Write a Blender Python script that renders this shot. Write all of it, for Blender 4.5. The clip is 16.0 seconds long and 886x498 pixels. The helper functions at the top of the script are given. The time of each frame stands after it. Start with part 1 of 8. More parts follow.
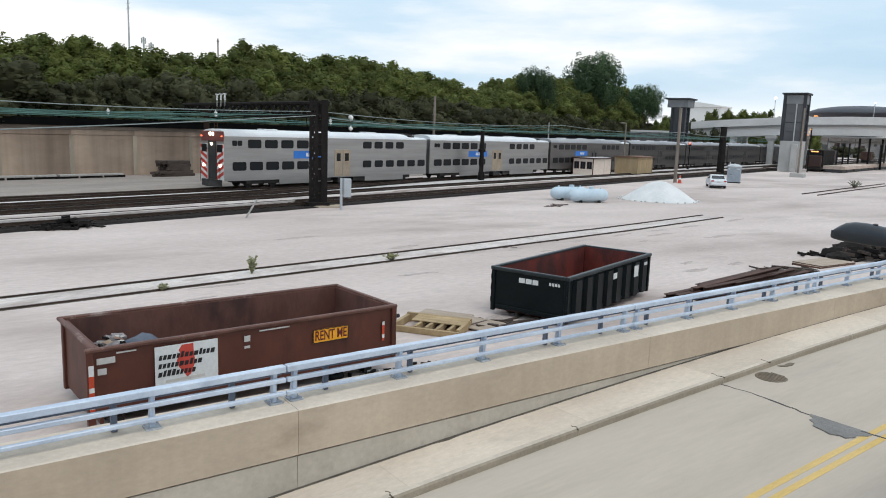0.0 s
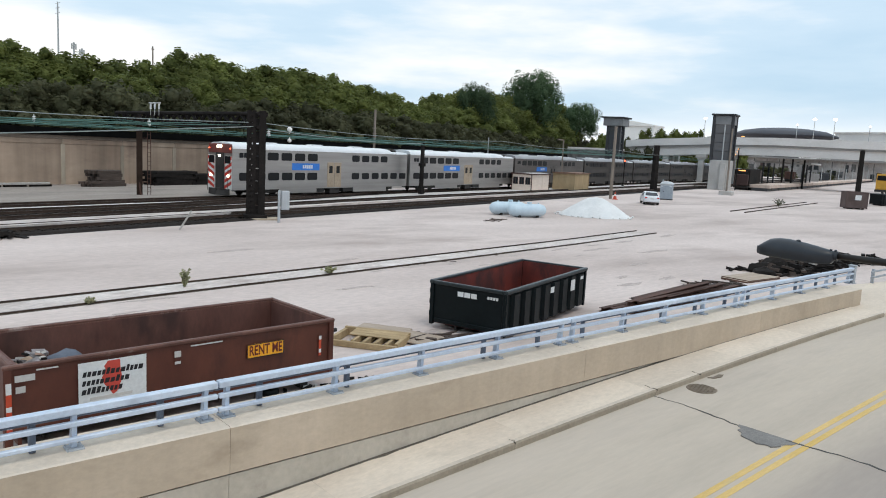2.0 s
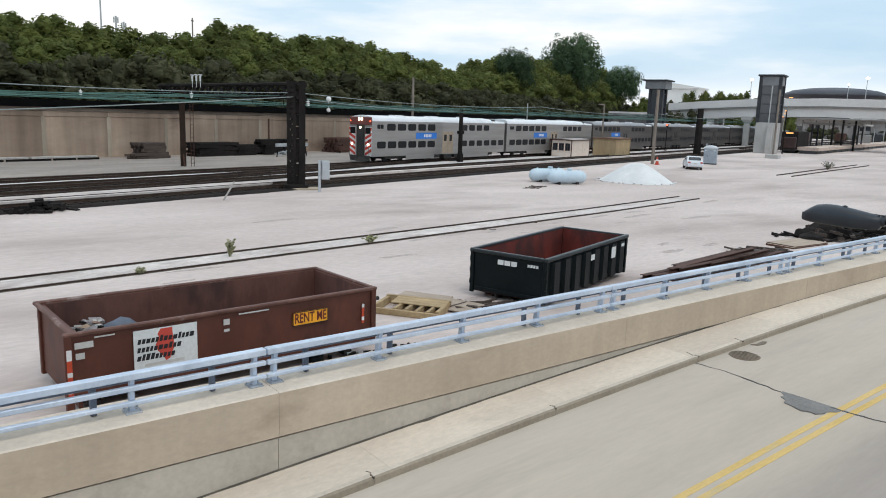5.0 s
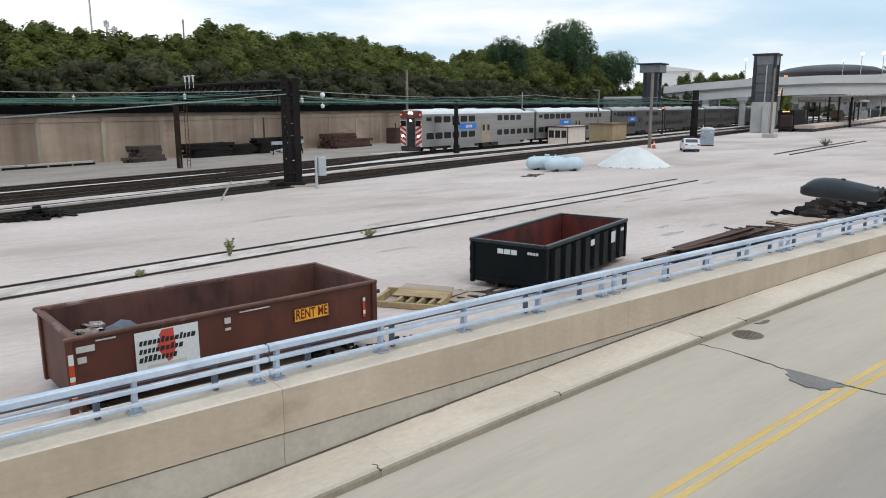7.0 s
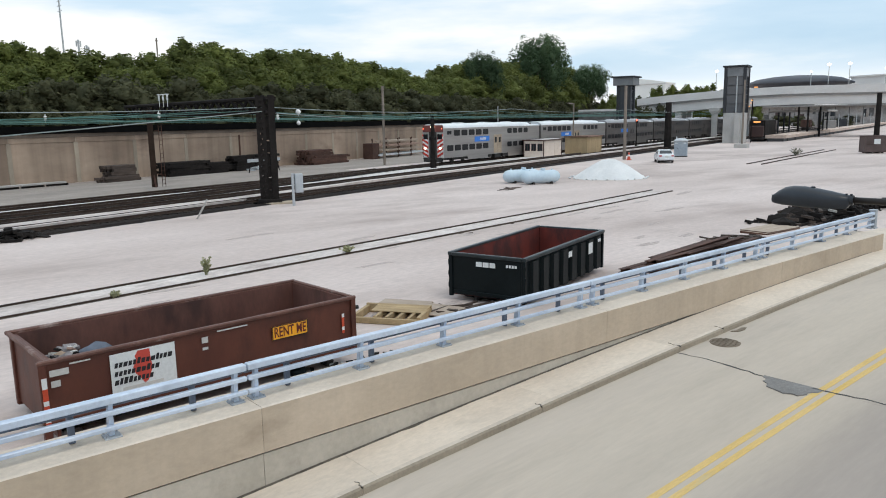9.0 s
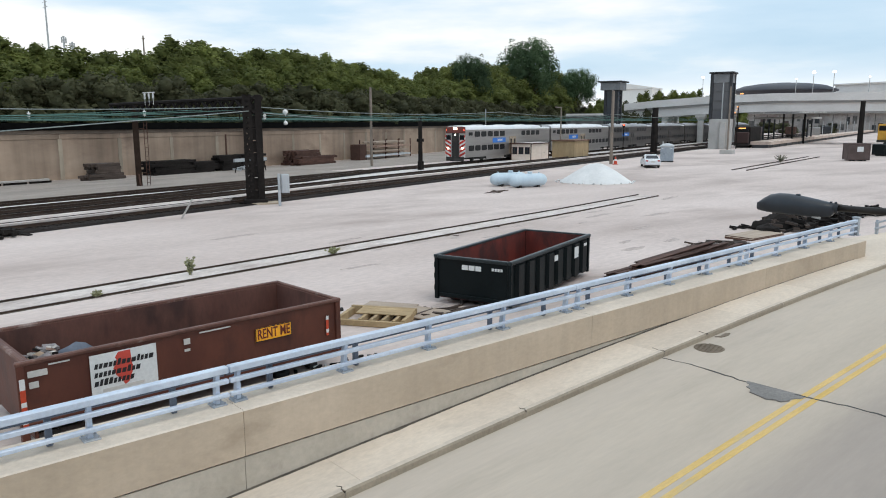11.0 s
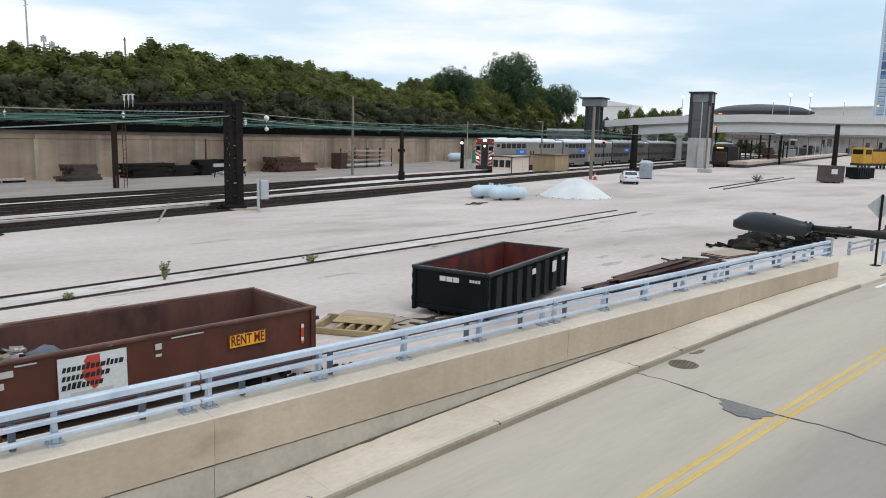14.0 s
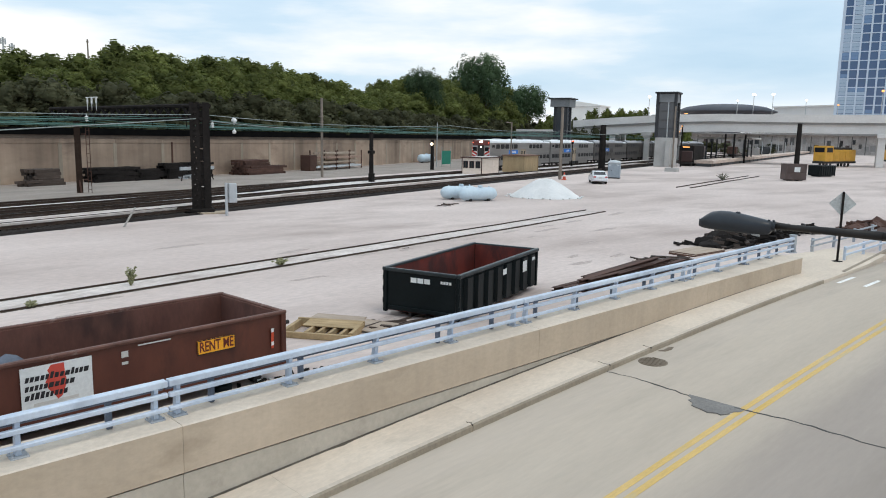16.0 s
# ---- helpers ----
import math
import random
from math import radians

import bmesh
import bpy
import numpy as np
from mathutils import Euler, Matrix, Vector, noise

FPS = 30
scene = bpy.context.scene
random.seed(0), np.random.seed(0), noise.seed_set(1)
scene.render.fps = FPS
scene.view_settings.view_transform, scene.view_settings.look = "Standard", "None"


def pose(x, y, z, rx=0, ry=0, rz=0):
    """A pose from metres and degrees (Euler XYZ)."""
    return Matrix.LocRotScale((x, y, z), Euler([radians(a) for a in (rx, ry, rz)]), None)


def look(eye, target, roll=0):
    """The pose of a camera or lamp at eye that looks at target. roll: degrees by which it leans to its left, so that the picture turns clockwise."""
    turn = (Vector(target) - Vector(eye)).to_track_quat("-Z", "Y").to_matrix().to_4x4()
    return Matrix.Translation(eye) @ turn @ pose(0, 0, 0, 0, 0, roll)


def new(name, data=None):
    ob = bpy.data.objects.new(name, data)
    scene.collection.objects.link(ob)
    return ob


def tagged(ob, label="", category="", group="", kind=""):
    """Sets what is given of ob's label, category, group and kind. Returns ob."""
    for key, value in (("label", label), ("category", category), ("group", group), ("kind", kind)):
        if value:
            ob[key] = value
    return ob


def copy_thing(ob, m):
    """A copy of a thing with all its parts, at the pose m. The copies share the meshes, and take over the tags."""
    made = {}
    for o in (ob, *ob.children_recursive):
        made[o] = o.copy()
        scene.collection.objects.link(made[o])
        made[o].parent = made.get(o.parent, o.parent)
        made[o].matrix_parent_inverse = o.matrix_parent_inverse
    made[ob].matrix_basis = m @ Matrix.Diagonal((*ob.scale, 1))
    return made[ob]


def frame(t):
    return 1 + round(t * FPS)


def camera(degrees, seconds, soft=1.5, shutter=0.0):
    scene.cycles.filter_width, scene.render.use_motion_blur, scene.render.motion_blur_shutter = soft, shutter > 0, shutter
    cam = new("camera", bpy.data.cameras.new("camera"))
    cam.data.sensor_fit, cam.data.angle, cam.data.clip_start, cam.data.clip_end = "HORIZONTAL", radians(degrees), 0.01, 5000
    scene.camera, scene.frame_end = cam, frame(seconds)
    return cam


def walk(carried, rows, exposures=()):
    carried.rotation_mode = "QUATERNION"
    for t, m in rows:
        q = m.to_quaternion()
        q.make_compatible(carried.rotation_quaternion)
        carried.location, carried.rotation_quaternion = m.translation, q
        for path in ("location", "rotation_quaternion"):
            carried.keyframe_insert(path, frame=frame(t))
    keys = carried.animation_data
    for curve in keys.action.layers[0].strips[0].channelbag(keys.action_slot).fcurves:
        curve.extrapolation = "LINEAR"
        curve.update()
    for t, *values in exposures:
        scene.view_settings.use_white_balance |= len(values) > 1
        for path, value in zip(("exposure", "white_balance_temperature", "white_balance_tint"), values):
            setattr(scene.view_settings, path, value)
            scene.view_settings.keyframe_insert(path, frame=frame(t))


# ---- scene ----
cam = camera(62.1, 16.0, soft=1.0)
PATH = [
    (0, -0.044, 0.027, 5.202, 80.95, -1.94, -52.34),
    (0.5, -0.071, 0.010, 5.202, 81.51, -2.41, -53.25),
    (1, 0.097, 0.037, 5.196, 82.15, -2.47, -55.56),
    (1.5, 0.081, 0.048, 5.200, 82.21, -2.43, -55.62),
    (2, 0.015, 0.032, 5.187, 82.23, -2.91, -56.92),
    (2.5, -0.084, 0.010, 5.196, 82.01, -1.87, -53.74),
    (3, -0.062, -0.004, 5.198, 82.34, -2.21, -53.47),
    (3.5, -0.009, 0.010, 5.195, 82.60, -1.40, -53.67),
    (4, 0.022, 0.015, 5.201, 78.03, -1.11, -52.67),
    (4.5, -0.025, 0.009, 5.201, 77.85, -1.30, -52.68),
    (4.7, -0.095, -0.001, 5.226, 79.36, -2.20, -53.99),
    (6.8, -0.056, -0.033, 5.172, 79.09, 0.24, -54.13),
    (7, -0.042, -0.014, 5.172, 79.01, 0.22, -54.36),
    (7.5, -0.003, -0.012, 5.170, 78.31, 0.93, -53.62),
    (8, -0.019, -0.020, 5.164, 78.47, -1.28, -56.08),
    (8.5, -0.055, -0.021, 5.161, 80.15, -0.06, -56.19),
    (9, -0.038, -0.031, 5.168, 80.12, 1.00, -56.17),
    (9.2, -0.069, -0.032, 5.174, 79.95, 0.79, -55.93),
    (11.5, 0.032, -0.005, 5.176, 80.73, -0.05, -57.66),
    (12, 0.012, -0.003, 5.174, 82.45, -0.15, -57.29),
    (12.5, -0.005, -0.012, 5.169, 82.73, -0.29, -56.36),
    (13, 0.033, 0.009, 5.168, 82.11, -1.20, -56.98),
    (13.5, 0.011, -0.010, 5.171, 82.47, -1.61, -56.63),
    (14, 0.062, -0.001, 5.158, 81.14, -1.44, -58.49),
    (14.5, 0.057, -0.002, 5.163, 80.73, -1.11, -58.94),
    (15, 0.084, 0.002, 5.157, 80.40, -1.02, -59.86),
    (15.5, 0.089, -0.002, 5.166, 80.92, -1.19, -60.70),
    (16, 0.084, -0.012, 5.171, 81.28, -1.05, -60.81),
]
walk(cam, [(t, pose(x, y, z, rx, ry, rz)) for t, x, y, z, rx, ry, rz in PATH])

# ---- sky and light ----
SUN_EL, SUN_AZ = 62, 200
world = bpy.data.worlds.new("sky")
scene.world = world
world.use_nodes = True
wn, wl = world.node_tree.nodes, world.node_tree.links
wn.clear()
w_out = wn.new("ShaderNodeOutputWorld")
w_bg = wn.new("ShaderNodeBackground")
w_sky = wn.new("ShaderNodeTexSky")
w_sky.sky_type = "NISHITA"
w_sky.sun_disc = False
w_sky.sun_elevation = radians(SUN_EL)
w_sky.sun_rotation = radians(SUN_AZ)
w_sky.air_density, w_sky.dust_density = 1.2, 2.0
w_scale = wn.new("ShaderNodeVectorMath")
w_scale.operation = "SCALE"
w_scale.inputs["Scale"].default_value = 0.11
wl.new(w_sky.outputs["Color"], w_scale.inputs[0])
w_co = wn.new("ShaderNodeTexCoord")
w_map = wn.new("ShaderNodeMapping")
w_map.inputs["Scale"].default_value = (1.0, 1.0, 5.0)
w_map.inputs["Rotation"].default_value = (0, 0, radians(165))
wl.new(w_co.outputs["Generated"], w_map.inputs["Vector"])
w_noise = wn.new("ShaderNodeTexNoise")
w_noise.inputs["Scale"].default_value = 1.7
w_noise.inputs["Detail"].default_value = 7
w_noise.inputs["Roughness"].default_value = 0.52
wl.new(w_map.outputs["Vector"], w_noise.inputs["Vector"])
w_ramp = wn.new("ShaderNodeValToRGB")
w_ramp.color_ramp.elements[0].position = 0.36
w_ramp.color_ramp.elements[0].color = (0.50, 0.70, 0.88, 1)
w_ramp.color_ramp.elements[1].position = 0.62
w_ramp.color_ramp.elements[1].color = (1.05, 1.05, 1.04, 1)
mid = w_ramp.color_ramp.elements.new(0.5)
mid.color = (0.645, 0.81, 0.955, 1)
# the cloud cover thickens towards the wooded side
w_side = wn.new("ShaderNodeSeparateXYZ")
wl.new(w_co.outputs["Generated"], w_side.inputs[0])
w_thick = wn.new("ShaderNodeMapRange")
w_thick.interpolation_type = "SMOOTHSTEP"
w_thick.inputs["From Min"].default_value = 0.5
w_thick.inputs["From Max"].default_value = 0.95
w_thick.inputs["To Min"].default_value = 0.0
w_thick.inputs["To Max"].default_value = 0.10
wl.new(w_side.outputs["Y"], w_thick.inputs["Value"])
w_add = wn.new("ShaderNodeMath")
w_add.operation = "ADD"
wl.new(w_noise.outputs["Fac"], w_add.inputs[0])
wl.new(w_thick.outputs["Result"], w_add.inputs[1])
wl.new(w_add.outputs["Value"], w_ramp.inputs["Fac"])
# an overcast sky is brighter towards the zenith
w_sep = wn.new("ShaderNodeSeparateXYZ")
wl.new(w_co.outputs["Generated"], w_sep.inputs[0])
w_up = wn.new("ShaderNodeMapRange")
w_up.inputs["From Min"].default_value = 0.25
w_up.inputs["From Max"].default_value = 1.0
w_up.inputs["To Min"].default_value = 1.0
w_up.inputs["To Max"].default_value = 1.2
wl.new(w_sep.outputs["Z"], w_up.inputs["Value"])
w_mul = wn.new("ShaderNodeVectorMath")
w_mul.operation = "SCALE"
wl.new(w_ramp.outputs["Color"], w_mul.inputs[0])
wl.new(w_up.outputs["Result"], w_mul.inputs["Scale"])
w_mix = wn.new("ShaderNodeMix")
w_mix.data_type = "RGBA"
w_mix.inputs["Factor"].default_value = 0.86
wl.new(w_scale.outputs["Vector"], w_mix.inputs["A"])
wl.new(w_mul.outputs["Vector"], w_mix.inputs["B"])
# thin bright cloud along the horizon
w_low = wn.new("ShaderNodeMapRange")
w_low.interpolation_type = "SMOOTHSTEP"
w_low.inputs["From Min"].default_value = 0.012
w_low.inputs["From Max"].default_value = 0.075
w_low.inputs["To Min"].default_value = 0.9
w_low.inputs["To Max"].default_value = 0.0
wl.new(w_sep.outputs["Z"], w_low.inputs["Value"])
w_hor = wn.new("ShaderNodeMix")
w_hor.data_type = "RGBA"
wl.new(w_low.outputs["Result"], w_hor.inputs["Factor"])
wl.new(w_mix.outputs["Result"], w_hor.inputs["A"])
w_hor.inputs["B"].default_value = (1.08, 1.08, 1.08, 1)
wl.new(w_hor.outputs["Result"], w_bg.inputs["Color"])
wl.new(w_bg.outputs["Background"], w_out.inputs["Surface"])
w_bg.inputs["Strength"].default_value = 1.09

sun = new("sun", bpy.data.lights.new("sun", "SUN"))
sun.data.energy, sun.data.angle, sun.data.color = 0.75, radians(25), (1.0, 0.90, 0.76)
a_el, a_az = radians(SUN_EL), radians(SUN_AZ)
sun_from = Vector((math.sin(a_az) * math.cos(a_el), math.cos(a_az) * math.cos(a_el), math.sin(a_el)))
sun.matrix_world = look(sun_from * 100, (0, 0, 0))
scene.view_settings.exposure = 0.0


# ---- materials ----
def principled(name):
    m = bpy.data.materials.new(name)
    m.use_nodes = True
    return m, m.node_tree.nodes, m.node_tree.links, m.node_tree.nodes["Principled BSDF"]


def surface(name, a, b, rough=0.8, metal=0.0, big=0.6, fine=9.0, stretch=(1, 1, 1), bump=0.25, depth=0.01, grit=0.3, spread=0.0, stain=None, stain_size=0.3, stain_at=0.6, spec=0.5):
    """Two-tone surface: patches of a size, fine grain over them, an optional stain colour, and relief."""
    m, nd, ln, bs = principled(name)
    co = nd.new("ShaderNodeTexCoord")
    mp = nd.new("ShaderNodeMapping")
    mp.inputs["Scale"].default_value = stretch
    ln.new(co.outputs["Object"], mp.inputs["Vector"])
    src = mp.outputs["Vector"]
    if spread:
        oi = nd.new("ShaderNodeObjectInfo")
        ad = nd.new("ShaderNodeVectorMath")
        sc = nd.new("ShaderNodeMath")
        sc.operation = "MULTIPLY"
        sc.inputs[1].default_value = 37.0
        ln.new(oi.outputs["Random"], sc.inputs[0])
        ln.new(src, ad.inputs[0])
        ln.new(sc.outputs[0], ad.inputs[1])
        src = ad.outputs["Vector"]
    n1 = nd.new("ShaderNodeTexNoise")
    n1.inputs["Scale"].default_value = big
    n1.inputs["Detail"].default_value = 5
    n1.inputs["Roughness"].default_value = 0.6
    n2 = nd.new("ShaderNodeTexNoise")
    n2.inputs["Scale"].default_value = fine
    n2.inputs["Detail"].default_value = 6
    n2.inputs["Roughness"].default_value = 0.7
    for n in (n1, n2):
        ln.new(src, n.inputs["Vector"])
    r1 = nd.new("ShaderNodeMapRange")
    r1.inputs["From Min"].default_value, r1.inputs["From Max"].default_value = 0.32, 0.68
    ln.new(n1.outputs["Fac"], r1.inputs["Value"])
    mx = nd.new("ShaderNodeMix")
    mx.data_type = "RGBA"
    mx.inputs["A"].default_value, mx.inputs["B"].default_value = (*a, 1), (*b, 1)
    ln.new(r1.outputs["Result"], mx.inputs["Factor"])
    gr = nd.new("ShaderNodeMapRange")
    gr.inputs["From Min"].default_value, gr.inputs["From Max"].default_value = 0.25, 0.75
    gr.inputs["To Min"].default_value, gr.inputs["To Max"].default_value = 1 - grit, 1 + grit
    ln.new(n2.outputs["Fac"], gr.inputs["Value"])
    vm = nd.new("ShaderNodeVectorMath")
    vm.operation = "SCALE"
    ln.new(mx.outputs["Result"], vm.inputs[0])
    ln.new(gr.outputs["Result"], vm.inputs["Scale"])
    col = vm.outputs["Vector"]
    if spread:
        rr = nd.new("ShaderNodeMapRange")
        rr.inputs["To Min"].default_value, rr.inputs["To Max"].default_value = 1 - spread, 1 + spread
        ln.new(oi.outputs["Random"], rr.inputs["Value"])
        v2 = nd.new("ShaderNodeVectorMath")
        v2.operation = "SCALE"
        ln.new(col, v2.inputs[0])
        ln.new(rr.outputs["Result"], v2.inputs["Scale"])
        col = v2.outputs["Vector"]
    if stain:
        n3 = nd.new("ShaderNodeTexNoise")
        n3.inputs["Scale"].default_value = stain_size
        n3.inputs["Detail"].default_value = 7
        n3.inputs["Roughness"].default_value = 0.65
        ln.new(src, n3.inputs["Vector"])
        r3 = nd.new("ShaderNodeMapRange")
        r3.inputs["From Min"].default_value, r3.inputs["From Max"].default_value = stain_at, stain_at + 0.16
        r3.inputs["To Max"].default_value = 0.85
        ln.new(n3.outputs["Fac"], r3.inputs["Value"])
        m3 = nd.new("ShaderNodeMix")
        m3.data_type = "RGBA"
        ln.new(r3.outputs["Result"], m3.inputs["Factor"])
        ln.new(col, m3.inputs["A"])
        m3.inputs["B"].default_value = (*stain, 1)
        col = m3.outputs["Result"]
    ln.new(col, bs.inputs["Base Color"])
    rg = nd.new("ShaderNodeMapRange")
    rg.inputs["To Min"].default_value, rg.inputs["To Max"].default_value = max(0.03, rough - 0.12), min(1, rough + 0.1)
    ln.new(n2.outputs["Fac"], rg.inputs["Value"])
    ln.new(rg.outputs["Result"], bs.inputs["Roughness"])
    bs.inputs["Metallic"].default_value = metal
    bs.inputs["Specular IOR Level"].default_value = spec
    if bump:
        bp = nd.new("ShaderNodeBump")
        bp.inputs["Strength"].default_value, bp.inputs["Distance"].default_value = bump, depth
        ln.new(n2.outputs["Fac"], bp.inputs["Height"])
        ln.new(bp.outputs["Normal"], bs.inputs["Normal"])
    return m


def paint(name, c, rough=0.5, metal=0.0, wear=0.12):
    return surface(name, tuple(v * (1 - wear) for v in c), tuple(min(1, v * (1 + wear)) for v in c), rough, metal, 1.2, 14, bump=0.08, depth=0.004, grit=0.12)


def glow(name, c, power):
    m, nd, ln, bs = principled(name)
    bs.inputs["Base Color"].default_value = (*c, 1)
    bs.inputs["Emission Color"].default_value = (*c, 1)
    bs.inputs["Emission Strength"].default_value = power
    return m


def glass(name, c, rough=0.08, spec=0.7):
    m, nd, ln, bs = principled(name)
    bs.inputs["Base Color"].default_value = (*c, 1)
    bs.inputs["Roughness"].default_value = rough
    bs.inputs["Specular IOR Level"].default_value = spec
    return m


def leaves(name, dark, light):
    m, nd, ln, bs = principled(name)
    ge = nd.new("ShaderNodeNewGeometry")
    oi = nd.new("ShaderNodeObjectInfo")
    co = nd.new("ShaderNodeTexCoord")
    # Noise tints whole clumps, imitating lit tops and shaded hollows by colour.
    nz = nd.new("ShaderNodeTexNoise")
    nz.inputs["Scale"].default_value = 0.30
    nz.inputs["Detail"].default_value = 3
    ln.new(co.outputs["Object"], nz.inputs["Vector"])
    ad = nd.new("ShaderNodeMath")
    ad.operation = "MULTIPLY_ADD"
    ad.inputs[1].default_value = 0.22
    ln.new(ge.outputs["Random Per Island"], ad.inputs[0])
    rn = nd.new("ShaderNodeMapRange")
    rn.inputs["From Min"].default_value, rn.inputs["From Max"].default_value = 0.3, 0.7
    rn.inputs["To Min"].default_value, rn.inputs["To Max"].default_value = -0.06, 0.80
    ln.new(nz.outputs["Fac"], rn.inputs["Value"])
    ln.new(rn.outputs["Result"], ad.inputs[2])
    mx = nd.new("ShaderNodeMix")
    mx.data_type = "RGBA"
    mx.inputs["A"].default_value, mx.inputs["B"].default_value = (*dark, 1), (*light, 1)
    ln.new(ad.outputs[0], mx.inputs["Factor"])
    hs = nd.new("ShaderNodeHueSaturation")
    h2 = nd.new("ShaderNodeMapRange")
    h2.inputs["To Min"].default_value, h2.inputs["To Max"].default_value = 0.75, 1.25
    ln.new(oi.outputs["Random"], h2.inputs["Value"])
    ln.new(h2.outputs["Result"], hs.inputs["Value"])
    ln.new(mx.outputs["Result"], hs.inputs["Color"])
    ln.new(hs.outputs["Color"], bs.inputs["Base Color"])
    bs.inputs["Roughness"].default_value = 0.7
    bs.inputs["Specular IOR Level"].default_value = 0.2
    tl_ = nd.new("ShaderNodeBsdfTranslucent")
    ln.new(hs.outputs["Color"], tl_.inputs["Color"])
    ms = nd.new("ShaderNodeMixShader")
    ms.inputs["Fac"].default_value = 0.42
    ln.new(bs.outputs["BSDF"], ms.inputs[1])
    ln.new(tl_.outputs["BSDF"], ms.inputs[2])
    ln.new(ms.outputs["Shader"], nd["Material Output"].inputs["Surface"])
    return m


M_GROUND = surface("yard_gravel", (0.475, 0.395, 0.36), (0.635, 0.545, 0.505), 0.95, 0, 0.10, 5.0, (0.45, 1.1, 1), 0.5, 0.03, 0.16, stain=(0.375, 0.305, 0.275), stain_size=0.13, stain_at=0.50)
M_FARYARD = surface("dirty_gravel", (0.245, 0.21, 0.185), (0.345, 0.30, 0.262), 0.95, 0, 0.3, 5.0, (0.5, 1.1, 1), 0.5, 0.03, 0.22, stain=(0.17, 0.15, 0.13), stain_size=0.4, stain_at=0.58)
M_PALE = surface("pale_gravel", (0.50, 0.46, 0.435), (0.70, 0.67, 0.64), 0.95, 0, 0.5, 8.0, (0.5, 1, 1), 0.5, 0.03, 0.22, stain=(0.40, 0.35, 0.32), stain_size=0.7, stain_at=0.56)
M_INFILL = surface("trodden_pale_gravel", (0.47, 0.41, 0.38), (0.67, 0.61, 0.57), 0.95, 0, 0.5, 7.0, (0.5, 1, 1), 0.5, 0.03, 0.25, stain=(0.37, 0.305, 0.275), stain_size=0.8, stain_at=0.49)
M_BALLAST = surface("oily_ballast", (0.016, 0.013, 0.012), (0.032, 0.026, 0.023), 0.97, 0, 0.7, 9.0, (0.4, 1, 1), 0.8, 0.05, 0.5, stain=(0.12, 0.105, 0.09), stain_size=1.4, stain_at=0.70, spec=0.1)
M_SLEEPER = surface("creosoted_timber", (0.022, 0.017, 0.014), (0.042, 0.033, 0.027), 0.9, 0, 1.5, 14, (1, 4, 1), 0.5, 0.01, 0.3, spread=0.25, spec=0.1)
M_RAIL = surface("rusty_rail", (0.04, 0.024, 0.018), (0.075, 0.048, 0.034), 0.75, 0.3, 1.0, 12, bump=0.3)
M_RAILTOP = surface("worn_railhead", (0.10, 0.085, 0.075), (0.16, 0.14, 0.125), 0.55, 0.6, 0.5, 6, bump=0.05)
M_ROAD = surface("worn_concrete_road", (0.413, 0.352, 0.289), (0.533, 0.457, 0.378), 0.9, 0, 0.14, 7.0, (0.22, 1.4, 1), 0.2, 0.006, 0.07, stain=(0.32, 0.274, 0.228), stain_size=0.18, stain_at=0.55)


def lane_wear(m):
    """Darker wheel tracks along the lanes; the road runs along the object's x."""
    nd, ln = m.node_tree.nodes, m.node_tree.links
    bs = nd["Principled BSDF"]
    src = bs.inputs["Base Color"].links[0].from_socket
    co = nd.new("ShaderNodeTexCoord")
    mp = nd.new("ShaderNodeMapping")
    mp.inputs["Scale"].default_value = (0.12, 0.5, 1)
    nz = nd.new("ShaderNodeTexNoise")
    nz.inputs["Scale"].default_value = 1.0
    nz.inputs["Detail"].default_value = 3
    ln.new(co.outputs["Object"], mp.inputs["Vector"])
    ln.new(mp.outputs["Vector"], nz.inputs["Vector"])
    sp = nd.new("ShaderNodeSeparateXYZ")
    ln.new(co.outputs["Object"], sp.inputs[0])
    wob = nd.new("ShaderNodeMath")
    wob.operation = "MULTIPLY_ADD"
    wob.inputs[1].default_value = 1.1
    ln.new(nz.outputs["Fac"], wob.inputs[0])
    ln.new(sp.outputs["Y"], wob.inputs[2])
    mr = nd.new("ShaderNodeMapRange")
    mr.inputs["From Min"].default_value, mr.inputs["From Max"].default_value = -7.5, -0.5
    ln.new(wob.outputs[0], mr.inputs["Value"])
    rp = nd.new("ShaderNodeValToRGB")
    rp.color_ramp.interpolation = "B_SPLINE"
    stops = [(0.0, 0.74), (0.12, 0.62), (0.25, 0.75), (0.36, 0.69), (0.46, 0.97), (0.54, 1.03), (0.62, 0.90), (0.72, 1.0), (0.80, 0.95), (0.90, 1.06), (1.0, 1.03)]
    for i, (p, v) in enumerate(stops):
        e = rp.color_ramp.elements[i] if i < 2 else rp.color_ramp.elements.new(p)
        e.position = p
        e.color = (v, v * 1.004 if v < 0.9 else v, v * (1.05 if v < 0.9 else 0.99), 1)
    ln.new(mr.outputs["Result"], rp.inputs["Fac"])
    mx = nd.new("ShaderNodeVectorMath")
    mx.operation = "MULTIPLY"
    ln.new(src, mx.inputs[0])
    ln.new(rp.outputs["Color"], mx.inputs[1])
    ln.new(mx.outputs["Vector"], bs.inputs["Base Color"])


lane_wear(M_ROAD)


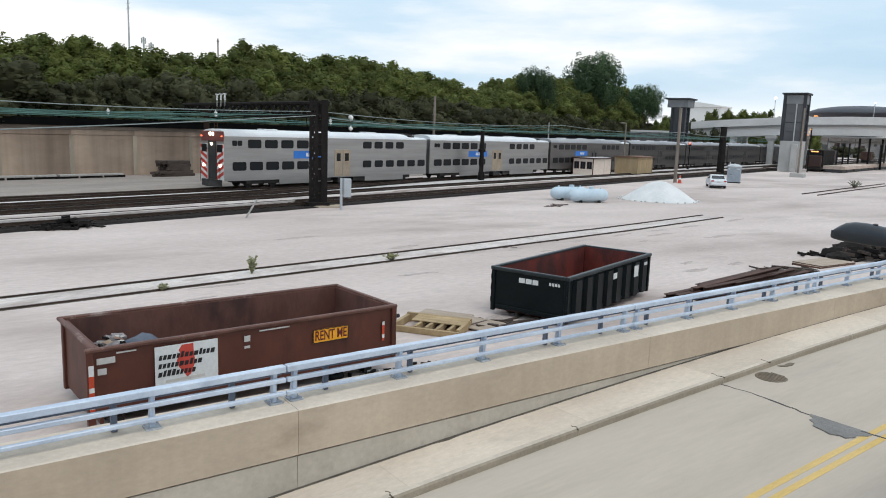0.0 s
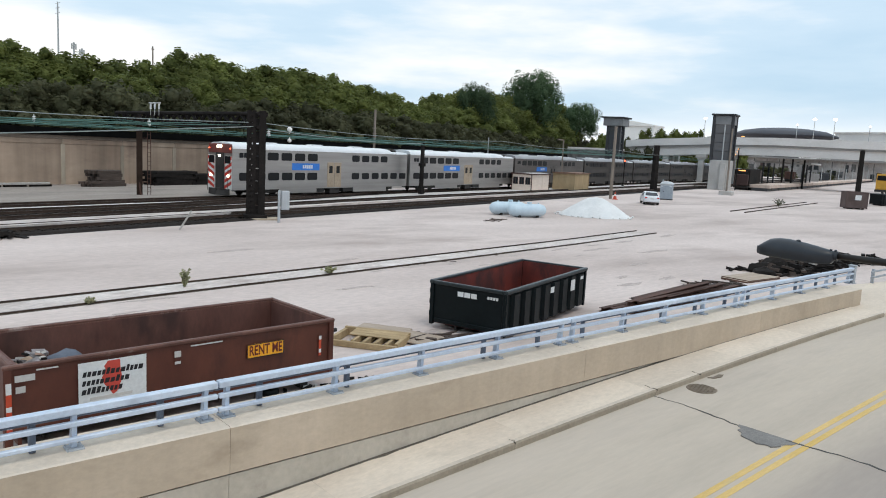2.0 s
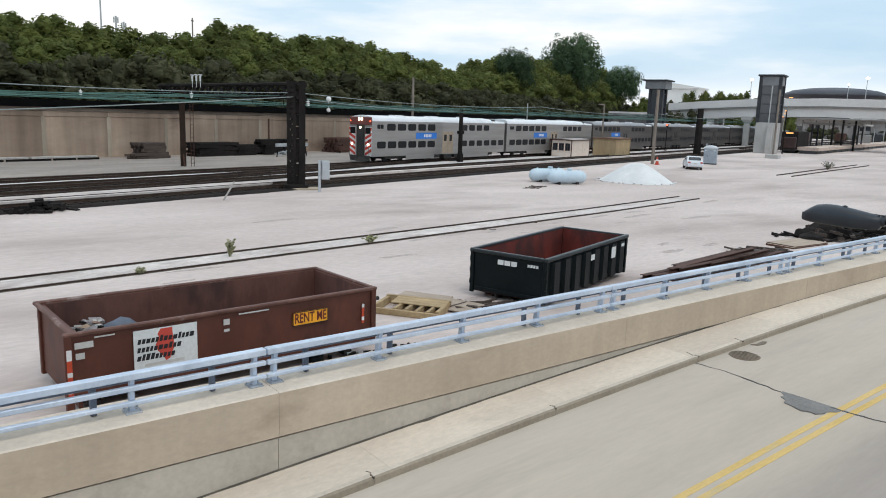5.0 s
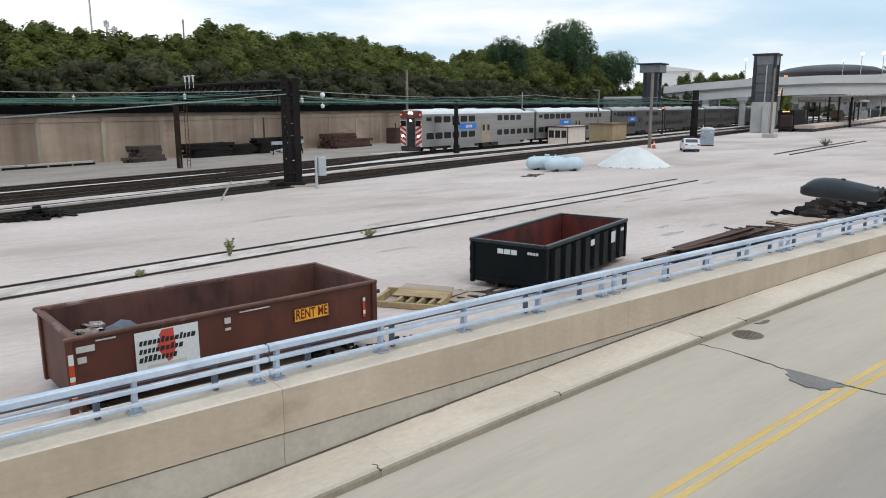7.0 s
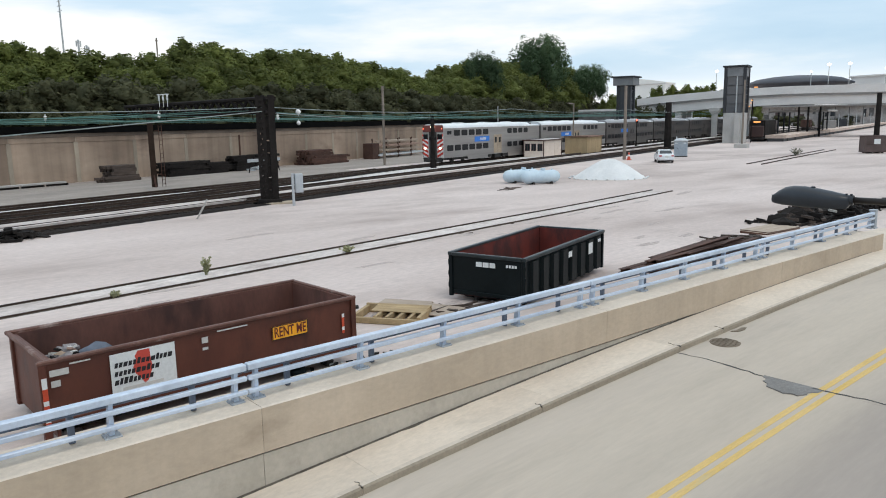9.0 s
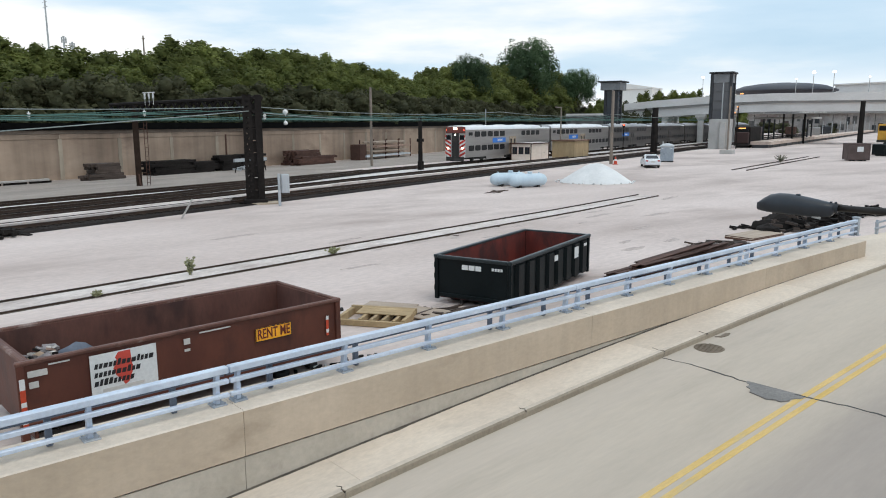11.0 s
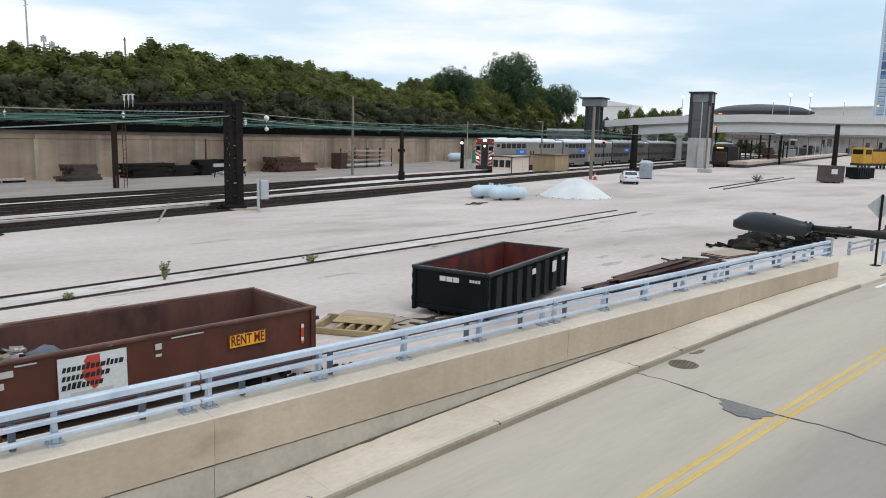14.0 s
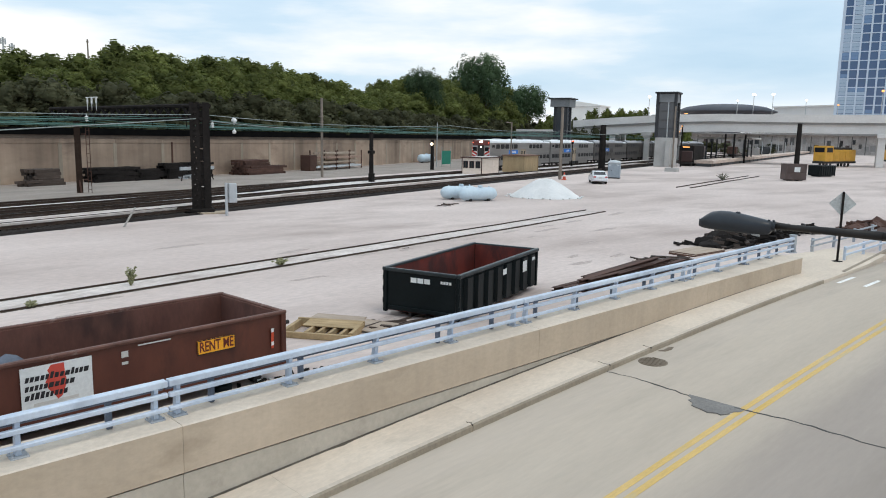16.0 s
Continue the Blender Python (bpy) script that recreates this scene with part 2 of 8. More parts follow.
def rain_streaks(m, across, low, high):
    """Vertical runs of rain and soot down a wall; z is up in the object's space."""
    nd, ln = m.node_tree.nodes, m.node_tree.links
    bs = nd["Principled BSDF"]
    src = bs.inputs["Base Color"].links[0].from_socket
    co = nd.new("ShaderNodeTexCoord")
    oi = nd.new("ShaderNodeObjectInfo")
    sc = nd.new("ShaderNodeMath")
    sc.operation = "MULTIPLY"
    sc.inputs[1].default_value = 61.0
    ln.new(oi.outputs["Random"], sc.inputs[0])
    ad = nd.new("ShaderNodeVectorMath")
    ln.new(co.outputs["Object"], ad.inputs[0])
    ln.new(sc.outputs[0], ad.inputs[1])
    mp = nd.new("ShaderNodeMapping")
    mp.inputs["Scale"].default_value = (across, across, across * 0.07)
    ln.new(ad.outputs["Vector"], mp.inputs["Vector"])
    nz = nd.new("ShaderNodeTexNoise")
    nz.inputs["Scale"].default_value = 1.0
    nz.inputs["Detail"].default_value = 5
    nz.inputs["Roughness"].default_value = 0.62
    ln.new(mp.outputs["Vector"], nz.inputs["Vector"])
    mr = nd.new("ShaderNodeMapRange")
    mr.inputs["From Min"].default_value, mr.inputs["From Max"].default_value = 0.34, 0.66
    mr.inputs["To Min"].default_value, mr.inputs["To Max"].default_value = low, high
    ln.new(nz.outputs["Fac"], mr.inputs["Value"])
    vm = nd.new("ShaderNodeVectorMath")
    vm.operation = "SCALE"
    ln.new(src, vm.inputs[0])
    ln.new(mr.outputs["Result"], vm.inputs["Scale"])
    ln.new(vm.outputs["Vector"], bs.inputs["Base Color"])


M_PAVE = surface("pale_concrete_pavement", (0.585, 0.492, 0.398), (0.695, 0.597, 0.488), 0.92, 0, 0.5, 10, (0.6, 1.2, 1), 0.3, 0.008, 0.12, spread=0.05, stain=(0.475, 0.400, 0.323), stain_size=0.6, stain_at=0.62)
# Kerb face tone: its shade is painted in together with brown dirt.
M_KERBFACE = surface("shade_and_dirt_kerb_face", (0.25, 0.205, 0.152), (0.34, 0.285, 0.215), 0.95, 0, 0.7, 12, bump=0.3, grit=0.2, spread=0.08)
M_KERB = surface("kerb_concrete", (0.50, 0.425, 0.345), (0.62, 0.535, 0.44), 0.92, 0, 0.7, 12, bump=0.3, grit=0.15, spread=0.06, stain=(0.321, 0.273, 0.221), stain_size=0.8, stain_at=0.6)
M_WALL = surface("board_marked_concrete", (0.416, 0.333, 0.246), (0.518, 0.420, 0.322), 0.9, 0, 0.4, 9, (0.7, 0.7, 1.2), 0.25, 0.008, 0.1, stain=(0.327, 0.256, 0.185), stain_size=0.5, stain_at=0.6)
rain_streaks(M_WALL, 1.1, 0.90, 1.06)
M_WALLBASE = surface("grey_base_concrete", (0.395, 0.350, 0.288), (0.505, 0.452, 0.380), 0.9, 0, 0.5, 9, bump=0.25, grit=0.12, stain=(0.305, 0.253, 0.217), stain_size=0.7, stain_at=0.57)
# Paler than the wall face: skylight on the top is painted in.
M_WALLTOP = surface("skylit_weathered_coping", (0.545, 0.465, 0.38), (0.665, 0.575, 0.475), 0.92, 0, 0.6, 11, bump=0.3, grit=0.12, stain=(0.446, 0.382, 0.312), stain_size=0.9, stain_at=0.6)
M_RETAIN = surface("stained_retaining_concrete", (0.268, 0.190, 0.140), (0.441, 0.335, 0.250), 0.92, 0, 0.22, 2.0, (0.4, 0.4, 0.8), 0.2, 0.02, 0.08, spread=0.07, stain=(0.210, 0.145, 0.110), stain_size=0.30, stain_at=0.54)
M_PILASTER = surface("paler_pilaster_concrete", (0.311, 0.258, 0.196), (0.385, 0.324, 0.254), 0.92, 0, 0.4, 3.0, (1, 1, 0.5), 0.2, 0.02, 0.1, spread=0.14, stain=(0.229, 0.176, 0.131), stain_size=0.4, stain_at=0.55)
rain_streaks(M_RETAIN, 0.24, 0.60, 1.26)
rain_streaks(M_PILASTER, 0.4, 0.85, 1.12)
# Near black: the duct's shade is in the colour; also fills joints.
M_DUCT = surface("shade_and_joint_black", (0.003, 0.003, 0.003), (0.006, 0.006, 0.006), 0.95, 0, 0.8, 10, bump=0.3, spec=0.05)
# Darker coping: shadow at the wall's top painted in with stains.
M_RETAINTOP = surface("shade_and_stain_coping", (0.13, 0.10, 0.08), (0.24, 0.19, 0.15), 0.92, 0, 0.3, 4, bump=0.3, grit=0.2)
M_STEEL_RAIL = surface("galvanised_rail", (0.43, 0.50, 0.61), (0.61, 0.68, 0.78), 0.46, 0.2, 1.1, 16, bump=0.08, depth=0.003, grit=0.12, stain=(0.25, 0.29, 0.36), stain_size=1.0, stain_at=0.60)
# Rail steel again, darkened in colour to stand for the shaded back.
M_BACKSTEEL = surface("shade_dark_back_steel", (0.105, 0.128, 0.17), (0.155, 0.18, 0.228), 0.7, 0.2, 1.1, 16, bump=0.1, grit=0.15)
M_BASEPLATE = surface("weathered_base_plate", (0.27, 0.30, 0.34), (0.40, 0.42, 0.44), 0.75, 0.1, 2.0, 16, bump=0.15, grit=0.2)
M_YELLOW = surface("worn_yellow_line", (0.56, 0.37, 0.10), (0.64, 0.45, 0.18), 0.8, 0, 0.8, 12, (0.5, 2, 1), 0.2, 0.003, 0.15, stain=(0.46, 0.39, 0.25), stain_size=1.3, stain_at=0.52)
M_WHITELINE = surface("white_road_paint", (0.72, 0.71, 0.68), (0.82, 0.81, 0.78), 0.8, 0, 0.8, 12, bump=0.2, depth=0.003, stain=(0.5, 0.47, 0.43), stain_size=2.0, stain_at=0.62)
M_TAR = surface("bitumen_patch", (0.035, 0.032, 0.03), (0.07, 0.066, 0.062), 0.85, 0, 1.2, 18, bump=0.5, depth=0.01)
M_DIRT = surface("dark_gutter_dirt", (0.06, 0.05, 0.04), (0.13, 0.11, 0.085), 0.95, 0, 2.5, 14, bump=0.5)
M_SMEAR = surface("dark_yard_dirt", (0.345, 0.287, 0.262), (0.50, 0.428, 0.394), 0.95, 0, 1.2, 9, (0.6, 1.2, 1), 0.5, 0.02, 0.3)
M_PATCH = surface("asphalt_patch", (0.165, 0.155, 0.145), (0.225, 0.213, 0.20), 0.9, 0, 1.2, 20, bump=0.5, depth=0.01)
M_IRON = surface("cast_iron", (0.15, 0.115, 0.082), (0.225, 0.178, 0.13), 0.75, 0.3, 2, 20, bump=0.4)
M_BROWN = surface("rust_brown_paint", (0.080, 0.022, 0.0125), (0.120, 0.036, 0.020), 0.55, 0.1, 0.7, 8, (1, 1, 0.5), 0.2, 0.01, 0.16, stain=(0.046, 0.016, 0.011), stain_size=0.8, stain_at=0.54)
M_BROWN_RIM = surface("scuffed_brown_steel", (0.085, 0.034, 0.024), (0.145, 0.066, 0.048), 0.55, 0.2, 1.4, 14, bump=0.25, stain=(0.33, 0.255, 0.225), stain_size=2.4, stain_at=0.57)
M_BROWN_IN = surface("rusted_container_inside", (0.085, 0.032, 0.023), (0.15, 0.066, 0.05), 0.8, 0.1, 0.5, 7, (1, 1, 0.4), 0.3, 0.01, 0.25, stain=(0.045, 0.022, 0.018), stain_size=0.7, stain_at=0.52)
M_SIGNINK = paint("dark_red_ink", (0.13, 0.018, 0.012), 0.5)
M_DUSTYBROWN = surface("dusty_brown_paint", (0.07, 0.047, 0.042), (0.12, 0.085, 0.078), 0.7, 0.1, 0.7, 8, bump=0.2)
M_PALEPINK = surface("faded_pink_timber", (0.34, 0.22, 0.17), (0.48, 0.34, 0.27), 0.9, 0, 1.0, 8, (1, 5, 5), bump=0.3, spread=0.2)
M_BLACK = surface("black_container_paint", (0.003, 0.006, 0.007), (0.007, 0.011, 0.012), 0.42, 0.0, 0.7, 10, bump=0.15, grit=0.25, spec=0.15)
M_BLACK_RIM = surface("scuffed_black_steel", (0.010, 0.016, 0.018), (0.026, 0.036, 0.04), 0.4, 0.2, 1.3, 12, bump=0.2)
M_RED_IN = surface("red_primer_inside", (0.062, 0.010, 0.008), (0.20, 0.030, 0.018), 0.75, 0.05, 0.6, 7, (1, 1, 0.6), 0.25, 0.01, 0.22, stain=(0.035, 0.012, 0.011), stain_size=0.8, stain_at=0.47)
M_WHITE = paint("white_paint", (0.72, 0.72, 0.70), 0.5)
M_SIGNWHITE = paint("white_vinyl", (0.66, 0.67, 0.66), 0.45, wear=0.06)
M_SIGNRED = paint("red_vinyl", (0.50, 0.06, 0.04), 0.45)
M_ORANGE = paint("orange_vinyl", (0.82, 0.36, 0.02), 0.45)
M_INK = paint("black_ink", (0.012, 0.012, 0.014), 0.5)
M_REFLEX = paint("red_reflective_tape", (0.55, 0.07, 0.03), 0.35)
M_LABEL = paint("faded_label", (0.52, 0.50, 0.47), 0.6)
M_SILVER = surface("stainless_car_side", (0.33, 0.315, 0.305), (0.42, 0.405, 0.39), 0.36, 0.8, 0.35, 12, (0.4, 1, 6), 0.15, 0.006, 0.08)
# Far cars: shade and dark reflections are painted into these tones.
M_SILVER_SHADED = surface("shade_toned_stainless", (0.125, 0.114, 0.108), (0.19, 0.172, 0.162), 0.40, 0.7, 0.35, 12, (0.4, 1, 3), 0.15, 0.006, 0.1)
M_SILVER_DEEPSHADE = surface("deep_shade_stainless", (0.052, 0.045, 0.041), (0.092, 0.081, 0.074), 0.5, 0.4, 0.35, 12, (0.4, 1, 3), 0.15, 0.006, 0.15)
M_ROOF_SHADED = surface("shade_toned_car_roof", (0.24, 0.24, 0.25), (0.42, 0.42, 0.43), 0.6, 0.1, 0.25, 9, (0.4, 1, 1), bump=0.1, grit=0.1)
M_CARROOF = surface("white_car_roof", (0.68, 0.70, 0.72), (0.80, 0.81, 0.82), 0.6, 0.1, 0.6, 9, bump=0.1, grit=0.08)
M_CARDARK = surface("dark_underframe", (0.025, 0.023, 0.022), (0.05, 0.045, 0.042), 0.8, 0.2, 1, 9, bump=0.3)
M_WINDOW = glass("dark_train_glass", (0.008, 0.009, 0.011), 0.3, 0.22)
M_BLUE = paint("blue_panel", (0.02, 0.18, 0.62), 0.4)
M_DOOR = surface("beige_train_door", (0.36, 0.28, 0.2), (0.44, 0.35, 0.26), 0.5, 0.2, 1, 10, bump=0.1)
M_STRIPE_R = paint("red_stripe", (0.55, 0.045, 0.03), 0.45)
M_HEADLIGHT = glow("headlight", (1.0, 0.86, 0.62), 6.0)
M_REDLIGHT = glow("red_marker_light", (1.0, 0.12, 0.05), 4.0)
M_AMBER = glow("amber_light", (1.0, 0.42, 0.12), 1.3)
M_LAMPGLOW = glow("lamp_glow", (1.0, 0.78, 0.50), 6.0)
M_BLACKSTEEL = surface("sooty_steel", (0.011, 0.0095, 0.009), (0.026, 0.022, 0.02), 0.9, 0.0, 0.8, 10, bump=0.35, spec=0.12)
M_RUSTSTEEL = surface("brown_rusted_steel", (0.055, 0.026, 0.018), (0.10, 0.048, 0.034), 0.85, 0.1, 0.9, 9, bump=0.4, spread=0.25)
M_WOODPOLE = surface("weathered_pole", (0.17, 0.14, 0.115), (0.27, 0.225, 0.185), 0.9, 0, 1.0, 9, (2, 2, 0.3), 0.4, 0.01, 0.2)
M_COPPER = surface("verdigris_wire", (0.05, 0.12, 0.10), (0.10, 0.2, 0.17), 0.7, 0.3, 1, 6, bump=0)
M_PALEWIRE = surface("grey_cable", (0.20, 0.24, 0.23), (0.3, 0.34, 0.33), 0.7, 0.2, 1, 6, bump=0)
M_INSUL = paint("pale_insulator", (0.62, 0.62, 0.60), 0.35)
M_BALL = paint("pale_marker_ball", (0.75, 0.74, 0.72), 0.4)
M_CABINET = paint("pale_grey_cabinet", (0.42, 0.44, 0.46), 0.5)
M_STAKE = surface("grey_weathered_stake", (0.33, 0.31, 0.29), (0.46, 0.44, 0.41), 0.9, 0, 3, 14, bump=0.3)
M_HUT = surface("cream_hut_board", (0.76, 0.63, 0.53), (0.85, 0.72, 0.62), 0.8, 0, 0.9, 8, (1, 1, 3), 0.2, 0.01, 0.1)
M_HUTDARK = paint("brown_hut_trim", (0.07, 0.03, 0.022), 0.7)
M_HUTROOF = surface("pale_felt_roof", (0.40, 0.38, 0.36), (0.52, 0.49, 0.46), 0.9, 0, 1, 9, bump=0.3)
M_SHED = surface("tan_shed_board", (0.36, 0.255, 0.14), (0.45, 0.33, 0.19), 0.85, 0, 0.8, 8, (2, 2, 0.4), 0.3, 0.01, 0.15)
M_SHEDROOF = surface("brown_shed_roof", (0.15, 0.085, 0.06), (0.22, 0.13, 0.09), 0.9, 0, 1, 9, bump=0.3)
M_TANK = surface("pale_blue_tank", (0.45, 0.56, 0.64), (0.56, 0.66, 0.72), 0.45, 0.05, 0.9, 9, bump=0.08, grit=0.08, stain=(0.38, 0.40, 0.40), stain_size=0.9, stain_at=0.63)
M_HEAP = surface("crushed_white_stone", (0.60, 0.605, 0.60), (0.74, 0.74, 0.73), 0.95, 0, 0.5, 7, bump=0.6, depth=0.04, grit=0.1)
M_CARPAINT = paint("white_car_paint", (0.66, 0.68, 0.70), 0.3, wear=0.05)
M_CARGLASS = glass("car_glass", (0.02, 0.025, 0.03))
M_TYRE = surface("rubber", (0.015, 0.015, 0.015), (0.03, 0.03, 0.03), 0.85, 0, 2, 15, bump=0.3)
M_TOILET = surface("grey_plastic_panel", (0.26, 0.30, 0.34), (0.34, 0.38, 0.42), 0.6, 0, 1, 10, bump=0.1)
M_PALEROOF = paint("translucent_pale_roof", (0.55, 0.58, 0.60), 0.5)
M_TOWERCON = surface("smooth_tower_concrete", (0.38, 0.365, 0.345), (0.47, 0.455, 0.435), 0.9, 0, 0.4, 5, bump=0.2, grit=0.1)
M_TOWERCAP = surface("grey_tower_fascia", (0.17, 0.175, 0.18), (0.23, 0.235, 0.24), 0.6, 0.2, 0.6, 8, bump=0.1)
M_TOWERDARK = surface("dark_bronze_cladding", (0.022, 0.023, 0.026), (0.04, 0.042, 0.046), 0.6, 0.1, 0.6, 8, bump=0.1)
M_TOWERGLASS = glass("smoked_glass", (0.06, 0.065, 0.075), 0.15)
M_BRIDGE = surface("grey_bridge_concrete", (0.60, 0.575, 0.55), (0.72, 0.695, 0.67), 0.9, 0, 0.2, 4, (0.6, 0.6, 1.5), 0.2, 0.02, 0.1)
# Darker bridge grey, with the girders' shade put into the colour.
M_BRIDGEDARK = surface("shaded_girder_grey", (0.26, 0.25, 0.24), (0.33, 0.32, 0.31), 0.8, 0.1, 0.3, 5, bump=0.15)
M_STAIR = surface("sooty_stair_concrete", (0.07, 0.068, 0.066), (0.17, 0.165, 0.16), 0.9, 0, 0.6, 5, bump=0.2, grit=0.3)
M_DARKWORKS = surface("sooty_station_wall", (0.30, 0.275, 0.26), (0.50, 0.465, 0.44), 0.92, 0, 0.25, 2.5, (1, 1, 1), 0.2, 0.02, 0.35, stain=(0.30, 0.25, 0.20), stain_size=0.35, stain_at=0.54)
M_DECK = surface("worn_platform_concrete", (0.45, 0.355, 0.30), (0.57, 0.46, 0.39), 0.9, 0, 0.5, 6, bump=0.2, stain=(0.24, 0.195, 0.165), stain_size=0.4, stain_at=0.55)
M_WOOD = surface("fresh_pallet_wood", (0.29, 0.205, 0.105), (0.42, 0.305, 0.17), 0.85, 0, 1.5, 12, (1, 6, 1), 0.35, 0.006, 0.2, spread=0.15)
M_PLY = surface("weathered_plywood", (0.30, 0.235, 0.18), (0.40, 0.325, 0.26), 0.88, 0, 1.0, 10, (1, 5, 1), 0.3, 0.005, 0.15, spread=0.1)
M_TIMBER = surface("old_timber", (0.050, 0.035, 0.028), (0.085, 0.062, 0.050), 0.9, 0, 1.2, 11, (1, 5, 5), 0.5, 0.01, 0.25, spread=0.35)
M_LAMP = surface("dark_lamp_housing", (0.010, 0.013, 0.018), (0.019, 0.024, 0.031), 0.42, 0.0, 2, 18, bump=0.06, grit=0.12, spec=0.45)
M_LAMPARM = surface("dark_bronze_arm", (0.012, 0.010, 0.009), (0.022, 0.019, 0.017), 0.5, 0.0, 2, 18, bump=0.06, grit=0.15, spec=0.3)
M_SIGNBACK = surface("dull_aluminium", (0.42, 0.43, 0.43), (0.50, 0.51, 0.51), 0.5, 0.5, 1, 10, bump=0.05)
M_MACHINE = paint("yellow_machine_paint", (0.55, 0.29, 0.03), 0.5)
M_SAUCER = surface("dark_arena_roof", (0.06, 0.062, 0.075), (0.085, 0.088, 0.1), 0.6, 0.1, 0.05, 1, bump=0, grit=0.05)
M_GLASSTOWER = glass("blue_curtain_glass", (0.05, 0.105, 0.22), 0.12)
# Two pane tones with the sky's reflection painted in.
M_TOWERFIN = glass("sky_mirror_pale_glass", (0.36, 0.46, 0.58), 0.15)
M_GLASSMID = glass("sky_mirror_mid_glass", (0.13, 0.23, 0.40), 0.15)
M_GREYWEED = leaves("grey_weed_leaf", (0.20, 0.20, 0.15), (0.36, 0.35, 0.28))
M_MULLION = paint("pale_mullion", (0.52, 0.60, 0.70), 0.5, wear=0.04)
M_FARWHITE = surface("far_white_building", (0.80, 0.78, 0.74), (0.86, 0.84, 0.80), 0.8, 0, 0.1, 1, bump=0, grit=0.04)
M_CLOTH = surface("slate_sheet", (0.06, 0.075, 0.10), (0.12, 0.14, 0.18), 0.75, 0, 2, 9, bump=0.4)
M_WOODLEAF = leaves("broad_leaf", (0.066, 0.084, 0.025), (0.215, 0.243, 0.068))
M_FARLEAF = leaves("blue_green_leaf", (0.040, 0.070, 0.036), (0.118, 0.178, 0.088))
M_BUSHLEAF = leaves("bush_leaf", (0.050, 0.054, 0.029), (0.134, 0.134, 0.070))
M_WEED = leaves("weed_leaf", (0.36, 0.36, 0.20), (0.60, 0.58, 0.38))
M_BARK = surface("bark", (0.06, 0.048, 0.038), (0.11, 0.09, 0.07), 0.95, 0, 2, 9, (3, 3, 0.5), 0.6, 0.02, 0.3)
M_SOIL = surface("scrubby_soil", (0.05, 0.055, 0.025), (0.11, 0.095, 0.06), 0.95, 0, 0.5, 4, bump=0.5, grit=0.3)


# ---- building helpers ----
def box(bm, c, size, rot=None, bevel=0.0):
    m = Matrix.Translation(c) @ (rot.to_4x4() if rot else Matrix.Identity(4)) @ Matrix.Diagonal((*size, 1))
    r = bmesh.ops.create_cube(bm, size=1.0, matrix=m)
    if bevel:
        ed = list({e for v in r["verts"] for e in v.link_edges})
        bmesh.ops.bevel(bm, geom=ed, offset=bevel, segments=1, affect="EDGES")
    return bm


def rod(bm, a, b, r, seg=8, r2=None):
    a, b = Vector(a), Vector(b)
    d = b - a
    m = Matrix.Translation((a + b) / 2) @ d.to_track_quat("Z", "Y").to_matrix().to_4x4()
    bmesh.ops.create_cone(bm, cap_ends=True, segments=seg, radius1=r, radius2=r if r2 is None else r2, depth=d.length, matrix=m)
    return bm


def ball(bm, c, r, sub=2, scale=(1, 1, 1)):
    bmesh.ops.create_icosphere(bm, subdivisions=sub, radius=r, matrix=Matrix.Translation(c) @ Matrix.Diagonal((*scale, 1)))
    return bm


def prism(bm, outline, z0, z1):
    """An upright prism over an outline of (x, y)."""
    lo = [bm.verts.new((x, y, z0)) for x, y in outline]
    hi = [bm.verts.new((x, y, z1)) for x, y in outline]
    n = len(outline)
    bm.faces.new(hi)
    bm.faces.new(lo[::-1])
    for i in range(n):
        bm.faces.new((lo[i], lo[(i + 1) % n], hi[(i + 1) % n], hi[i]))
    return bm


def sweep(bm, rings, closed=True):
    """Skins rings of equal count, capped at both ends."""
    vs = [[bm.verts.new(p) for p in ring] for ring in rings]
    n = len(vs[0])
    for a, b in zip(vs, vs[1:]):
        for i in range(n if closed else n - 1):
            bm.faces.new((a[i], a[(i + 1) % n], b[(i + 1) % n], b[i]))
    if closed:
        bm.faces.new(vs[0][::-1])
        bm.faces.new(vs[-1])
    return bm


def mesh_of(name, bm, material, smooth=False):
    bmesh.ops.recalc_face_normals(bm, faces=bm.faces[:])
    me = bpy.data.meshes.new(name)
    bm.to_mesh(me)
    bm.free()
    for mt in material if isinstance(material, (list, tuple)) else [material]:
        me.materials.append(mt)
    if smooth:
        for p in me.polygons:
            p.use_smooth = True
    return me


def part(name, bm, material, parent, label="", smooth=False):
    ob = new(name, mesh_of(name, bm, material, smooth))
    ob.parent = parent
    if label:
        tagged(ob, label)
    return ob


def again(name, me, parent, m, label=""):
    """Another piece on the same mesh."""
    ob = new(name, me)
    ob.parent = parent
    ob.matrix_local = m
    if label:
        tagged(ob, label)
    return ob


def thing(name, label, category, m=None, group="", kind=""):
    ob = new(name)
    ob.empty_display_size = 0.2
    if m is not None:
        ob.matrix_world = m
    return tagged(ob, label, category, group, kind)


def whole(name, bm, material, label, category, m=None, group="", kind="", smooth=False):
    ob = new(name, mesh_of(name, bm, material, smooth))
    if m is not None:
        ob.matrix_world = m
    return tagged(ob, label, category, group, kind)


B = bmesh.new
rnd = random.Random(7)

# ---- the road's frame: s along the parapet, q across it, away from the camera ----
ROAD_U, ROAD_N, ROAD_OFF = Vector((0.95962, -0.28131)), Vector((0.28131, 0.95962)), 10.095
ROAD_YAW = math.degrees(math.atan2(ROAD_U.y, ROAD_U.x))


def road_xy(s, q):
    p = ROAD_U * s + ROAD_N * (ROAD_OFF + q)
    return p.x, p.y


ROADM = Matrix.Translation((*road_xy(0, 0), 0)) @ pose(0, 0, 0, 0, 0, ROAD_YAW)


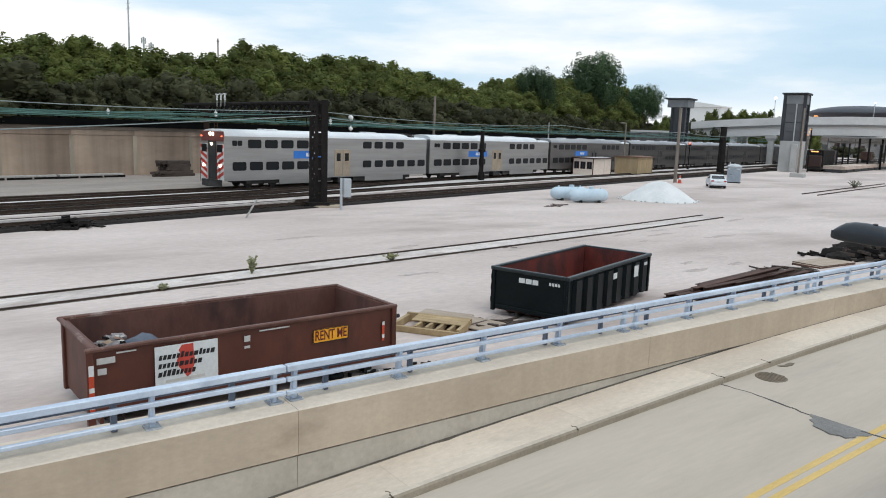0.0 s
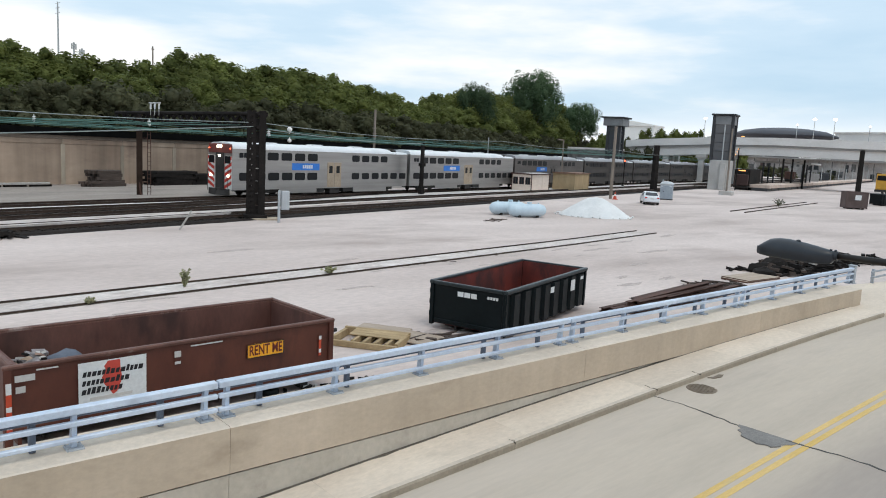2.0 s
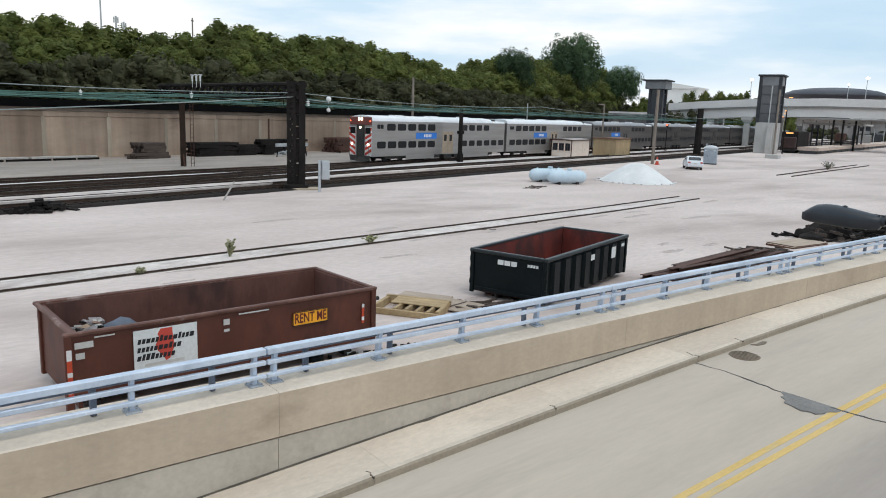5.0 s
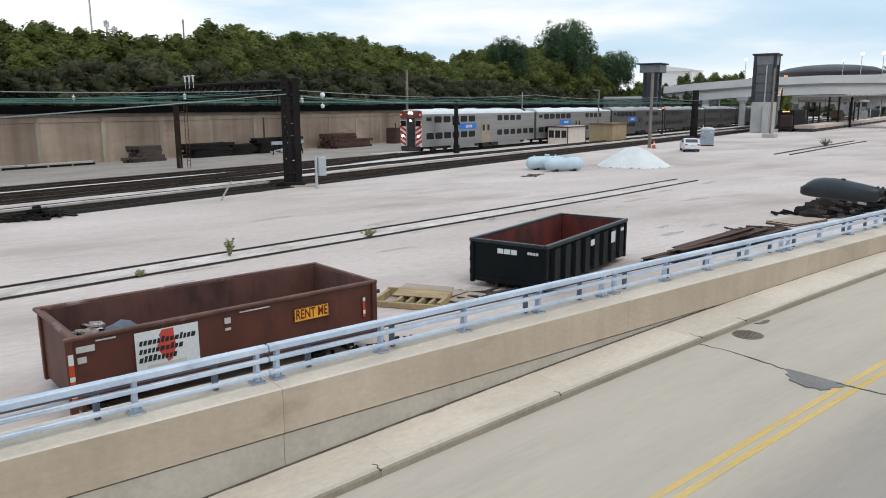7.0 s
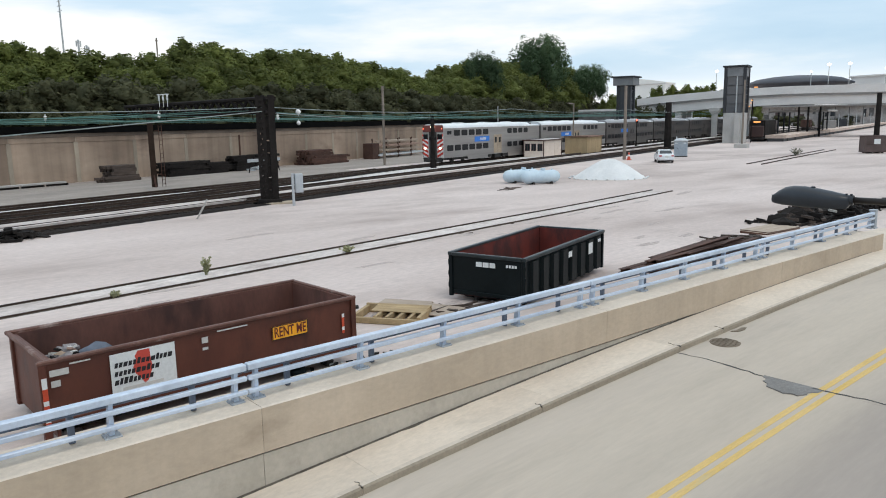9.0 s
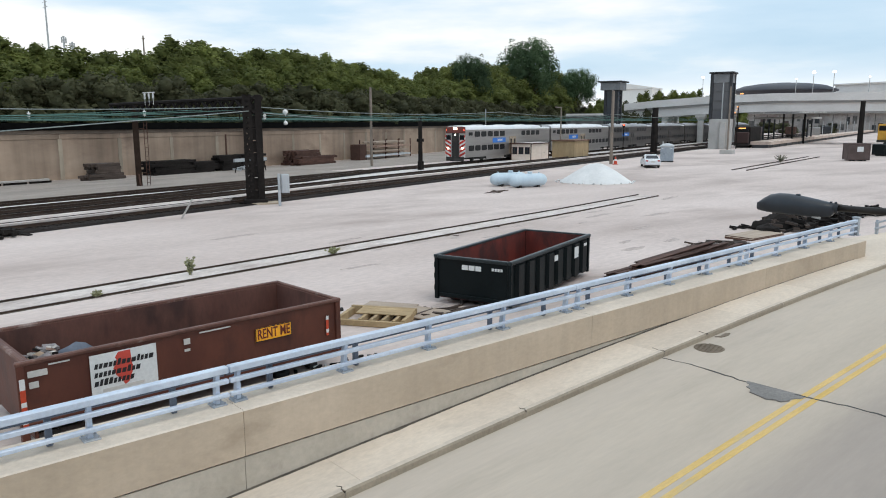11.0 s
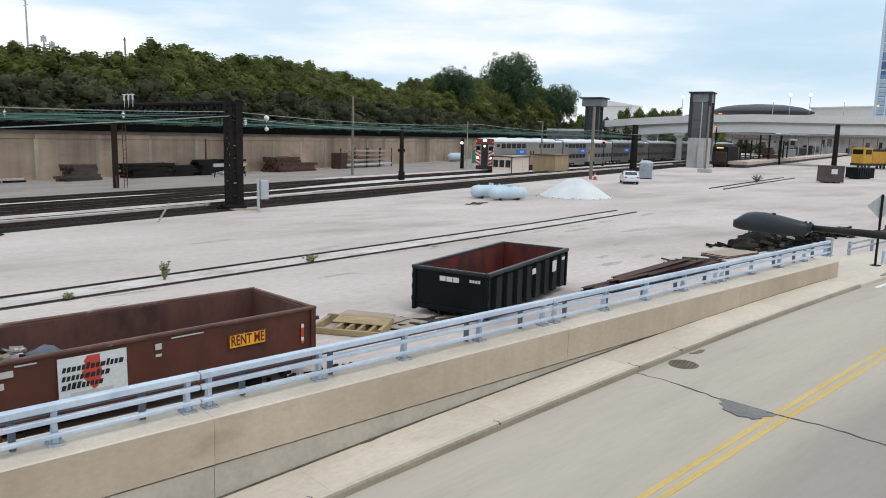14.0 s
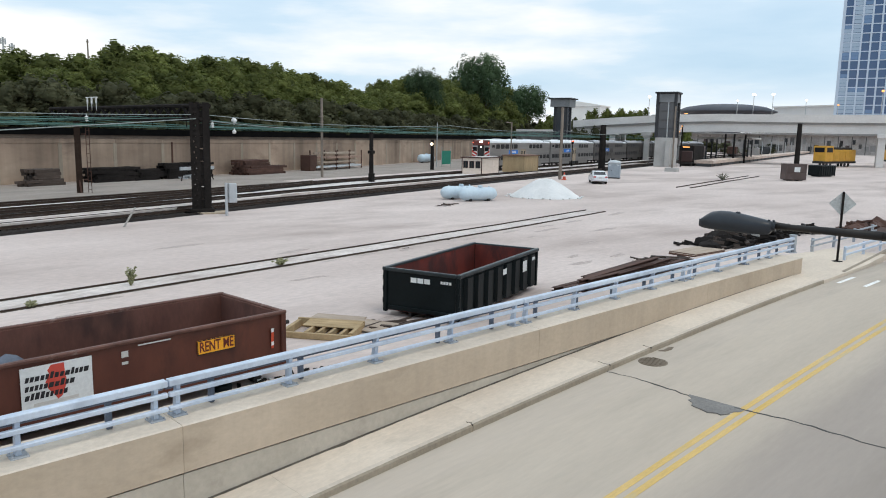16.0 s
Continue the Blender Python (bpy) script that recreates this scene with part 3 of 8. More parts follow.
def pave_z(s):
    """Height of the pavement along the parapet: it falls away towards the underpass."""
    d = max(0.0, 29.0 - s)
    return max(-3.2, 0.27 - 0.00125 * d * d)


def smooth01(v):
    v = min(1.0, max(0.0, v))
    return v * v * (3 - 2 * v)


def ground_z(s, q):
    if q < 0.45:
        return pave_z(s) - 0.35 + (0.16 * smooth01((s - 30) / 2) if q > -1.0 else 0)
    return 0.20 * smooth01((s - 27) / 4) * (1 - smooth01((q - 0.5) / 7)) * (1 - smooth01((s - 60) / 40))

# ---- ground, embankment, tracks ----
def build_ground():
    ss = [-3000, -900, -300, -120, -60] + list(range(-40, 62, 2)) + [70, 85, 110, 160, 260, 500, 1100, 3000]
    qs = [-3000, -700, -200, -80, -40, -20, -14, -11, -8.6, -4, -1.4, 0.3, 0.46, 1, 2, 3, 4.5, 6, 8, 11, 15, 20, 30, 45, 70, 120, 250, 600, 1400, 3000]
    bm = B()
    grid = [[bm.verts.new((s, q, ground_z(s, q))) for q in qs] for s in ss]
    for a, b in zip(grid, grid[1:]):
        for i in range(len(qs) - 1):
            bm.faces.new((a[i], b[i], b[i + 1], a[i + 1]))
    whole("ground", bm, M_GROUND, "pale dusty gravel of an open railway yard", "ground", ROADM, kind="structure")


build_ground()

RETAIN = [(-160, 66.5), (-60, 67.5), (70, 68.3), (105, 72.5), (135, 77.5), (240, 96), (420, 128)]


def offset_line(line, d):
    out = []
    for i, (x, y) in enumerate(line):
        a = Vector(line[max(0, i - 1)])
        b = Vector(line[min(len(line) - 1, i + 1)])
        t = (b - a).normalized()
        out.append((x - t.y * d, y + t.x * d))
    return out


def ribbon(bm, line, d0, d1, z0, z1):
    """A band of rectangular section along a line, between two offsets and two heights."""
    a, b = offset_line(line, d0), offset_line(line, d1)
    sweep(bm, [[(ax, ay, z0), (bx, by, z0), (bx, by, z1), (ax, ay, z1)] for (ax, ay), (bx, by) in zip(a, b)])
    return bm


def along(line, step):
    """Points and headings at even steps along a line."""
    out = []
    for (x0, y0), (x1, y1) in zip(line, line[1:]):
        n = max(1, round(math.hypot(x1 - x0, y1 - y0) / step))
        for i in range(n):
            t = (i + 0.5) / n
            out.append((x0 + (x1 - x0) * t, y0 + (y1 - y0) * t, math.degrees(math.atan2(y1 - y0, x1 - x0)), math.hypot(x1 - x0, y1 - y0) / n))
    return out


def build_retaining():
    wall = thing("wall_north", "long stained concrete retaining wall behind the tracks", "wall", kind="structure")
    bm = B()
    ribbon(bm, RETAIN, 0.12, 1.0, -0.5, 4.55)
    part("wall_core", bm, M_RETAIN, wall)
    meshes, pil = {}, {}
    for x, y, yaw, ln in along(RETAIN, 6.1):
        key = round(ln, 2)
        if key not in meshes:
            bm = B()
            box(bm, (0, 0.06, 1.9), (ln - 0.03, 0.16, 3.8), bevel=0.02)
            box(bm, (0, 0.02, 4.05), (ln - 0.03, 0.2, 0.5), bevel=0.03)
            meshes[key] = mesh_of("panel", bm, M_RETAIN)
        again("panel", meshes[key], wall, pose(x, y, 0, 0, 0, yaw))
        if key not in pil:
            bm = B()
            box(bm, (ln / 2, 0.04, 2.12), (0.42, 0.22, 4.24), bevel=0.03)
            pil[key] = mesh_of("pilaster", bm, M_PILASTER)
        again("pilaster", pil[key], wall, pose(x, y, 0, 0, 0, yaw))
    bm = B()
    ribbon(bm, RETAIN, -0.15, 1.1, 4.3, 4.62)
    part("coping", bm, M_RETAINTOP, wall)
    # the duct is coloured near black for the shade it lies in
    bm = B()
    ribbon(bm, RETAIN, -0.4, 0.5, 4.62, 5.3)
    part("cable_duct", bm, M_DUCT, wall, "cable duct along the wall's top, blackened for shade")
    bank = B()
    far = offset_line(RETAIN, 900)
    lines = [offset_line(RETAIN, d) for d in (0.9, 8, 20, 45, 140)] + [far]
    hs = (4.45, 4.8, 5.6, 6.5, 6.5, 5)
    rows = [[bank.verts.new((x, y, h)) for x, y in ln] for ln, h in zip(lines, hs)]
    for a, b in zip(rows, rows[1:]):
        for i in range(len(RETAIN) - 1):
            bank.faces.new((a[i], a[i + 1], b[i + 1], b[i]))
    whole("embankment", bank, M_SOIL, "raised scrub-covered bank behind the retaining wall", "ground", kind="structure")


build_retaining()


def rail_bm(line, gauge_side):
    bm = B()
    for w, z0, z1 in ((0.07, 0.0, 0.03), (0.02, 0.03, 0.12), (0.036, 0.12, 0.165)):
        ribbon(bm, line, gauge_side - w, gauge_side + w, z0, z1)
    return bm


def track(line, label, bed=M_BALLAST, bed_half=1.75, z=0.0, sleepers=True, rise=0.10, near=(0, 110), bed_shift=0.0):
    tr = thing("railway_track", label, "track", Matrix.Translation((0, 0, z)), kind="structure")
    if bed:
        bm = B()
        a = [offset_line(line, d) for d in (-bed_half - 0.4 + bed_shift, -bed_half + bed_shift, bed_half + bed_shift, bed_half + 0.4 + bed_shift)]
        sweep(bm, [[(*p, h) for p, h in zip(row, (-0.05, rise, rise, -0.05))] for row in zip(*a)])
        part("ballast_bed", bm, bed, tr)
    for side in (-0.7525, 0.7525):
        r = part("rail", rail_bm(line, side), M_RAIL, tr)
        r.location.z = rise + 0.02
        bm = B()
        ribbon(bm, line, side - 0.022, side + 0.022, 0.165, 0.169)
        h = part("railhead", bm, M_RAILTOP, r)
    if sleepers:
        bm = B()
        box(bm, (0, 0, rise), (0.23, 2.5, 0.07), bevel=0.01)
        me = mesh_of("sleeper", bm, M_SLEEPER)
        rest = B()
        made = 0
        for x, y, yaw, _ in along(line, 0.62):
            if near[0] < x < near[1] and made < 180:
                again("sleeper", me, tr, pose(x, y, 0, 0, 0, yaw + rnd.uniform(-1, 1)))
                made += 1
            elif -20 < x < 220:
                box(rest, (x, y, rise), (0.23, 2.5, 0.07), Matrix.Rotation(radians(yaw), 3, "Z"))
        tagged(part("sleepers_far", rest, M_SLEEPER, tr), kind="stuff")
    return tr


track([(-160, 37.9), (60, 37.9), (140, 37.9), (420, 37.9)], "running track on dark oily ballast", bed_half=1.5, bed_shift=-0.4)
track([(-160, 41.4), (25, 41.4), (60, 42.6), (140, 42.7), (420, 42.7)], "running track on dark oily ballast", bed_half=1.1)
track([(-160, 45.0), (34, 45.15), (44, 46.4), (54, 48.3), (62, 49.6)], "converging track on dark oily ballast", bed_half=1.35, rise=0.09)
track([(-160, 49.6), (60, 49.6), (140, 49.6), (420, 49.6)], "track on dark ballast that carries the train", bed_half=1.15, bed_shift=-0.2, rise=0.02)


def strip(outline, material, label, z=0.05):
    """A thin sheet of stone with a ragged edge over an outline of (x, y)."""
    pts = []
    for (x0, y0), (x1, y1) in zip(outline, outline[1:] + outline[:1]):
        n = max(1, int(math.hypot(x1 - x0, y1 - y0) / 3))
        for i in range(n):
            t = i / n
            pts.append((x0 + (x1 - x0) * t + rnd.uniform(-0.1, 0.1), y0 + (y1 - y0) * t + rnd.uniform(-0.12, 0.12)))
    whole("stone_strip", prism(B(), pts, -0.05, z), material, label, "gravel", kind="structure")


strip([(-160, 38.15), (25, 38.25), (33, 38.6), (48, 40.4), (160, 40.5), (160, 41.1), (48, 41.1), (33, 40.2), (25, 40.25), (-160, 40.1)], M_INFILL, "strip of pale trodden stone between two tracks", 0.25)
# spilt ballast with a ragged edge along the open yard
strip([(-40 + 0.7 * k, 36.05 - 0.42 * abs(noise.noise(Vector((k * 0.31, 0.5, 0)))) - 0.22 * abs(noise.noise(Vector((k * 1.1, 3.5, 0))))) for k in range(200)] + [(99.3, 36.6), (-40, 36.6)], M_BALLAST, "ragged edge of dark spilt ballast along the yard", 0.02)
strip([(44, 45.0), (60, 44.9), (240, 44.9), (240, 47.9), (66, 47.9), (58, 47.4)], M_PALE, "broad strip of pale stone in front of the train's track", 0.06)
strip([(-160, 46.6), (30, 46.75), (40, 47.2), (46, 47.75), (46, 47.9), (40, 47.9), (-160, 47.85)], M_PALE, "strip of pale stone before the train's track", 0.12)
strip([(-160, 42.5), (24, 42.55), (24, 43.2), (-160, 43.2)], M_FARYARD, "thin strip of dirty stone between two tracks", 0.15)
strip([(24, 42.55), (34, 42.8), (60, 44.2), (60, 44.9), (46, 44.8), (34, 43.6), (24, 43.2)], M_PALE, "thin strip of pale stone between two tracks", 0.15)
strip([(-160, 51.15), (60, 51.15), (60, 55.2), (-160, 55.2)], M_FARYARD, "dirty gravel beyond the train's track", 0.16)
strip([(-160, 55.5), (40, 55.0), (90, 54.5), (140, 54.5), (240, 54.5), (240, 94.5), (135, 76.8), (105, 71.8), (70, 67.8), (-60, 67.2), (-160, 66.2)], M_FARYARD, "strip of dirty gravel below the retaining wall", 0.012)

SPUR = [(-40, 31.8), (4, 22.75), (10.2, 21.75), (17.2, 20.7), (22.3, 19.95), (29.3, 18.95), (40, 17.5), (52, 16.2)]


def build_spur():
    """The sunken yard track: two rails flush in the gravel, with a pale strip between."""
    tr = thing("siding_track", "disused siding sunk in the yard gravel", "track", kind="structure")
    for side in (-0.7525, 0.7525):
        bm = B()
        ribbon(bm, SPUR, side - 0.036, side + 0.036, -0.05, 0.06)
        part("rail", bm, M_RAIL, tr)
        bm = B()
        ribbon(bm, SPUR, side - 0.08, side + 0.08, -0.05, 0.016)
        part("flangeway", bm, M_DIRT, tr, "dark dirt-filled groove beside the rail")
    bm = B()
    ribbon(bm, SPUR, -0.60, 0.60, -0.05, 0.022)
    part("infill", bm, M_INFILL, tr, "pale stone between the rails")
    far = thing("siding_track", "short far length of siding in the gravel", "track", kind="structure")
    for side in (-0.7525, 0.7525):
        bm = B()
        ribbon(bm, [(84, 16.4), (100, 15.2), (121, 13.4)], side - 0.06, side + 0.06, -0.05, 0.1)
        part("rail", bm, M_RAIL, far)


build_spur()


def dirt_smear(x, y, L, W, yaw, seed):
    """A thin ragged smear of darker dirt on the gravel."""
    r = random.Random(seed)
    n = 40
    pts = []
    for i in range(n):
        a = i / n * 2 * math.pi
        k = 0.75 + 0.45 * noise.noise(Vector((2.2 * math.cos(a), 2.2 * math.sin(a), seed))) + r.uniform(-0.12, 0.12)
        pts.append((L * 0.5 * k * math.cos(a), W * 0.5 * k * math.sin(a)))
    whole("dirt_smear", prism(B(), pts, -0.02, 0.006), M_SMEAR, "thin smear of darker dirt on the yard gravel", "dirt", pose(x, y, 0, 0, 0, yaw), kind="structure")


for k, (x, y, L, W) in enumerate(((32.6, 9.0, 1.6, 0.5), (31.1, 10.6, 1.3, 0.35), (29.6, 9.7, 2.0, 0.5), (39.4, 15.0, 3.4, 0.5), (27.0, 11.6, 1.5, 0.5), (41.5, 12.4, 3.0, 0.6), (35.5, 17.4, 3.8, 0.5), (25.0, 21.4, 2.4, 0.5), (20.6, 16.9, 2.0, 0.35),
                                  (35.8, 11.4, 2.4, 0.45), (27.3, 15.5, 2.6, 0.4), (14.2, 20.0, 2.2, 0.3), (23.2, 26.5, 3.0, 0.5), (19.5, 10.0, 1.4, 0.8), (17.4, 11.2, 1.2, 0.5),
                                  (26.2, 18.3, 1.8, 0.35), (28.4, 17.6, 1.3, 0.45), (30.6, 17.9, 2.2, 0.3), (33.2, 16.9, 1.5, 0.5), (37.4, 16.4, 2.6, 0.35), (41.0, 15.8, 2.0, 0.45), (31.8, 15.9, 1.1, 0.3), (24.0, 18.6, 1.0, 0.25),
                                  (29.2, 16.4, 1.0, 0.25), (44.6, 15.2, 3.0, 0.5), (36.0, 14.6, 1.2, 0.3), (47.5, 17.6, 3.2, 0.6), (12.8, 18.9, 1.4, 0.2), (51.0, 14.4, 3.6, 0.6))):
    dirt_smear(x, y, L, W, -9 + 7 * math.sin(k * 2.1), k + 1)


# ---- road, pavement, parapet ----
def slab(bm, s0, s1, q0, q1, top, thick, steps=None):
    n = steps or max(1, round((s1 - s0) / 1.0))
    sweep(bm, [[(s, q0, top(s) - thick), (s, q1, top(s) - thick), (s, q1, top(s)), (s, q0, top(s))] for s in (s0 + (s1 - s0) * i / n for i in range(n + 1))])
    return bm


def road_z(s):
    return pave_z(s) - 0.13


def build_road():
    bm = B()
    slab(bm, -60, 14.298, -8.0, -1.12, road_z, 0.25)
    slab(bm, 14.302, 220, -8.0, -1.12, road_z, 0.25, 120)
    road = whole("road", bm, M_ROAD, "two-lane road of worn pale concrete", "road", ROADM, kind="structure")
    for q in (-4.31, -4.535):
        bm = B()
        slab(bm, -60, 120, q - 0.062, q + 0.062, lambda s: road_z(s) + 0.004, 0.003, 180)
        part("centre_line", bm, M_YELLOW, road, "worn yellow centre line")
    for q, s0 in ((-1.45, 28.9), (-2.32, 28.9)):
        bm = B()
        slab(bm, s0, s0 + 1.75, q - 0.07, q + 0.07, lambda s: road_z(s) + 0.004, 0.003)
        part("lane_dash", bm, M_WHITELINE, road, "short white painted dash")
    # tarred transverse joint
    bm = B()
    rows = []
    for i in range(41):
        q = -1.12 - 6.88 * i / 40
        s = 14.30 + 0.08 * math.sin(i * 0.33) + rnd.uniform(-0.025, 0.025) + 0.05 * max(0, -4.6 - q)
        w = rnd.uniform(0.008, 0.022) + (0.008 if q < -2.2 else 0)
        z = road_z(s) + 0.005
        rows.append([(s - w, q, z - 0.06), (s + w, q, z - 0.06), (s + w, q, z), (s - w, q, z)])
    sweep(bm, rows)
    part("tar_joint", bm, M_TAR, road, "black tarred crack across the road")
    # irregular patch beside the centre line
    bm = B()
    outl = [(14.32, -3.16), (14.2, -3.2), (14.13, -3.31), (13.99, -3.3), (13.92, -3.43), (13.76, -3.49), (13.7, -3.72), (13.64, -3.88), (13.73, -4.03), (13.7, -4.13), (13.88, -4.23), (13.98, -4.2), (14.13, -4.34), (14.26, -4.36), (14.36, -4.55)]
    prism(bm, outl, road_z(13.6) - 0.02, road_z(14.3) + 0.004)
    part("asphalt_patch", bm, M_PATCH, road, "grey asphalt repair patch")
    bm = B()
    prism(bm, [(16.5, -1.2), (16.65, -1.26), (16.98, -1.22), (17.08, -1.31), (16.85, -1.38), (16.6, -1.34)], road_z(17) - 0.02, road_z(17) + 0.006)
    part("asphalt_patch", bm, M_IRON, road, "small rust-brown repair by the kerb")
    mh = thing("manhole_cover", "round brown cast-iron cover in the gutter", "manhole", ROADM @ Matrix.Translation((15.68, -1.53, road_z(15.5) + 0.004)))
    bm = B()
    bmesh.ops.create_cone(bm, cap_ends=True, segments=32, radius1=0.36, radius2=0.34, depth=0.02)
    part("cover_ring", bm, M_IRON, mh)
    bm = B()
    for i in range(-3, 4):
        box(bm, (i * 0.09, 0, 0.013), (0.04, 2 * math.sqrt(0.105 - (i * 0.09) ** 2) * 0.92, 0.012))
    part("cover_ribs", bm, M_IRON, mh)


build_road()


KERB_JOINTS = [-22.6, -18.4, -14.3, -10.4, -6.3, -2.4, 1.7, 5.74, 9.82, 14.42, 16.25, 20.3, 24.4, 28.4]


def build_pavement():
    pv = thing("pavement", "narrow pale concrete pavement between kerb and parapet", "pavement", ROADM, kind="structure")
    kb = thing("kerb", "low concrete kerb with open joints", "kerb", ROADM, kind="structure")
    s = -22.6
    while s < 28.0:
        s1 = min(s + 4.1, 28.4)
        part("paving_slab", slab(B(), s + 0.002, s1 - 0.002, -0.997, -0.004, pave_z, 0.2), M_PAVE, pv)
        s = s1
    for a, b in zip(KERB_JOINTS, KERB_JOINTS[1:]):
        bm = B()
        n = 6
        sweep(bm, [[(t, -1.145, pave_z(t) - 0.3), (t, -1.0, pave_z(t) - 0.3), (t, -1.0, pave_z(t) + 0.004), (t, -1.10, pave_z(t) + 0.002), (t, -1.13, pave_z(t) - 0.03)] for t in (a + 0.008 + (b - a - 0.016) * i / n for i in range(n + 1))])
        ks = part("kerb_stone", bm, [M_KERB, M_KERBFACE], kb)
        # front faces get the darker tone that holds shade and dirt
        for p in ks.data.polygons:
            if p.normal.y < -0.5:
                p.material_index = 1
    # the flush apron past the end of the parapet
    bm = B()
    prism(bm, [(28.4, -1.12), (33.5, -1.05), (37.5, -0.75), (37.5, 1.6), (33, 2.2), (29.5, 1.3), (28.42, 0.0), (28.4, -0.99)], -0.1, 0.245)
    part("apron_slab", bm, M_PAVE, pv, "broad pale apron at the yard entrance")
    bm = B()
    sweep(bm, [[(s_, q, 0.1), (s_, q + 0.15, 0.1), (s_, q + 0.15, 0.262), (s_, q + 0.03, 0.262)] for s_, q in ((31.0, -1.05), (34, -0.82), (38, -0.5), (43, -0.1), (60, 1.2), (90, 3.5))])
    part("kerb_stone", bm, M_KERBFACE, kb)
    # the pavement on the camera's side, out of sight
    bm = B()
    slab(bm, -60, 120, -11.5, -8.0, pave_z, 0.3, 90)
    whole("pavement_south", bm, M_PAVE, "pale concrete pavement along the road", "pavement", ROADM, kind="structure")


build_pavement()


def kerb_crack(s0, q0, q1, seed):
    """A dark crack running over the kerb and into the pavement."""
    r = random.Random(seed)
    rows = []
    for i in range(9):
        q = q0 + (q1 - q0) * i / 8
        s = s0 + 0.02 * math.sin(i * 0.9 + seed) + r.uniform(-0.012, 0.012)
        w = r.uniform(0.004, 0.011) * (1 - 0.5 * i / 8)
        z = pave_z(s) + 0.008
        rows.append([(s - w, q, z - 0.03), (s + w, q, z - 0.03), (s + w, q, z), (s - w, q, z)])
    cr = whole("kerb_crack", sweep(B(), rows), M_DIRT, "dark crack running over the kerb", "crack", ROADM, kind="structure")
    return cr


for k, (s_, q_) in enumerate(((14.42, -0.8), (16.25, -0.9), (5.74, -0.9), (9.82, -0.95), (1.7, -0.95))):
    kerb_crack(s_, -1.14, q_, k + 1)

JOINTS = [-21.4, -12.7, -4.0, 4.67, 13.2, 21.55, 29.3]


def build_parapet():
    pw = thing("parapet_wall", "long beige concrete parapet beside the road", "wall", ROADM, kind="structure")
    for a, b in zip(JOINTS, JOINTS[1:]):
        bm = B()
        n = 6
        sweep(bm, [[(t, 0.0, 0.105), (t, 1.0, 0.105), (t, 1.0, 0.80), (t, 0.94, 0.845), (t, 0.03, 0.85), (t, 0.0, 0.832)] for t in (a + 0.004 + (b - a - 0.008) * i / n for i in range(n + 1))])
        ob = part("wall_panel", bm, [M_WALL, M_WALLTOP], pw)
        # upward faces take the paler tone that has skylight painted in
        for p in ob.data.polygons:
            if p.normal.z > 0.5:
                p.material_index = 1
        bm = B()
        sweep(bm, [[(t, 0.03, pave_z(t) - 0.4), (t, 0.95, pave_z(t) - 0.4), (t, 0.95, 0.072), (t, 0.03, 0.072)] for t in (a + 0.004 + (b - a - 0.008) * i / n for i in range(n + 1))])
        part("wall_base", bm, M_WALLBASE, pw)
    bm = B()
    slab(bm, JOINTS[0], JOINTS[-1], 0.06, 0.9, lambda s: 0.11, 0.04)
    part("joint_filler", bm, M_DUCT, pw)
    # dirt gathered in the seam between pavement and wall
    bm = B()
    rows = []
    for i in range(181):
        s = JOINTS[0] + (28.3 - JOINTS[0]) * i / 180
        w = rnd.uniform(0.006, 0.02) + (0.03 if rnd.random() < 0.06 else 0)
        z = pave_z(s)
        rows.append([(s, -0.004 - w, z - 0.02), (s, 0.035, z - 0.02), (s, 0.035, z + 0.012), (s, -0.004 - w, z + 0.004)])
    sweep(bm, rows)
    part("dirt_seam", bm, M_DIRT, pw, "dark dirt along the foot of the parapet")
    bm = B()
    slab(bm, JOINTS[0] + 0.1, JOINTS[-1] - 0.1, 0.012, 0.98, lambda s: 0.835, 0.7)
    part("joint_sealant", bm, M_WALLTOP, pw)


build_parapet()


def rail_q(s):
    return 0.36 + 0.0135 * s


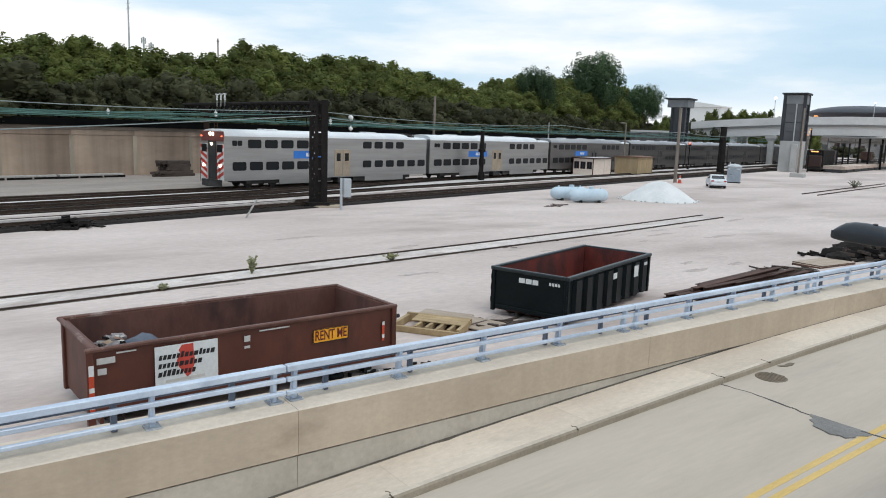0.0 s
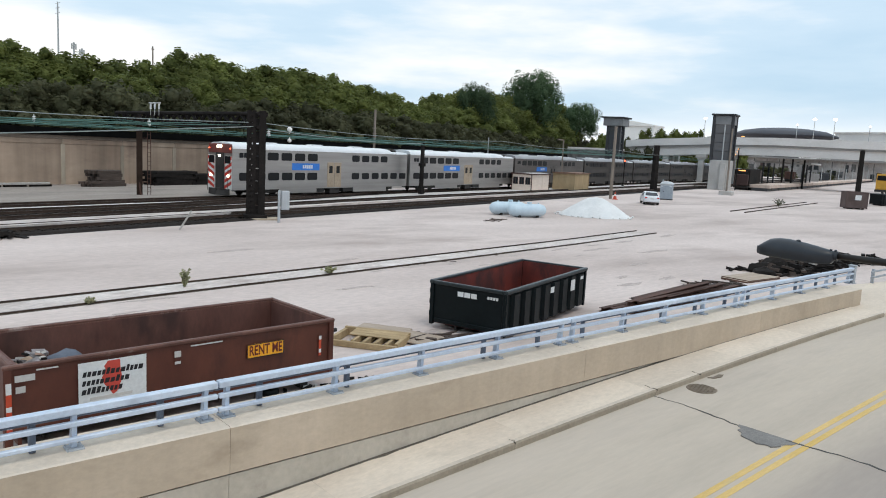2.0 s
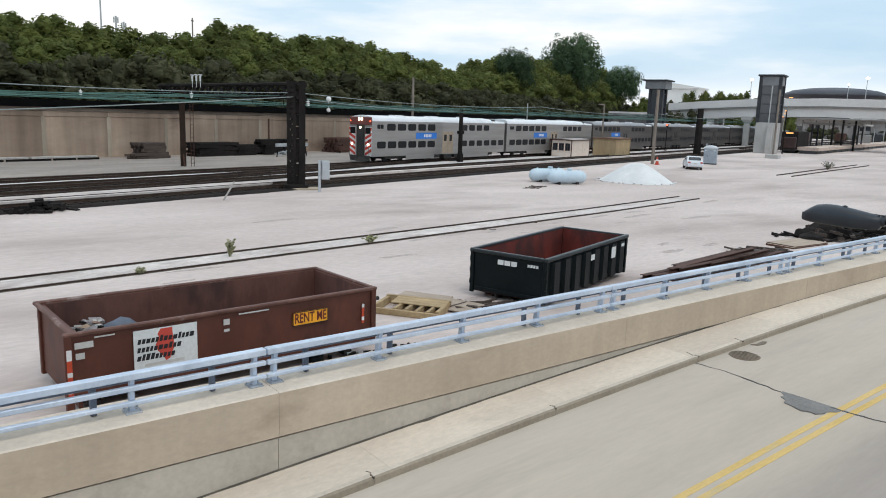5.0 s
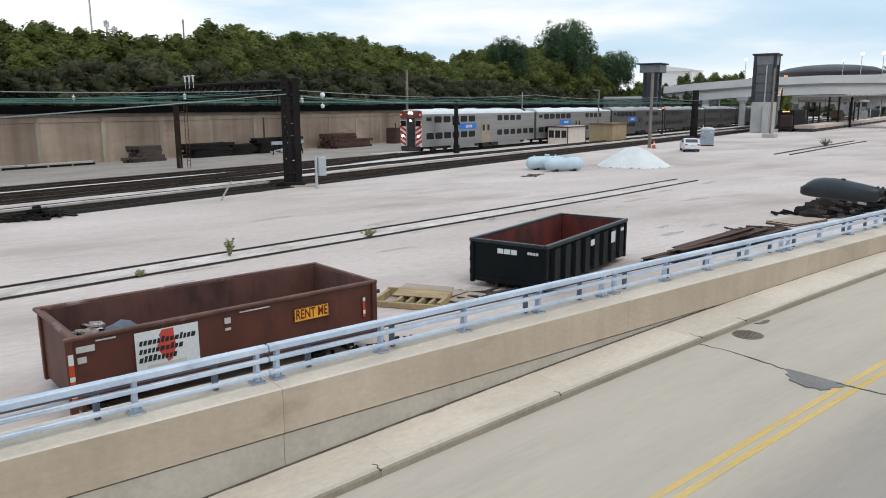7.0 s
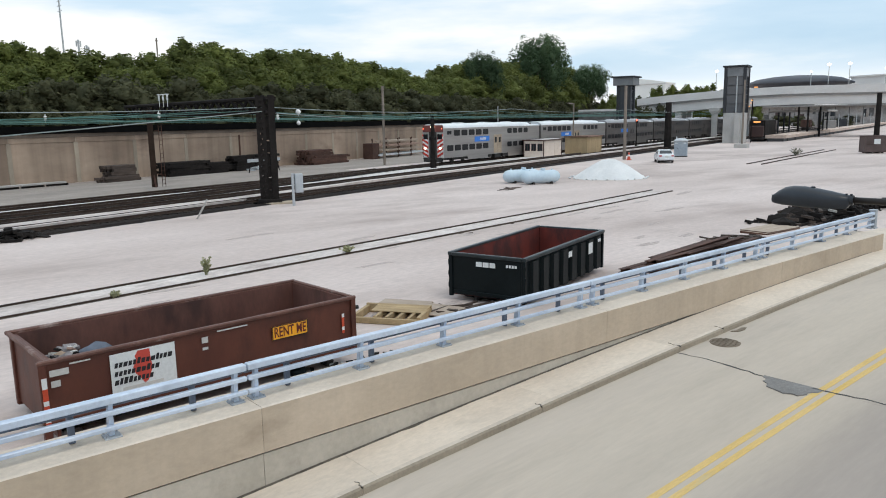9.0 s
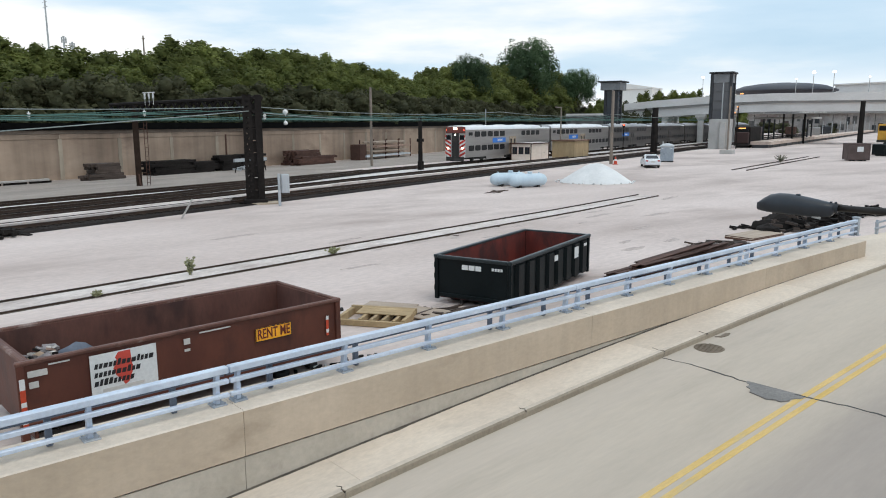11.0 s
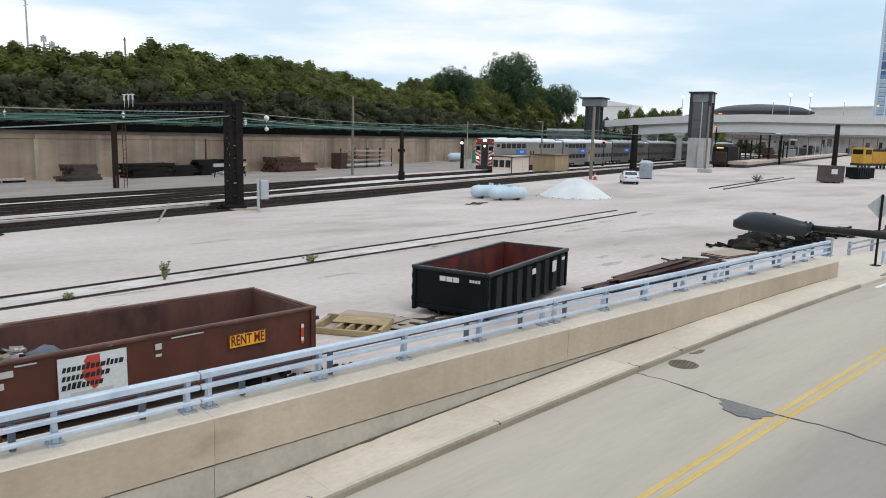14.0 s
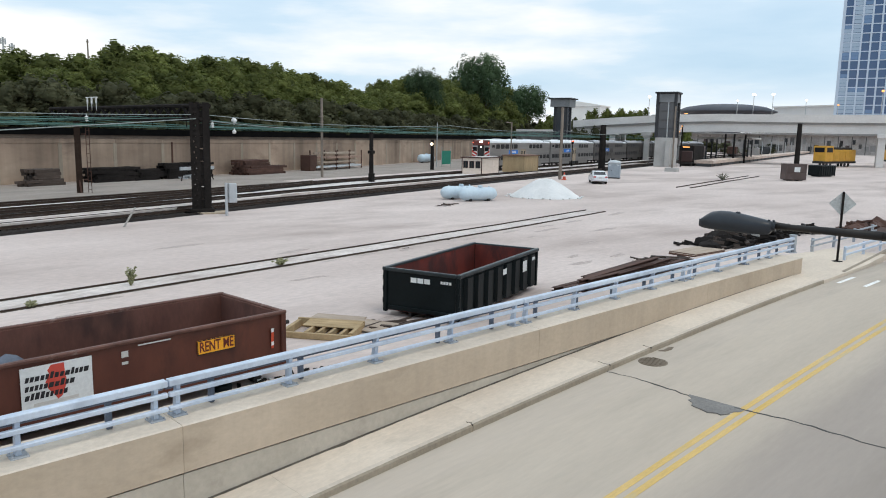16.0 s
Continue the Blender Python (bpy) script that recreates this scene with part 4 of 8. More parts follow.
def build_guard_rail(a, b, posts, first):
    """One length of the blue-grey bridge rail: three tubes on welded posts with base plates."""
    gr = thing("guard_rail", "pale blue galvanised steel guard rail on the parapet", "railing", ROADM, group="guard rails on the parapet")
    yaw = math.atan2(rail_q(b) - rail_q(a), b - a)
    R = Matrix.Rotation(yaw, 3, "Z")
    for z, hw, hh, dq in ((1.408, 0.07, 0.052, 0.0), (1.228, 0.04, 0.038, -0.03), (1.005, 0.04, 0.032, -0.03)):
        bm = B()
        c = Vector(((a + b) / 2, (rail_q(a) + rail_q(b)) / 2 + dq, z))
        box(bm, c, (b - a, 2 * hw, 2 * hh), R, bevel=0.012)
        part("rail", bm, M_STEEL_RAIL, gr)
    for s in posts:
        q = rail_q(s)
        bm = B()
        sweep(bm, [[(s - 0.036, q + 0.03, 0.86), (s + 0.036, q + 0.03, 0.86), (s + 0.036, q + 0.16, 0.86), (s - 0.036, q + 0.16, 0.86)],
                   [(s - 0.032, q + 0.02, 1.2), (s + 0.032, q + 0.02, 1.2), (s + 0.032, q + 0.12, 1.2), (s - 0.032, q + 0.12, 1.2)],
                   [(s - 0.032, q - 0.02, 1.40), (s + 0.032, q - 0.02, 1.40), (s + 0.032, q + 0.06, 1.40), (s - 0.032, q + 0.06, 1.40)]])
        p = part("post", bm, M_STEEL_RAIL, gr)
        bm = B()
        box(bm, (s, q + 0.06, 0.856), (0.23, 0.24, 0.025), bevel=0.006)
        for dx in (-0.09, 0.09):
            for dy in (-0.03, 0.15):
                rod(bm, (s + dx, q + dy, 0.865), (s + dx, q + dy, 0.895), 0.014, 6)
        part("base_plate", bm, M_BASEPLATE, p)
    # lower back rail with its own stanchions, shade put into their darker steel
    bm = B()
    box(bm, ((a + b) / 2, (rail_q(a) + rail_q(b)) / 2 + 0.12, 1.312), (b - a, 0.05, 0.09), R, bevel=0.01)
    part("back_rail", bm, M_BACKSTEEL, gr, "back rail in shade-darkened steel")
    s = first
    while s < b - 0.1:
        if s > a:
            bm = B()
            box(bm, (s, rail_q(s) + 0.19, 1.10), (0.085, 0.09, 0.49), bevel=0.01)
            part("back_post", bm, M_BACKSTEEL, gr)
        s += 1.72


build_guard_rail(-21.3, -12.715, [-21.1, -19.0, -16.9, -14.8, -13.0], -20.5)
build_guard_rail(-12.695, -4.01, [-12.4, -10.3, -8.3, -6.3, -4.25], -11.8)
build_guard_rail(-3.99, 4.63, [-3.75, -1.6, 0.5, 2.6, 4.47], -3.05)
build_guard_rail(4.65, 13.17, [4.82, 6.85, 8.8, 10.88, 12.98], 5.45)
build_guard_rail(13.19, 21.5, [13.42, 15.4, 17.35, 19.35, 21.3], 13.95)
build_guard_rail(21.52, 30.3, [21.72, 23.75, 25.95, 28.1, 30.2], 22.3)
et = thing("rail_end_post", "stout grey end post of the guard rail", "post", ROADM)
part("post", box(B(), (30.43, rail_q(30.4) + 0.04, 1.18), (0.2, 0.22, 0.68), bevel=0.012), M_BASEPLATE, et)
part("cap", box(B(), (30.43, rail_q(30.4) + 0.04, 1.53), (0.24, 0.26, 0.04), bevel=0.01), M_BASEPLATE, et)
part("base_plate", box(B(), (30.40, rail_q(30.4) + 0.04, 0.852), (0.3, 0.32, 0.03), bevel=0.006), M_BASEPLATE, et)
# the lower rail past the yard entrance
gr2 = thing("guard_rail", "low pale steel guard rail past the yard entrance", "railing", ROADM, group="guard rails on the parapet")
for s in (35.6, 38.5, 41.5, 44.5):
    part("post", box(B(), (s, 1.8, 0.5), (0.12, 0.12, 0.75), bevel=0.01), M_BASEPLATE, gr2)
for z in (0.52, 0.78):
    part("rail", box(B(), (40.1, 1.74, z), (9.8, 0.05, 0.09), bevel=0.015), M_BASEPLATE, gr2)
gr3 = thing("guard_rail", "low pale steel guard rail beside the road past the entrance", "railing", ROADM, group="guard rails on the parapet")
for k in range(6):
    s = 34.1 + 2.6 * k
    part("post", box(B(), (s, -0.03 + 0.012 * k, 0.5), (0.1, 0.1, 0.68), bevel=0.01), M_STEEL_RAIL, gr3)
for z, h in ((0.50, 0.10), (0.77, 0.13)):
    part("rail", box(B(), (40.6, -0.1 + 0.03, z), (13.4, 0.07, h), Matrix.Rotation(0.005, 3, "Z"), bevel=0.02), M_STEEL_RAIL, gr3)


# ---- roll-off containers ----
def words(text, size, depth, material, parent, m, name="lettering"):
    cu = bpy.data.curves.new(name, "FONT")
    cu.body, cu.size, cu.extrude = text, size, depth
    cu.align_x, cu.align_y = "CENTER", "CENTER"
    cu.offset = 0.005
    tmp = bpy.data.objects.new(name, cu)
    scene.collection.objects.link(tmp)
    dg = bpy.context.evaluated_depsgraph_get()
    me = bpy.data.meshes.new_from_object(tmp.evaluated_get(dg))
    bpy.data.objects.remove(tmp)
    me.materials.clear()
    me.materials.append(material)
    ob = new(name, me)
    ob.parent = parent
    ob.matrix_local = m
    return ob


def roll_off(label, m, L, W, H, outer, inner, rim, ribs, lip=(0.13, 0.11), inset=0.0, z0=0.16):
    """Open steel container: floor, walls, end gate, tubular rim, skids and rollers. x is its length; the gate is at -x."""
    c = thing("roll_off_container", label, "container", m)
    bm = B()
    box(bm, (inset / 2, 0, z0 + 0.03), (L - 0.1 - inset, W - 0.1, 0.06))
    part("floor", bm, inner, c)
    for sy in (-1, 1):
        bm = B()
        cut = inset if sy > 0 else 0.0
        box(bm, (cut / 2, sy * (W / 2 - 0.04), (H + z0 + 0.02) / 2), (L - 0.06 - cut, 0.05, H - z0 - 0.02), bevel=0.008)
        w = part("side_wall", bm, [outer, inner], c)
        for p in w.data.polygons:
            if p.normal.y * sy < -0.5:
                p.material_index = 1
        if ribs:
            bm = B()
            box(bm, (0, sy * (W / 2 - 0.035), 0.24), (L - 0.04, 0.09, 0.12), bevel=0.01)
            part("sill", bm, outer, w)
            for i in range(ribs):
                x = -L / 2 + 0.55 + (L - 1.1) * i / (ribs - 1)
                bm = B()
                t = 0.17
                sweep(bm, [[(x - t - 0.05, sy * (W / 2 - 0.02), z), (x - t, sy * (W / 2 + 0.09), z), (x + t, sy * (W / 2 + 0.09), z), (x + t + 0.05, sy * (W / 2 - 0.02), z)] for z in (0.2, H - 0.1)])
                part("rib", bm, outer, w)
        else:
            bm = B()
            box(bm, (cut / 2, sy * (W / 2 - 0.03), z0 + 0.05), (L - 0.02 - cut, 0.1, 0.14), bevel=0.01)
            part("sill", bm, outer, w)
    for sx in (-1, 1):
        bm = B()
        back = inset if sx < 0 else 0.0
        low = 0.16 if sx < 0 else z0
        box(bm, (sx * (L / 2 - 0.04 - back), 0, (H + low + 0.02) / 2), (0.06, W - 0.1, H - low - 0.02), bevel=0.008)
        e = part("end_wall" if sx > 0 else "gate", bm, [outer, inner], c)
        for p in e.data.polygons:
            if p.normal.x * sx < -0.5:
                p.material_index = 1
        if not back:
            bm = B()
            for z in (z0 + 0.1,) if ribs else (z0 + 0.1, H * 0.55):
                box(bm, (sx * (L / 2 + 0.005), 0, z), (0.06, W - 0.26, 0.1), bevel=0.01)
            part("cross_bar", bm, outer, e)
        foot = 0.12 if sx < 0 else z0 - 0.04
        for sy in (-1, 1):
            bm = B()
            box(bm, (sx * (L / 2 - 0.02 - (back if sy > 0 else 0)), sy * (W / 2 - 0.02), (H + foot) / 2), (0.12, 0.12, H - foot), bevel=0.015)
            part("corner_post", bm, outer, c)
    for sy in (-1, 1):
        bm = B()
        lap = inset * 0.65 if sy > 0 else 0.0
        box(bm, (lap / 2, sy * W / 2, H + 0.055 - lip[1] / 2), (L + 0.1 - lap, *lip), bevel=0.02)
        part("top_rail", bm, rim, c)
    for sx in (-1, 1):
        bm = B()
        lap = inset * 0.65 if sx < 0 else 0.0
        box(bm, (sx * (L / 2 - lap), 0, H + 0.052 - lip[1] / 2), (lip[0] - 0.01, W - lip[0] - 0.01, lip[1] - 0.005), bevel=0.02)
        part("top_rail", bm, rim, c)
    for sy in (-1, 1):
        bm = B()
        box(bm, (inset / 2, sy * 0.42, z0 / 2 + 0.01), (L - 0.2 - inset, 0.09, z0), bevel=0.01)
        part("skid", bm, M_CARDARK, c)
        for sx in (-1, 1):
            bm = B()
            rod(bm, (sx * (L / 2 - 0.5), sy * (W / 2 - 0.5), 0.1), (sx * (L / 2 - 0.5), sy * (W / 2 - 0.24), 0.1), 0.1, 14)
            part("roller", bm, M_CARDARK, c)
    for sy in () if inset else (-1, 1):
        for z in (0.45, 0.8, H - 0.25):
            bm = B()
            rod(bm, (-L / 2 - 0.02, sy * (W / 2 + 0.02), z - 0.07), (-L / 2 - 0.02, sy * (W / 2 + 0.02), z + 0.07), 0.035, 8)
            part("hinge", bm, outer, c)
    bm = B()
    box(bm, (L / 2 + 0.05, 0, z0 + 0.2), (0.16, 0.16, 0.2), bevel=0.02)
    rod(bm, (L / 2 + 0.1, -0.3, z0 + 0.24), (L / 2 + 0.1, 0.3, z0 + 0.24), 0.03, 8)
    part("hook_plate", bm, rim, c)
    return c


# brown container
BR_L, BR_W, BR_H = 6.1, 2.40, 1.47
BR_M = pose(8.88, 12.01, 0, 0, 0, -13.2)
brown = roll_off("rust-brown open steel roll-off container with stickers", BR_M, BR_L, BR_W, BR_H, M_BROWN, M_BROWN_IN, M_BROWN_RIM, 0, (0.105, 0.075), 0.15, 0.38)
FACE = -BR_W / 2 - 0.016


def plate(bm, x0, x1, z0, z1, y, t=0.006, lean=0.0):
    sweep(bm, [[(x0, yy, z0), (x1, yy, z0), (x1 + lean * (z1 - z0), yy, z1), (x0 + lean * (z1 - z0), yy, z1)] for yy in (y, y - t)])
    return bm


sx0, sx1, sz0, sz1 = -2.0, -0.88, 0.66, 1.385
sign = part("company_sign", plate(B(), sx0, sx1, sz0, sz1, FACE), M_SIGNWHITE, brown, "white vinyl sign with dark bars and a red emblem")
bm = B()
for row, (zt, runs) in enumerate(((1.14, ((0.06, 1.06),)), (0.99, ((0.05, 0.81),)), (0.84, ((0.04, 0.70),)))):
    for a, b in runs:
        x = a
        while x < b - 0.02:
            w = min(rnd.uniform(0.045, 0.075), b - x)
            plate(bm, sx0 + x, sx0 + x + w, zt, zt + rnd.choice((0.08, 0.085, 0.085, 0.11)), FACE - 0.0115, 0.002, 0.25)
            x += w + 0.02
tagged(part("sign_print", bm, M_INK, sign, "black slanted bars in three rows"), kind="stuff")
bm = B()
plate(bm, sx0 + 0.17, sx0 + 0.87, 0.72, 0.77, FACE - 0.006, 0.003, 0.2)
part("sign_bar", bm, M_LABEL, sign, "grey bar along the sign's foot")
bm = B()
cx = sx0 + 0.53
em = [(-0.06, 1.365), (0.14, 1.365), (0.15, 1.17), (0.18, 1.02), (0.12, 0.90), (0.09, 0.81), (0.02, 0.77), (-0.03, 0.86), (-0.12, 0.97), (-0.16, 1.09), (-0.09, 1.21), (-0.12, 1.28)]
vs = [[bm.verts.new((cx + x, yy, z)) for x, z in em] for yy in (FACE - 0.0062, FACE - 0.0105)]
bm.faces.new(vs[1])
for i in range(len(em)):
    bm.faces.new((vs[0][i], vs[0][(i + 1) % len(em)], vs[1][(i + 1) % len(em)], vs[1][i]))
part("emblem", bm, M_SIGNRED, sign, "red plain emblem shape")
bm = B()
plate(bm, 1.07, 1.88, 0.96, 1.24, FACE)
rent = part("rent_sign", bm, M_ORANGE, brown, "orange sign reading RENT ME in dark red")
bm = B()
for x0, x1, z0, z1 in ((1.07, 1.88, 1.225, 1.24), (1.07, 1.88, 0.96, 0.975), (1.07, 1.085, 0.96, 1.24), (1.865, 1.88, 0.96, 1.24)):
    plate(bm, x0, x1, z0, z1, FACE - 0.006, 0.002)
part("sign_border", bm, M_INK, rent)
words("RENT ME", 0.275, 0.002, M_SIGNINK, rent, pose(1.475, FACE - 0.009, 1.10, 90, 0, 0) @ Matrix.Diagonal((0.66, 1, 1, 1)))
for x0, x1, z0, z1, mt, lab in ((-2.93, -2.64, 1.24, 1.345, M_LABEL, "faded pale sticker"), (-2.92, -2.78, 1.06, 1.165, M_LABEL, "faded pale sticker"), (-3.065, -2.985, 0.45, 1.25, M_REFLEX, "worn red and white reflective strip"),
                                (-0.375, -0.255, 1.23, 1.34, M_LABEL, "small pale sticker"), (-0.37, -0.26, 1.10, 1.15, M_LABEL, "small pale sticker"), (2.72, 2.78, 0.77, 1.16, M_REFLEX, "worn red reflective strip"), (-0.07, 0.55, 1.385, 1.41, M_LABEL, "pale scraped strip"), (-2.62, -2.3, 1.385, 1.41, M_LABEL, "pale scraped strip")):
    fy = FACE - (0.03 if x0 < -2.97 else 0.004)
    st = part("sticker", plate(B(), x0, x1, z0, z1, fy), mt, brown, lab)
    if mt is M_REFLEX:
        for z, h in ((z0 + 0.06, 0.08), (z0 + 0.34, 0.08)) + (((z0 + 0.62, 0.18),) if x0 < 0 else ()):
            part("tape_band", plate(B(), x0, x1, z, z + h, fy - 0.007, 0.003), M_WHITE, st)
# rubbish lying inside, at the gate end
def crumple(bm, c, r, seed, squash=0.6):
    n0 = len(bm.verts)
    bmesh.ops.create_icosphere(bm, subdivisions=2, radius=r, matrix=Matrix.Translation(c))
    bm.verts.ensure_lookup_table()
    for v in list(bm.verts)[n0:]:
        d = v.co - Vector(c)
        k = 1 + 0.45 * noise.noise(d * (2.2 / r) + Vector((seed, seed * 2, 0)))
        v.co = Vector(c) + Vector((d.x * k, d.y * k, d.z * k * squash))
    return bm


bm = B()
rod(bm, (BR_L / 2 + 0.02, -BR_W / 2 + 0.12, 1.22), (BR_L / 2 + 0.2, -BR_W / 2 + 0.12, 1.22), 0.045, 10)
part("gate_lug", bm, M_CARDARK, brown, "dark stub lug by the rim")
trash = BR_M
bm = B()
for i in range(7):
    crumple(bm, (rnd.uniform(-2.4, -1.7), rnd.uniform(-0.65, 0.65), 0.62 + rnd.uniform(0, 0.3)), rnd.uniform(0.26, 0.34), i, 0.85)
for i in range(26):
    box(bm, (rnd.uniform(-2.75, -1.9), rnd.uniform(-0.9, 0.9), 0.95 + rnd.uniform(-0.1, 0.2)), (rnd.uniform(0.1, 0.3), rnd.uniform(0.08, 0.25), 0.05), Euler((rnd.uniform(-0.6, 0.6), rnd.uniform(-0.6, 0.6), rnd.uniform(0, 3))).to_matrix())
whole("rubbish_heap", bm, surface("mixed_rubbish", (0.05, 0.042, 0.042), (0.36, 0.33, 0.33), 0.85, 0, 3.0, 14, bump=0.4), "small heap of mixed rubbish in the brown container", "rubbish", trash, kind="stuff")
for mt, lab, sd_, n_ in ((M_LABEL, "pale scraps on the rubbish in the brown container", 71, 16), (M_BLACKSTEEL, "dark scraps on the rubbish in the brown container", 72, 16), (M_PALEPINK, "pinkish board scraps on the rubbish", 73, 6)):
    r_ = random.Random(sd_)
    bm = B()
    for i in range(n_):
        box(bm, (r_.uniform(-2.75, -1.95), r_.uniform(-0.9, 0.75), 1.06 + r_.uniform(-0.06, 0.12)), (r_.uniform(0.07, 0.24), r_.uniform(0.06, 0.18), 0.04), Euler((r_.uniform(-0.7, 0.7), r_.uniform(-0.7, 0.7), r_.uniform(0, 3))).to_matrix())
    whole("rubbish_scraps", bm, mt, lab, "rubbish", trash, kind="stuff")
bm = B()
crumple(bm, (-1.75, 0.25, 1.0), 0.32, 4.4, 0.8)
whole("tarpaulin", bm, M_CLOTH, "crumpled blue-grey plastic sheet on the rubbish", "tarpaulin", trash, smooth=True)
bm = B()
box(bm, (-2.38, 0.25, 1.06), (0.3, 0.28, 0.16), Euler((0.15, -0.2, 0.4)).to_matrix(), bevel=0.01)
whole("cardboard_box", bm, surface("brown_card", (0.24, 0.165, 0.11), (0.34, 0.25, 0.18), 0.85, 0, 3, 12), "brown cardboard box on the rubbish", "box", trash)

# black container
BK_L, BK_W, BK_H = 5.95, 2.40, 1.37
BK_M = pose(20.55, 10.45, 0, 0, 0, 1.2)
black = roll_off("black open steel roll-off container, red-primed inside", BK_M, BK_L, BK_W, BK_H, M_BLACK, M_RED_IN, M_BLACK_RIM, 8)
GX = -BK_L / 2 - 0.02
bm = B()


def gate_plate(bm, y0, y1, z0, z1):
    """A flat mark on the gate; y runs from the viewer's left."""
    sweep(bm, [[(xx, BK_W / 2 - y0, z0), (xx, BK_W / 2 - y1, z0), (xx, BK_W / 2 - y1, z1), (xx, BK_W / 2 - y0, z1)] for xx in (GX, GX - 0.006)])


for y0, y1 in ((0.88, 1.07), (1.10, 1.29), (1.32, 1.50)):
    bm = B()
    gate_plate(bm, y0, y1, 1.06, 1.20)
    part("mark_block", bm, M_WHITE, black, "plain white block of the owner's mark")
for y in (1.84, 1.93, 2.02, 2.11):
    bm = B()
    gate_plate(bm, y, y + 0.065, 1.11, 1.19)
    part("number_bar", bm, M_WHITE, black, "small white bar")
for x0, x1, z0, z1 in ((-0.15, 0.12, 0.98, 1.16), (1.48, 1.82, 0.82, 1.18), (2.3, 2.55, 1.1, 1.2)):
    part("sticker", plate(B(), x0, x1, z0, z1, -BK_W / 2 - 0.095), M_SIGNWHITE, black, "white weathered sticker")

# ---- pallets, plywood, beams and scrap in the yard ----
def crate_tray(m, L, W):
    """A shallow wooden skid: two side beams, end beams, cross beams, and boards laid over its far half."""
    p = thing("wooden_skid", "fresh yellowish wooden skid lying on the gravel", "skid", m)
    for y, h in ((-W / 2, 0.15), (W / 2, 0.24)):
        part("side_beam", box(B(), (0, y, h / 2 + 0.01), (L, 0.1, h), bevel=0.006), M_WOOD, p)
    for x in (-L / 2 + 0.05, L / 2 - 0.05):
        part("end_beam", box(B(), (x, 0, 0.11), (0.1, W - 0.1, 0.2), bevel=0.006), M_WOOD, p)
    me = mesh_of("cross_beam", box(B(), (0, 0, 0), (0.09, W - 0.1, 0.16), bevel=0.006), M_WOOD)
    for i in range(4):
        again("cross_beam", me, p, Matrix.Translation((-L / 2 + 0.62 + (L - 0.75) * i / 3.6, 0, 0.1)))
    for k in range(3):
        part("deck_board", box(B(), (0.16, W * (0.06 + 0.17 * k), 0.20 + 0.012 * k), (L - 0.36, 0.17, 0.025), Euler((0.1, 0, 0)).to_matrix(), bevel=0.004), M_WOOD, p)
    return p


crate_tray(pose(14.95, 11.75, 0.0, 0, 0, -71), 1.85, 1.15)
bm = B()
box(bm, (0, 0, 0.02), (2.0, 1.0, 0.03), bevel=0.004)
whole("plywood_sheet", bm, M_PLY, "weathered plywood sheet leaning on the wooden skid", "plywood", pose(15.95, 11.35, 0.08, 2, 3, -76))
bm = B()
box(bm, (0, 0, 0.02), (1.5, 0.8, 0.03), bevel=0.004)
whole("plywood_sheet", bm, M_PLY, "weathered plywood offcut on the gravel", "plywood", pose(16.35, 12.4, 0.0, 0, 0, -74))


def i_beam(L):
    bm = B()
    for z, w, h in ((0.01, 0.2, 0.02), (0.07, 0.02, 0.12), (0.13, 0.2, 0.02)):
        box(bm, (0, 0, z), (L, w, h))
    return mesh_of("steel_beam", bm, M_RUSTSTEEL)


beam_a, beam_b = i_beam(7.0), i_beam(5.0)
for i, (me, x, y, z, yaw, lab) in enumerate(((beam_a, 27.8, 8.1, 0, -12, "long rusty steel beam on the gravel"), (beam_a, 28.5, 7.55, 0, -11, "long rusty steel beam on the gravel"), (beam_a, 28.3, 7.0, 0, -13, "long rusty steel beam on the gravel"),
                                             (beam_a, 28.9, 7.75, 0.142, -9, "long rusty steel beam lying on two others"), (beam_b, 30.4, 6.5, 0, -14, "short rusty steel beam on the gravel"), (beam_b, 28.6, 8.0, 0.142, -9, "short rusty steel beam lying on two others"),
                                             (beam_a, 28.0, 7.78, 0, -12.5, "long rusty steel beam on the gravel"), (beam_a, 28.2, 7.28, 0, -11.5, "long rusty steel beam on the gravel"), (beam_b, 28.2, 7.5, 0.142, -13, "short rusty steel beam lying on two others"),
                                             (beam_b, 30.0, 7.1, 0.142, -10, "short rusty steel beam lying on two others"), (beam_a, 30.0, 6.9, 0, -10, "long rusty steel beam on the gravel"))):
    ob = new("steel_beam", me)
    ob.matrix_world = pose(x - 0.9, y - 0.22, z, 0, 0, yaw)
    tagged(ob, lab, "beam", "rusty steel beams")


def scatter(name, label, material, cx, cy, rx, ry, n, size, top, seed, yaw=0, thick=1.0):
    r = random.Random(seed)
    bm = B()
    for i in range(n):
        a, d = r.uniform(0, 6.28), math.sqrt(r.random())
        x, y = rx * d * math.cos(a), ry * d * math.sin(a)
        h = top * (1 - d * d) * r.random()
        s = (r.uniform(*size), r.uniform(0.08, 0.25) * thick, r.uniform(0.05, 0.2) * thick)
        box(bm, (x, y, s[2] / 2 + h), s, Euler((r.uniform(-0.2, 0.2), r.uniform(-0.2, 0.2), r.uniform(0, 3.14))).to_matrix())
    return whole(name, bm, material, label, "scrap", pose(cx, cy, 0, 0, 0, yaw), kind="stuff")


bm = B()
for i in range(20):
    t = i / 19
    crumple(bm, (37.4 + 10.4 * t + rnd.uniform(-0.4, 0.4), 5.6 - 2.4 * t + rnd.uniform(-0.6, 0.6), 0.12), rnd.uniform(0.45, 0.75) + 0.35 * math.exp(-((t - 0.3) / 0.2) ** 2), i * 1.7, 0.62)
